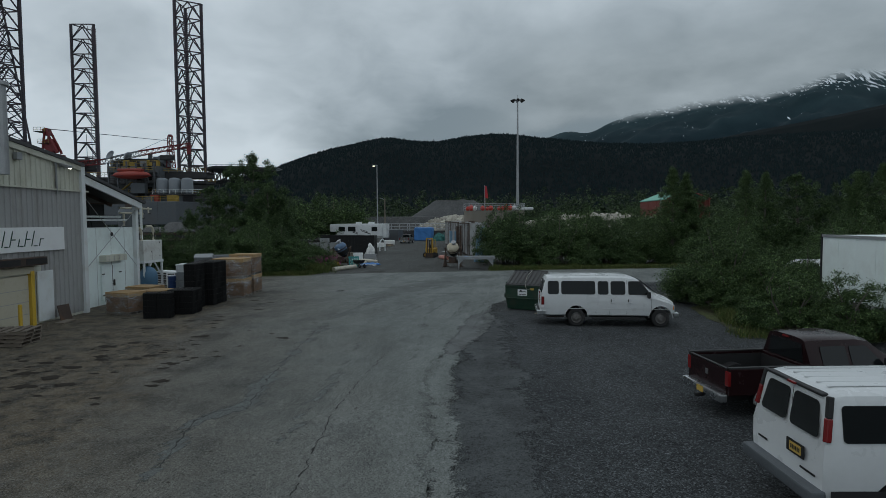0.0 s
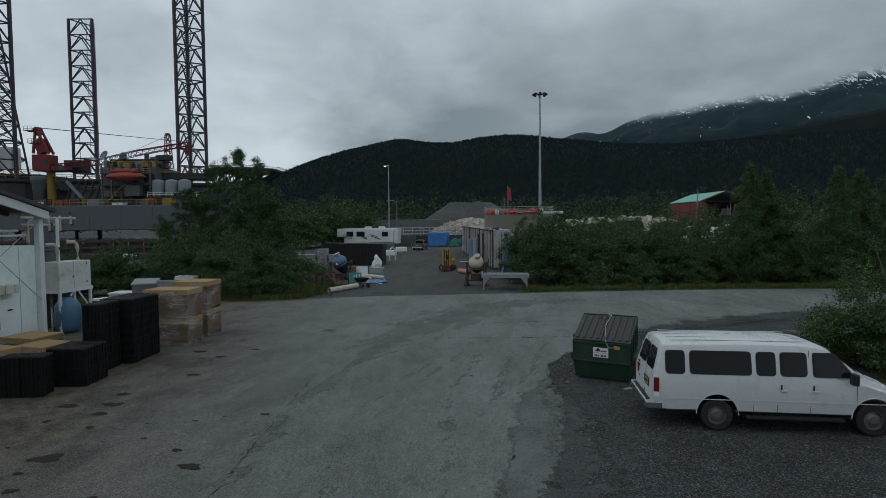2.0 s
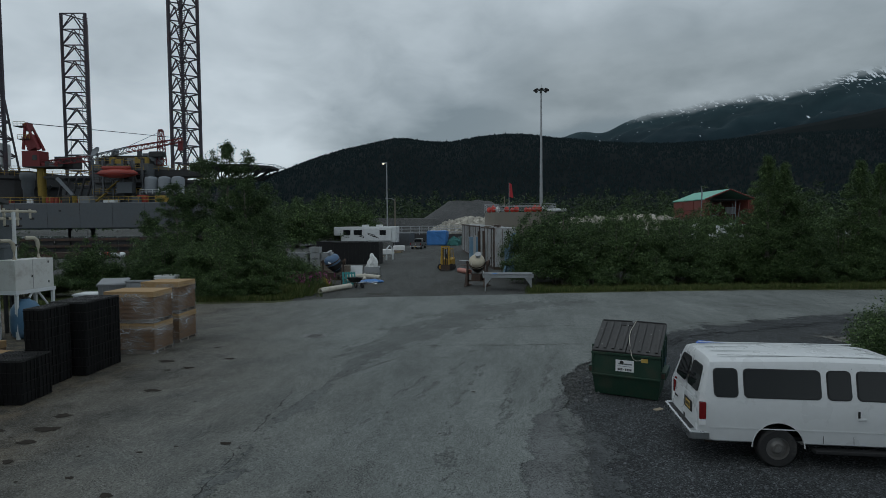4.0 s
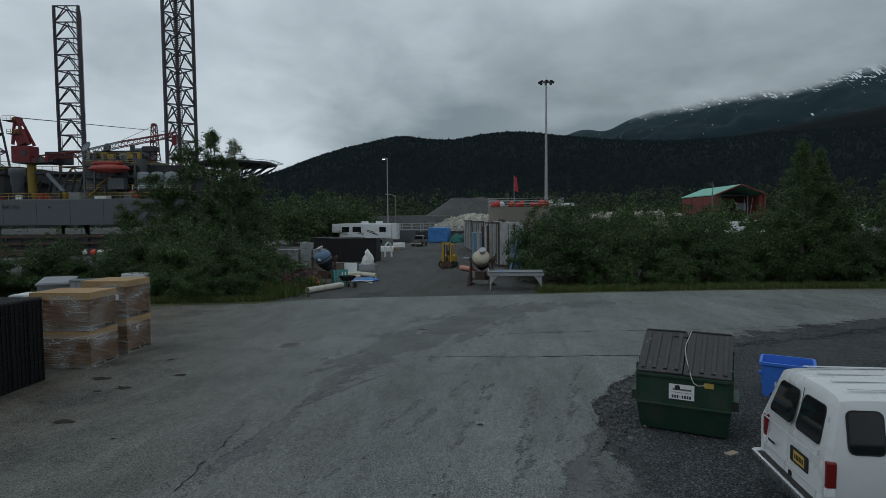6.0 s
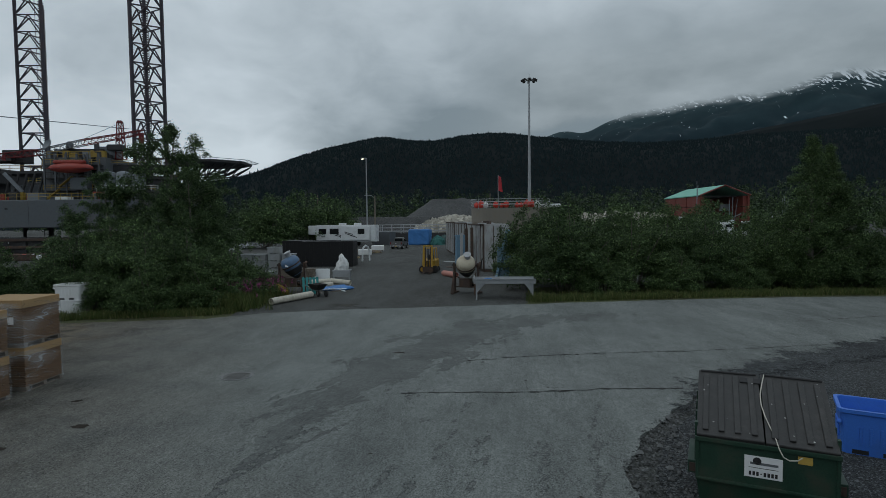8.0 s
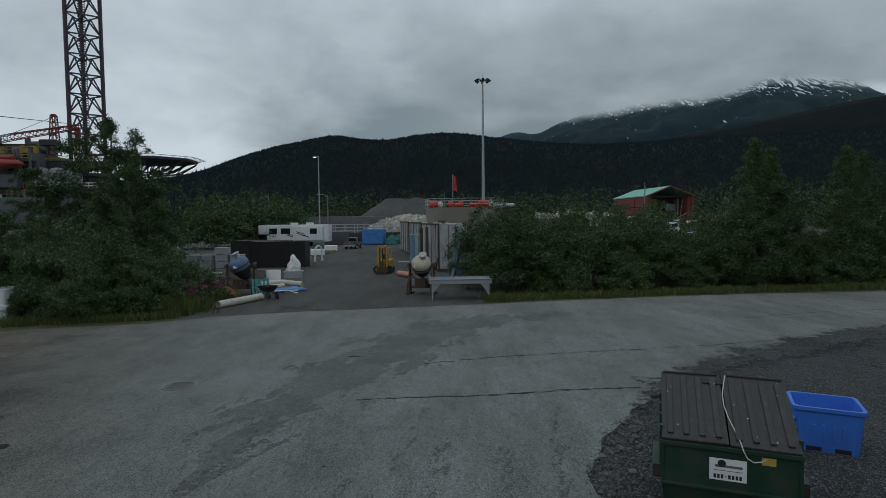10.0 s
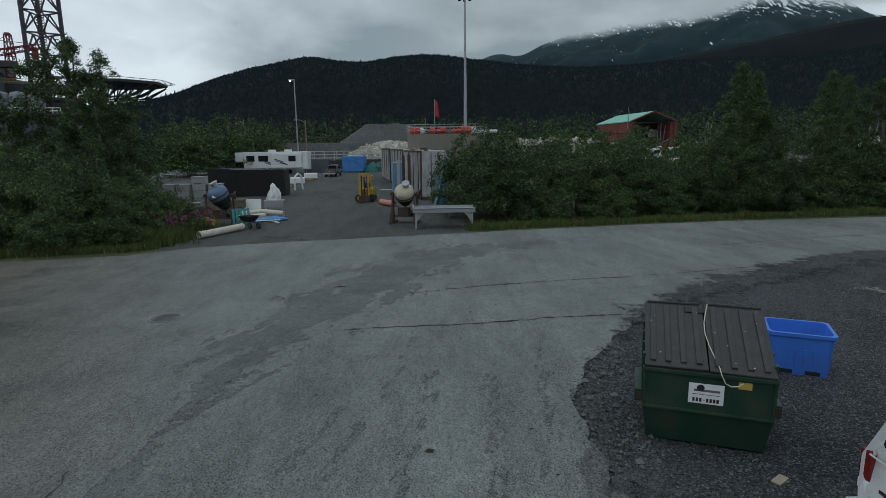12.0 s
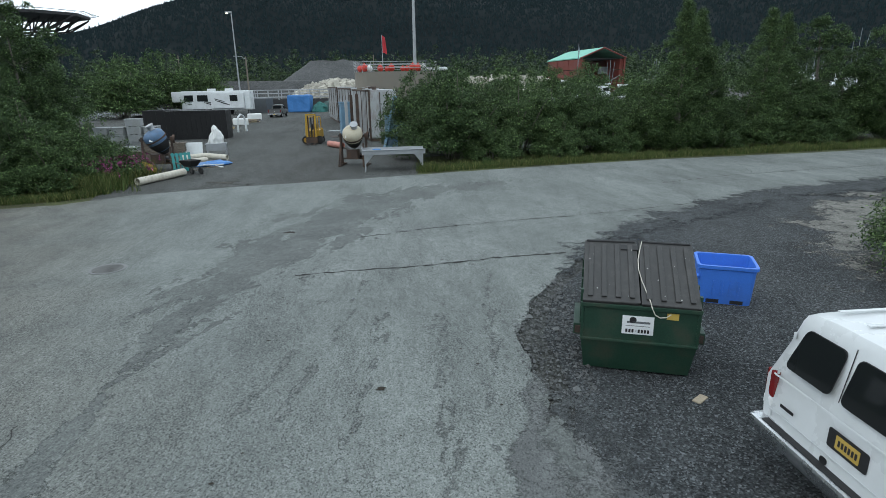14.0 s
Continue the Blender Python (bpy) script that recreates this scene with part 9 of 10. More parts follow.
def bagged_gear():
    t = thing("work_bench", "grey steel bench standing in the yard", "bench", (-13.9, 62.6, 0), 8, scale=(0.75, 0.8, 0.9))
    part("top", B(1.9, 1.0, 0.08, 0, 0, 0.85), galv, t)
    part("apron_panel", B(1.8, 0.04, 0.5, 0, -0.48, 0.36), galv, t)
    for x in (-0.85, 0.85):
        for y in (-0.42, 0.42):
            part("leg", B(0.07, 0.07, 0.85, x, y, 0), galv, t)
    bm = bmesh.new()
    sphere(bm, 1.0, (0, 0, 0.55), (0.72, 0.5, 1.15), 5)
    for v in bm.verts:
        # slack plastic gathered towards a crooked top, with hanging folds
        u = max(0.0, v.co.z) / 1.7
        a = math.atan2(v.co.y, v.co.x)
        pinch = (1.15 - 0.75 * u ** 1.4) * (1 + 0.10 * math.sin(7 * a + 3 * u) + 0.22 * noise.noise(Vector((math.cos(a) * 1.4, math.sin(a) * 1.4, u * 2.2))))
        v.co.x, v.co.y = v.co.x * pinch + 0.12 * math.sin(u * 4), v.co.y * pinch
        v.co += noise.noise_vector(v.co * 2.2) * 0.13 + noise.noise_vector(v.co * 6.0) * 0.04
        v.co.z = max(v.co.z, 0.0)
    solo("bagged_gear", bm, tarp_white, "lumpy gear wrapped in white plastic on the bench", "bundle", (-13.9, 62.6, 0.83), 8, smooth=True).scale = (0.66, 0.7, 0.78)
    bm = bmesh.new()
    for k in range(7):
        a = 0.9 * k
        sphere(bm, 0.5, (0.7 * math.cos(a), 0.35 * math.sin(a), 0.06), (1, 0.9, 0.35), 2)
    for v in bm.verts:
        v.co += noise.noise_vector(v.co * 4.0) * 0.1
        v.co.z = max(v.co.z, 0.0)
    solo("blue_tarp", bm, tarp_blue, "crumpled blue tarp on the ground", "tarp", (-12.7, 56.9, 0), 20)
    solo("foam_board", B(1.9, 0.1, 1.0, rx=-14, bevel=0.02), white_steel, "white insulated panel leaning on the totes", "panel", (-15.2, 60.4, 0.12), 4)
    rng = random.Random(8)
    for k in range(9):
        solo("loose_board", B(rng.uniform(0.8, 2.0), 0.14, 0.04, bevel=0.005), wood if k % 2 else white_steel, "loose board lying by the tarp", "board", (-12.9 + rng.uniform(-0.9, 0.9), 56.4 + rng.uniform(-0.8, 2.2), 0.01 + 0.045 * (k % 3)), rng.uniform(0, 180), "loose boards")


bagged_gear()


def black_containers():
    for i, (x, y, w, rz) in enumerate(((-19.5, 77.4, 5.8, 2), (-22.2, 80.4, 6.0, 2))):
        t = thing("black_container", "long black steel container with ribbed sides", "container", (x, y, 0), rz, "black containers")
        part("body", B(w, 2.4, 2.6, 0, 0, 0.0, bevel=0.03), black_box, t)
        for k in range(int(w / 0.45)):
            part("side_rib", B(0.12, 0.05, 2.2, -w / 2 + 0.3 + k * 0.45, -1.21, 0.25), black_box, t)
        part("top_rail", B(w + 0.04, 0.08, 0.14, 0, -1.2, 2.5), black_box, t)
        part("corner_post", B(0.16, 0.16, 2.56, w / 2 - 0.05, -1.16, 0.06), black_box, t)
    bm = bmesh.new()
    tube(bm, [(0, 0, 0), (0.05, 0, 1.6), (0.25, 0, 2.0), (0.7, 0, 2.3), (1.2, 0, 2.1), (1.5, 0, 1.5), (1.55, 0, 0)], 0.12, 10)
    solo("white_arch", bm, white_steel, "white tubular radar arch standing on the ground", "arch", (-17.4, 84, 0), 60).scale = (0.8, 0.8, 0.8)


black_containers()


def caravan():
    t = thing("travel_trailer", "long white travel trailer with dark windows and stripes", "caravan", (-30.5, 126.5, 0), -3, scale=(0.95, 1, 1.12))
    part("body", B(12.6, 2.5, 2.9, 0, 0, 0.75, bevel=0.12), white_paint, t)
    so = part("slide_out", B(6.0, 0.5, 2.3, 2.2, -1.45, 1.05, bevel=0.04), white_paint, t)
    part("nose", B(2.2, 2.4, 1.6, -6.9, 0, 2.0, bevel=0.2), white_paint, t)
    for x, w in ((-4.9, 1.6), (-2.4, 1.9)):
        part("window", B(w, 0.05, 0.95, x, -1.265, 2.1, bevel=0.01), glass, t, "dark caravan window")
    part("window", B(1.4, 0.05, 0.9, 3.4, -1.715, 2.1, bevel=0.01), glass, so)
    for k, (x, z, w) in enumerate(((-0.4, 1.9, 1.8), (-0.1, 1.6, 2.2), (0.6, 1.35, 1.6))):
        part("stripe", B(w, 0.02, 0.13, x - 1.0, -1.262, z, ry=14), ink, t)
        part("stripe", B(w, 0.02, 0.12, x + 1.2, -1.712, z + 0.3, ry=14), ink, so)
    part("door", B(0.8, 0.04, 1.9, 5.7, -1.26, 0.9), white_steel, t)
    for x in (-1.0, 2.2):
        part("roof_unit", B(1.3, 1.0, 0.36, x, 0, 3.64, bevel=0.08), white_steel, t)
    for x in (1.0, 2.0):
        for s in (-1, 1):
            wheel(t, x, s * 1.1, 0.38, 0.24, s)
    part("jack", B(0.2, 0.2, 0.8, -5.6, -0.8, 0), dark_trim, t)
    part("jack", B(0.2, 0.2, 0.8, 5.6, -0.8, 0), dark_trim, t)


caravan()
pickup((-18.4, 113.6, -0.05), 88, grey_paint, "dark grey pickup parked at the back of the yard", dark_trim)


def tarp_stack():
    bm = B(4.2, 3.4, 3.1, bevel=0.25)
    bmesh.ops.subdivide_edges(bm, edges=bm.edges[:], cuts=4, use_grid_fill=True)
    for v in bm.verts:
        v.co += noise.noise_vector(v.co * 1.3) * 0.12
        v.co.z = max(v.co.z, 0)
    solo("tarp_cover", bm, tarp_blue, "square stack under a bright blue tarp", "tarp", (-16.8, 131, 0), -4)
    solo("grey_container", B(3.6, 2.4, 2.6, bevel=0.03), hull_grey, "plain grey storage box beside the caravan", "container", (-24.0, 131, 0), -20)
    for x, y, w, h, mt, lb in ((-9.6, 133, 7.5, 2.3, net_green, "heap of green-grey trawl net"), (-13.2, 130, 2.6, 1.6, mat("heap_teal", (0.03, 0.12, 0.11), rough=0.9, bump=0.5), "small heap of teal net")):
        bm = bmesh.new()
        bmesh.ops.create_icosphere(bm, subdivisions=4, radius=1, matrix=Matrix.Diagonal((w / 2, 2.2, h, 1)))
        for v in bm.verts:
            v.co += noise.noise_vector(v.co * 1.1) * 0.45 + noise.noise_vector(v.co * 3.2) * 0.18
            v.co.z = max(v.co.z, -0.05)
        solo("net_heap", bm, mt, lb, "net", (x, y, 0))
    rng = random.Random(5)
    for k in range(14):
        solo("timber", B(rng.uniform(2.2, 3.4), 0.2, 0.12, bevel=0.01), wood if k % 3 else mat("fresh_timber", (0.42, 0.33, 0.2), rough=0.8), "sawn timber in a loose pile", "timber", (-20.6 + rng.uniform(-0.4, 0.4), 101 + (k % 5) * 0.5, 0.13 * (k // 5)), rng.uniform(-12, 12), "timber pile")
    solo("white_bale", B(2.0, 1.6, 0.9, bevel=0.12), tarp_white, "white wrapped bale beside the timber", "bale", (-20.4, 107, 0), 12)


tarp_stack()


def yard_debris():
    """Odd timber, a wrapped bale and a cone at the side of the lane, and old pallets behind the mixer."""
    rng = random.Random(44)
    fresh = mat("fresh_timber", (0.42, 0.33, 0.2), rough=0.8)
    for k in range(16):
        solo("timber", B(rng.uniform(1.4, 3.2), rng.uniform(0.12, 0.26), 0.1, bevel=0.01), rng.choice((wood, wood, fresh, rust)), "sawn timber in a loose pile", "timber", (-20.6 + rng.uniform(-0.2, 0.2), 87.6 + (k % 6) * 0.5, 0.1 * (k // 6)), rng.uniform(-5, 5), "timber pile")
    solo("white_bale", B(1.9, 1.4, 0.8, bevel=0.12), tarp_white, "white wrapped bale beside the timber", "bale", (-20.0, 96.5, 0), 12)
    t = thing("traffic_cone", "orange traffic cone beside the black container", "cone", (-21.9, 87.4, 0))
    part("cone", lathe(bmesh.new(), [(0.19, 0.03), (0.04, 0.7), (0.02, 0.7)], 16), rig_orange, t)
    part("foot", B(0.46, 0.46, 0.04, bevel=0.01), dark_trim, t)
    for i, (x, y, n) in enumerate(((-17.1, 59.6, 11), (-15.9, 60.3, 8))):
        for k in range(n):
            p = new("wooden_pallet", PALLET)
            p.matrix_basis = pose(x + rng.uniform(-0.03, 0.03), y, 0.145 * k, 0, 0, 8 + rng.uniform(-4, 4))
            tagged(p, "weathered wooden pallet in a tall stack", "pallet", "yard pallets")
    bm = bmesh.new()
    sphere(bm, 0.5, (0, 0, 0.3), (1.2, 0.8, 0.8), 3)
    for v in bm.verts:
        v.co += noise.noise_vector(v.co * 3) * 0.16
        v.co.z = max(0.0, v.co.z)
    solo("rope_heap", bm, fork_yellow, "heap of faded yellow rope under the mixer", "rope", (-15.3, 53.2, 0))
    solo("dark_crate", B(1.3, 0.9, 0.95, bevel=0.03), mat("dark_brown_crate", (0.05, 0.035, 0.03), rough=0.7, var=0.3), "dark brown crate among the totes", "crate", (-17.6, 57.3, 0), 6)


yard_debris()


def lift_truck():
    t = thing("forklift", "old yellow forklift with a raised overhead guard", "forklift", (-7.7, 69.2, 0), -4)
    part("body", B(1.15, 1.9, 0.85, 0, 0.4, 0.28, bevel=0.06), fork_yellow, t)
    part("counterweight", B(1.2, 0.5, 0.9, 0, 1.35, 0.3, bevel=0.1), fork_yellow, t)
    for s in (-1, 1):
        part("mast_rail", B(0.14, 0.16, 2.3, s * 0.36, -0.75, 0.15), fork_yellow, t)
        part("inner_rail", B(0.09, 0.1, 2.1, s * 0.24, -0.74, 0.2), rust, t)
        part("guard_post", R((s * 0.52, -0.5, 1.05), (s * 0.5, -0.35, 2.2), 0.04), fork_yellow, t)
        part("guard_post", R((s * 0.52, 0.95, 1.05), (s * 0.5, 0.8, 2.2), 0.04), fork_yellow, t)
        part("fork", B(0.12, 1.1, 0.05, s * 0.3, -1.4, 0.06), rust, t)
        wheel(t, s * 0.55, -0.45, 0.34, 0.26, s, fork_yellow, 0.2)
        wheel(t, s * 0.5, 1.15, 0.27, 0.2, s, fork_yellow, 0.15)
    for ob in [o for o in t.children if o.name.startswith("wheel")]:
        ob.rotation_euler = (0, 0, radians(-90))
    part("carriage", B(0.95, 0.08, 0.5, 0, -0.86, 0.1), rust, t)
    part("lift_chain", B(0.1, 0.05, 1.9, 0, -0.72, 0.3), dark_trim, t)
    part("cross_head", B(0.86, 0.14, 0.12, 0, -0.75, 2.36), fork_yellow, t)
    for k in range(5):
        part("guard_bar", B(1.06, 0.05, 0.04, 0, -0.3 + k * 0.26, 2.18), fork_yellow, t)
    part("seat", B(0.5, 0.5, 0.5, 0, 0.5, 1.12, bevel=0.06), dark_trim, t)


lift_truck()
for ob in [o for o in bpy.data.objects if o.parent and o.parent.name.startswith("forklift") and o.name.startswith("wheel")]:
    ob.rotation_euler = (0, 0, 0)
solo("steel_plate", B(2.4, 1.6, 0.03), rust, "rusty steel plate lying on the yard", "plate", (-5.6, 75.5, 0.0), 12)
solo("steel_plate", B(2.0, 1.2, 0.03), galv, "grey steel plate lying on the yard", "plate", (-6.6, 82.5, 0.0), -18)


def old_containers():
    """A row of worn insulated vans with posts and peeling doors."""
    for i, (x, y, L, paint, z) in enumerate(((-2.6, 75.2, 11.0, old_white, 4.3), (-4.8, 87.6, 12.0, old_white, 4.4), (-7.2, 101.4, 13.0, old_white, 4.5))):
        t = thing("storage_van", "worn white insulated storage van with peeling ribbed side", "container", (x, y, 0), 9.5, "storage vans")
        part("body", B(2.5, L, z - 0.25, 0, 0, 0.25, bevel=0.03), paint, t)
        for k in range(int(L / 0.8)):
            rib = part("side_post", B(0.07, 0.12 if k % 3 else 0.26, z - 0.3, -1.27, -L / 2 + 0.4 + k * 0.8, 0.28), rust if k % 4 == 1 else paint, t)
        part("top_rail", B(0.1, L + 0.05, 0.16, -1.26, 0, z - 0.14), rust, t)
        part("base_rail", B(2.4, L, 0.25, 0, 0, 0), rust, t)
        for s in (-1, 1):
            part("end_door", B(1.2, 0.06, z - 0.5, s * 0.61, -L / 2 - 0.03, 0.35), paint, t)
            part("lock_rod", R((s * 0.3, -L / 2 - 0.09, 0.3), (s * 0.3, -L / 2 - 0.09, z - 0.15), 0.03, seg=6), rust, t)
            part("corner_post", B(0.14, 0.14, z - 0.2, s * 1.2, -L / 2 - 0.02, 0.2), rust, t)
    t = thing("blue_cabinet", "narrow pale blue cabinet against the storage van", "cabinet", (-5.3, 75.6, 0), 9.5)
    part("case", B(1.0, 1.6, 3.0, 0, 0, 0.1, bevel=0.03), pale_blue, t)
    part("lid", B(1.1, 1.7, 0.1, 0, 0, 3.1, bevel=0.02), pale_blue, t)
    part("door_gap", B(0.012, 0.03, 2.8, -0.505, 0, 0.2), dark_trim, t)
    for k, (x, y, h) in enumerate(((-4.5, 71.6, 3.9), (-4.9, 70.4, 3.5), (-3.9, 69.2, 4.0))):
        solo("old_post", B(0.24, 0.24, h), rust if k != 1 else old_white, "rusty upright steel post beside the storage van", "post", (x, y, 0), 10, "old posts")
    t = thing("hoist", "pale blue steel A-frame hoist half hidden by bushes", "hoist", (-0.9, 61.5, 0), 5)
    part("strut", R((-0.9, 0, 0), (0, 0, 3.9), 0.16, seg=4), pale_blue, t)
    part("strut", R((1.1, 0, 0), (0, 0, 3.9), 0.16, seg=4), pale_blue, t)
    part("web", B(0.9, 0.06, 2.6, -0.35, 0, 0.0), pale_blue, t)
    part("tie", R((-0.5, 0, 1.9), (0.6, 0, 1.9), 0.1, seg=4), pale_blue, t)
    rng = random.Random(6)
    for k in range(12):
        solo("roof_junk", B(rng.uniform(0.3, 1.1), rng.uniform(0.2, 0.6), rng.uniform(0.08, 0.3), bevel=0.02), rng.choice((rust, galv, wood, old_white)), "odd scrap lying on the van roof", "scrap", (-2.8 + rng.uniform(-0.8, 0.8), 70.5 + rng.uniform(-1.0, 7), 4.3), rng.uniform(0, 180), "roof scrap")


old_containers()


def net_vat():
    t = thing("concrete_vat", "round-cornered concrete vat with a pipe railing on top", "vat", (0.1, 93, -0.4))
    w, d = 9.8, 8.0
    bm = bmesh.new()
    prof = []
    r = 2.0
    for cx, cy, a0 in ((w / 2 - r, d / 2 - r, 0), (-w / 2 + r, d / 2 - r, 90), (-w / 2 + r, -d / 2 + r, 180), (w / 2 - r, -d / 2 + r, 270)):
        prof += [(cx + r * math.cos(radians(a0 + 15 * k)), cy + r * math.sin(radians(a0 + 15 * k))) for k in range(7)]
    prism(bm, prof, 0, 6.6)
    bmesh.ops.recalc_face_normals(bm, faces=bm.faces)
    part("wall", bm, concrete, t)
    for z in (7.0, 7.35, 7.7):
        part("rail", tube(bmesh.new(), [(x * 1.01, y * 1.01, z) for x, y in prof + prof[:1]], 0.035, 6), galv, t)
    for k in range(0, len(prof), 2):
        x, y = prof[k]
        part("rail_post", R((x * 1.01, y * 1.01, 6.5), (x * 1.01, y * 1.01, 7.72), 0.03, seg=6), galv, t)
    part("top_slab", B(4.0, 3.0, 0.4, 4.4, 0, 6.7, bevel=0.15), white_steel, t)
    rng = random.Random(9)
    for k in range(13):
        x = -4.4 + k * 0.62 + rng.uniform(-0.12, 0.12)
        if k in (3, 7):
            continue
        bm = bmesh.new()
        rr = rng.uniform(0.26, 0.44)
        sphere(bm, rr, (0, 0, rr), (1, 1, 1.1), 3)
        rod(bm, (0, 0, rr * 2.0), (0, 0, rr * 2.35), 0.08)
        ob = solo("net_buoy", bm, buoy_red if k % 5 != 2 else tarp_white, "orange-red inflatable net buoy on the vat", "buoy", (x + 0.3, 93 - 4.0 + 0.5, 6.2), 0, "net buoys", smooth=True)
    f = thing("flag_pole", "thin pole with a drooping red flag", "flag", (-1.4, 90.0, 6.2))
    part("pole", R((0, 0, 0), (0, 0, 4.1), 0.035), galv, f)
    bm = bmesh.new()
    rows = []
    for j in range(9):
        z = 4.05 - 1.9 * j / 8
        rows.append([bm.verts.new((0.04 + 0.11 * i * (0.7 + 0.5 * j / 8), 0.08 * math.sin(i * 1.9 + j * 0.5), z - 0.05 * i)) for i in range(5)])
    for a, b in zip(rows, rows[1:]):
        for i in range(4):
            bm.faces.new((a[i], a[i + 1], b[i + 1], b[i]))
    part("flag", bm, mat("red_flag", (0.45, 0.04, 0.05), rough=0.8, var=0.15), f)


net_vat()


def boulder_pile(name, label, x, y, w, d, h, n, seed, smin, smax):
    """Tipped quarry rock: angular blocks over a low mound."""
    rng = np.random.default_rng(seed)
    verts, faces = [], []
    cube = np.array([(i, j, k) for i in (-1, 1) for j in (-1, 1) for k in (-1, 1)], float)
    quad = [(0, 1, 3, 2), (4, 6, 7, 5), (0, 4, 5, 1), (2, 3, 7, 6), (0, 2, 6, 4), (1, 5, 7, 3)]
    for _ in range(n):
        u, v = rng.uniform(-1, 1), rng.uniform(-1, 1)
        if u * u + v * v > 1:
            continue
        z = h * (1 - (u * u + v * v)) ** 0.7 * rng.uniform(0.8, 1.05)
        s = rng.uniform(smin, smax)
        p = cube * (s * rng.uniform(0.55, 1.0, (8, 3)))
        q = np.array(Euler(rng.uniform(0, 6, 3)).to_matrix())
        p = p @ q.T + np.array((x + u * w / 2, y + v * d / 2, max(0.1, z)))
        k = len(verts)
        verts += [tuple(r) for r in p]
        faces += [tuple(k + i for i in f) for f in quad]
    tagged(new(name, raw_mesh(name, verts, faces, rock_mat)), label, "rocks", kind="stuff")


boulder_pile("boulder_heap", "heap of pale quarry boulders", -13.5, 186, 27, 14, 5.6, 1500, 1, 0.45, 1.05)
boulder_pile("boulder_bank", "long bank of pale quarry boulders behind the thicket", 26, 150, 52, 12, 5.4, 1500, 2, 0.5, 1.1)


def stone_pile(x, y, w, d, h, label, seed, flat=0.45):
    bm = bmesh.new()
    n, k = 14, 40
    rings = []
    for i in range(n):
        u = i / (n - 1)
        s = 1 - (1 - flat) * u
        rings.append([bm.verts.new((x + w / 2 * s * math.cos(a) * (1 + 0.1 * noise.noise(Vector((math.cos(a), math.sin(a), seed + u)))), y + d / 2 * s * math.sin(a), h * u * (1 + 0.05 * noise.noise(Vector((a * 2, u * 3, seed)))))) for a in (2 * math.pi * q / k for q in range(k))])
    for a, b in zip(rings, rings[1:]):
        for q in range(k):
            bm.faces.new((a[q], a[(q + 1) % k], b[(q + 1) % k], b[q]))
    bm.faces.new(rings[-1])
    solo("stone_pile", bm, pile_grey, label, "stone pile", kind="structure")


stone_pile(-20, 262, 62, 40, 14.2, "tall dark pile of crushed stone", 1, 0.3)
stone_pile(-52, 230, 90, 30, 6.4, "long low bench of crushed stone", 2, 0.8)
stone_pile(-62, 112, 26, 14, 4.6, "grey rubble mound beside the quay", 3, 0.5)


def steel_rails():
    """Parapet rails of the bridge at the back of the yard."""
    t = thing("parapet_rail", "grey steel parapet rail across the back of the yard", "railing", (0, 0, 0))
    for x0, y0, x1, y1 in ((-44, 152, -10, 158), (-30, 147, -4, 150)):
        a, b = Vector((x0, y0, 0)), Vector((x1, y1, 0))
        for z in (2.4, 3.2, 3.9):
            part("bar", R(a + Vector((0, 0, z)), b + Vector((0, 0, z)), 0.07, seg=5), galv, t)
        n = 12
        for k in range(n + 1):
            p = a.lerp(b, k / n)
            part("post", B(0.16, 0.16, 4.0, p.x, p.y, 0), galv, t)
        m = (a + b) / 2
        part("beam", B((b - a).length, 0.5, 1.9, m.x, m.y, 0.0, rz=math.degrees(math.atan2(b.y - a.y, b.x - a.x))), rig_dark, t)


steel_rails()


# ---- poles ----
def high_mast():
    t = thing("light_mast", "tall grey steel light mast with a ring of floodlights", "light mast", (5.6, 140.4, 0))
    part("shaft", R((0, 0, 0), (0, 0, 34.6), 0.42, 0.16, 14), galv, t)
    part("ring", lathe(bmesh.new(), [(0.5, 34.2), (0.75, 34.2), (0.75, 34.5), (0.5, 34.5)], 16), galv, t)
    for k in range(8):
        a = 2 * math.pi * k / 8
        c, s = math.cos(a), math.sin(a)
        f = part("floodlight", B(0.55, 0.5, 0.45, 1.45 * c, 1.45 * s, 34.0, rz=math.degrees(a), ry=25, bevel=0.08), dark_trim, t)
        part("arm", R((0.6 * c, 0.6 * s, 34.35), (1.4 * c, 1.4 * s, 34.3), 0.06, seg=5), galv, f)
    part("tip", R((0, 0, 34.5), (0, 0, 35.6), 0.04, seg=5), galv, t)


high_mast()


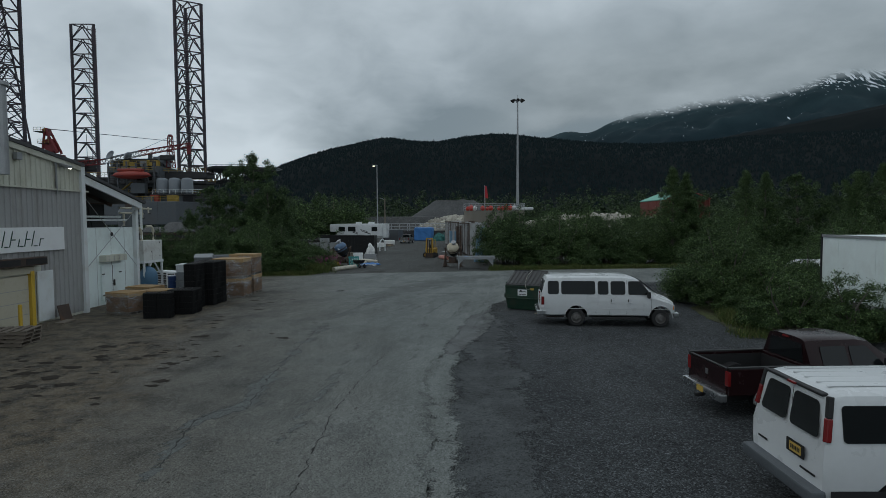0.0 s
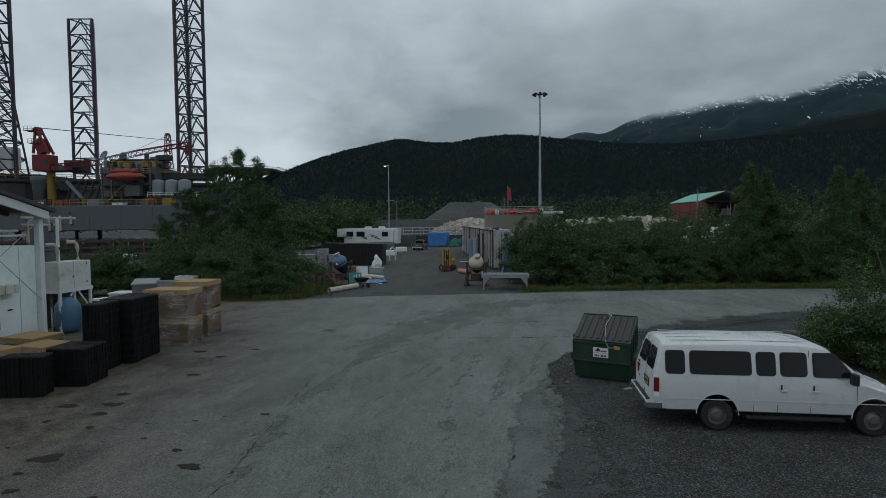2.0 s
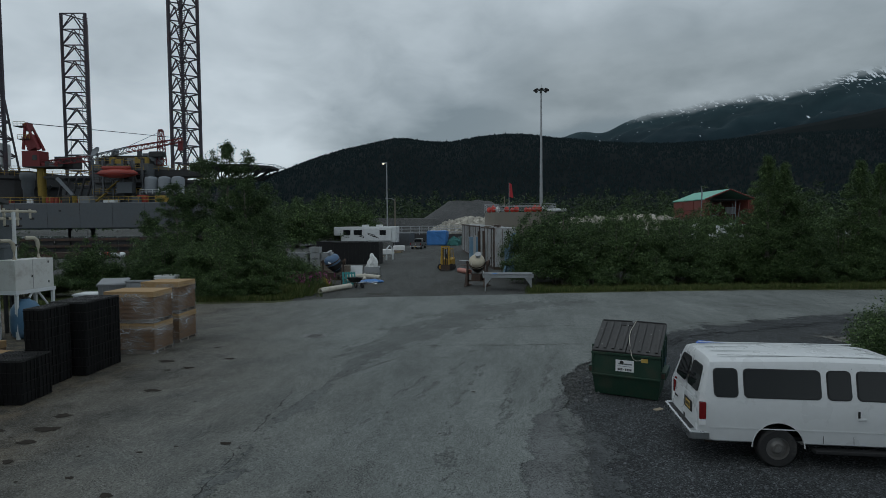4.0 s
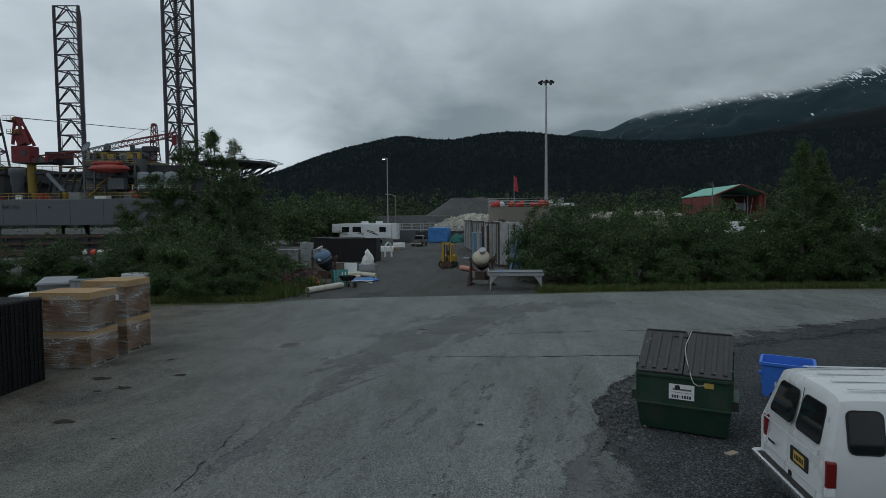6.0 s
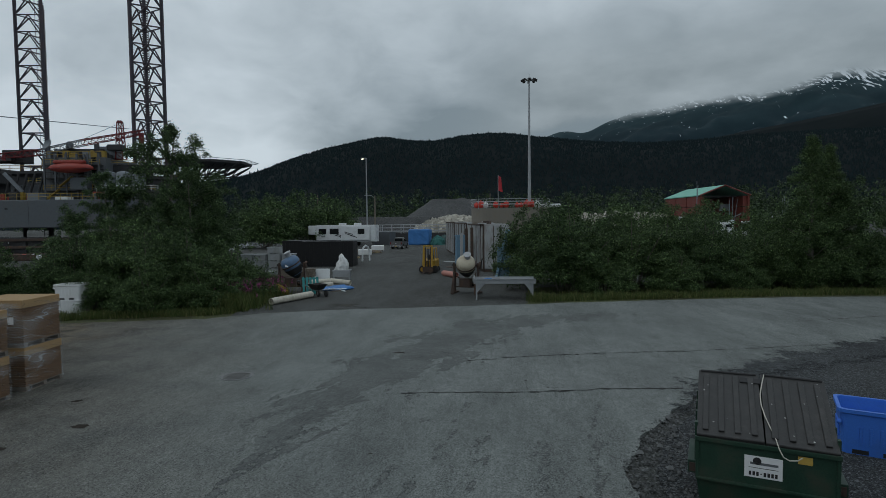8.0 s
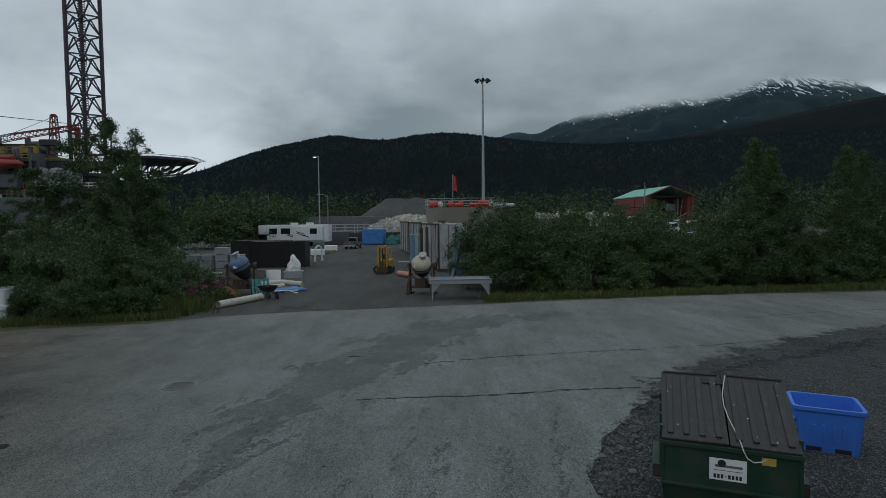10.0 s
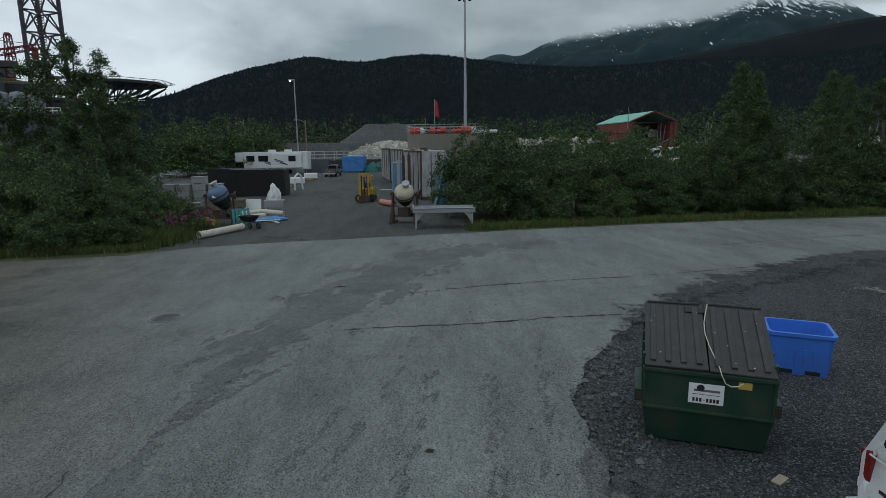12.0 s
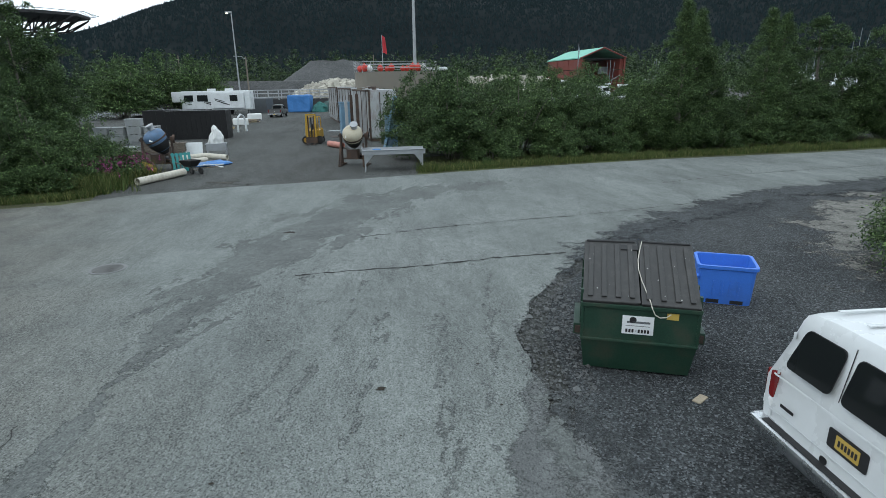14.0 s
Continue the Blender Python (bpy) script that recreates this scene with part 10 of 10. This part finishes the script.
def yard_lamps():
    t = thing("street_lamp", "slim grey lamp post with a lit head", "street lamp", (-35.0, 163.0, 0))
    part("post", R((0, 0, 0), (0, 0, 21.0), 0.2, 0.12, 10), galv, t)
    hd = part("head", B(1.5, 0.6, 0.35, -0.6, 0, 21.0, bevel=0.1), galv, t)
    part("lens", sphere(bmesh.new(), 0.26, (-0.9, -0.2, 20.97), (1, 0.8, 0.5), 2), glow_mat("street_lamp_glow", (1.0, 0.86, 0.62), 9.0), hd, "lit lamp lens")
    t = thing("street_lamp", "wooden lamp post with a short arm", "street lamp", (-30.5, 152.0, 0))
    part("post", R((0, 0, 0), (0, 0, 11.0), 0.2, 0.15, 8), wood, t)
    part("arm", tube(bmesh.new(), [(0, 0, 10.4), (-0.8, 0, 11.0), (-1.9, 0, 11.1)], 0.06, 6), galv, t)
    part("head", B(0.7, 0.3, 0.16, -2.2, 0, 11.02, bevel=0.05), galv, t)
    solo("utility_pole", R((0, 0, 0), (0, 0, 12.4), 0.2, 0.14, 8), wood, "plain wooden utility pole", "utility pole", (-51, 172, 0))
    solo("utility_pole", R((0, 0, 0), (0, 0, 12.0), 0.14, 0.1, 8), wood, "thin wooden pole behind the vat", "utility pole", (-3.0, 170, 0))


yard_lamps()


# ---- boatyard behind the thicket ----
brick_red = mat("faded_red_steel", (0.15, 0.035, 0.026), rough=0.7, var=0.2, scale=0.5, dirt=(0.12, 0.05, 0.04), dirt_amt=0.5, dirt_scale=0.3)
roof_green = mat("sea_green_fabric", (0.16, 0.42, 0.33), rough=0.6, var=0.1, scale=0.4)


def boat_shed():
    t = thing("boat_shed", "open boat shed of red containers under a sea-green roof", "shed", (51.5, 155, 0), 6, scale=(1, 1, 0.87))
    L = 20.0
    for s in (-1, 1):
        for k in range(3):
            for lv in range(4):
                part("container", B(1.3, 6.2, 2.7, s * 5.2, 3.6 + k * 6.5, lv * 2.85, bevel=0.03), brick_red, t)
    m = Matrix(((1, 0, 0, 0), (0, 0, 1, 0), (0, 1, 0, 0), (0, 0, 0, 1)))
    for s in (-1, 1):
        bm = bmesh.new()
        prism(bm, [(s * 6.0, 11.4), (0, 14.1), (0, 14.3), (s * 6.0, 11.65)], 0.0, L, m)
        bmesh.ops.recalc_face_normals(bm, faces=bm.faces)
        part("roof", bm, roof_green, t)
        part("gable_trim", R((s * 6.0, -0.05, 11.45), (0, -0.05, 14.15), 0.2, seg=5), brick_red, t)
        part("column", B(0.4, 0.4, 11.4, s * 5.6, 0.2, 0), brick_red, t)
    part("back_wall", B(8.0, 0.2, 11.4, 0, L, 0), rig_dark, t)
    part("white_gear", B(2.4, 0.3, 2.0, 3.0, 6.0, 7.4), galv, t)
    for k in range(5):
        part("truss", R((-5.8, 1 + k * 4.5, 11.3), (5.8, 1 + k * 4.5, 11.3), 0.12, seg=5), rig_dark, t)


boat_shed()


def work_boat(x, y, rz, L, label, mast=12.0, hull_m=None, z=0.8):
    t = thing("fishing_boat", label, "boat", (x, y, 0), rz, "boats on the hard")
    bm = bmesh.new()
    rows = []
    n = 9
    for i in range(n):
        u = i / (n - 1)
        b = 0.5 * L * 0.30 * (1 - max(0.0, (u - 0.55) / 0.45) ** 2 * 0.96)
        sheer = z + L * 0.17 + L * 0.07 * u * u
        xx = -L / 2 + L * u
        rows.append([bm.verts.new(p) for p in ((xx, -b, sheer), (xx, -b * 0.8, z + L * 0.06), (xx - L * 0.02, 0, z), (xx, b * 0.8, z + L * 0.06), (xx, b, sheer), (xx, b * 0.86, sheer - 0.15), (xx, -b * 0.86, sheer - 0.15))])
    for a, b in zip(rows, rows[1:]):
        for k in range(7):
            bm.faces.new((a[k], a[(k + 1) % 7], b[(k + 1) % 7], b[k]))
    bm.faces.new(rows[0])
    bm.faces.new(rows[-1][::-1])
    bmesh.ops.recalc_face_normals(bm, faces=bm.faces)
    part("hull", bm, hull_m or white_steel, t)
    top = z + L * 0.19
    cab = part("wheelhouse", B(L * 0.28, L * 0.2, L * 0.2, L * 0.08, 0, top, bevel=0.08), white_steel, t)
    for s in (-1, 1):
        part("window", B(L * 0.2, 0.04, L * 0.06, L * 0.08, s * L * 0.101, top + L * 0.1), glass, cab)
    part("window", B(0.04, L * 0.16, L * 0.06, L * 0.221, 0, top + L * 0.1), glass, cab)
    if mast:
        mp = part("mast", R((-L * 0.1, 0, top - 0.2), (-L * 0.1, 0, top + mast), 0.1, 0.05, 6), tank_grey, t)
        for s in (-1, 1):
            part("pole", R((-L * 0.08, s * 0.5, top), (-L * 0.12, s * L * 0.12, top + mast * 0.92), 0.07, 0.04, 5), tank_grey, mp)
        part("boom", R((-L * 0.1, 0, top + 2.2), (-L * 0.42, 0, top + 3.4), 0.07, seg=5), tank_grey, mp)
    for k in (-0.25, 0.1):
        part("cradle", B(0.4, L * 0.22, z + 0.4, L * k, 0, 0), wood, t)


work_boat(39.5, 142, 160, 11, "white fishing boat with tall trolling poles on the hard", 9.5, tank_grey)
work_boat(46.0, 139, 200, 9, "white fishing boat with rigging on the hard", 6.5)
work_boat(62.5, 152, 120, 8, "pale blue workboat beside the shed", 6.0, tank_grey, 2.0)
work_boat(36.5, 118, 30, 8, "white skiff under the trees", 0)
work_boat(42.0, 121, 75, 8.5, "white cabin boat parked among the trees", 0)
work_boat(30.5, 116, -20, 7.5, "small white boat behind the thicket", 0)
work_boat(84.0, 128, 100, 13, "white seiner in the boatyard", 8.0)
work_boat(96.0, 132, 80, 13, "white seiner with a mast in the boatyard", 11.0)
work_boat(105.0, 120, 60, 12, "white cabin cruiser in the boatyard", 6.0)
work_boat(74.0, 118, 95, 11, "white cruiser behind the cottonwoods", 5.0)


def shuttle_bus():
    t = thing("shuttle_bus", "white and blue bus parked beyond the thicket", "bus", (59.5, 131, 0), 4)
    part("body", B(9.0, 2.4, 2.5, 0, 0, 0.6, bevel=0.12), white_paint, t)
    part("skirt", B(9.02, 2.42, 0.7, 0, 0, 0.6), pale_blue, t)
    for k in range(6):
        part("window", B(1.0, 0.04, 0.8, -3.6 + k * 1.3, -1.215, 1.9), glass, t)
    part("door", B(0.9, 0.04, 2.0, 3.7, -1.21, 0.7), glass, t)
    for x in (-2.8, 2.8):
        for s in (-1, 1):
            wheel(t, x, s * 1.05, 0.45, 0.28, s)
    solo("grader", B(2.6, 2.2, 2.8, bevel=0.3), rig_dark, "dark machine cab behind the bus", "machine", (62.0, 137, 0), 10)
    solo("orange_bin", B(3.4, 2.0, 2.0, bevel=0.1), rig_orange, "orange steel bin behind the bus", "bin", (66.0, 138, 0.6 - 0.6), 10)


shuttle_bus()


# ---- quay under the rig ----
def quay():
    water_m = mat("harbour_water", (0.035, 0.045, 0.05), rough=0.12, var=0.2, scale=0.4, fine=2.0, bump=0.5, spec=0.5)
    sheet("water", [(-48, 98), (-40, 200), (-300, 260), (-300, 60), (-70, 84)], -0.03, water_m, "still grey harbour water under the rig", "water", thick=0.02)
    t = thing("quay_wall", "grey sheet-pile quay wall with timber walings", "quay", (0, 0, 0), kind="structure")
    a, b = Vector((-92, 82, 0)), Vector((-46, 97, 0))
    n = 44
    rz = math.degrees(math.atan2(b.y - a.y, b.x - a.x))
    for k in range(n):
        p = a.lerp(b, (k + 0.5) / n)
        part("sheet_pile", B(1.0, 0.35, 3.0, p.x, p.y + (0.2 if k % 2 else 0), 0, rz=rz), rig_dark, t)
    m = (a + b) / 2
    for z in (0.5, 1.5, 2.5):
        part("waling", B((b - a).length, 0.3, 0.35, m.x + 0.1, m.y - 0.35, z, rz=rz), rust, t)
    for k in range(6):
        solo("net_buoy", sphere(bmesh.new(), 0.5, (0, 0, 0.42), (1, 1, 0.88), 3), white_steel if k % 3 else buoy_red, "round white net buoy lying on the quay" if k % 3 else "round red net buoy lying on the quay", "buoy", (-64 + k * 1.15, 88 + 0.2 * (k % 2), 0), 10, "quay buoys", smooth=True)
    for k, (x, y) in enumerate(((-58, 92), (-50, 96), (-72, 90))):
        solo("steel_beam", B(14, 0.8, 0.8, bevel=0.05), rust, "rusty steel girder lying on the quay", "girder", (x, y - 3, 0), 14, "quay girders")
    solo("red_skip", B(5.0, 2.2, 1.6, bevel=0.1), rig_red, "faded red skip on the quay", "skip", (-54, 103, 0), 10)


quay()
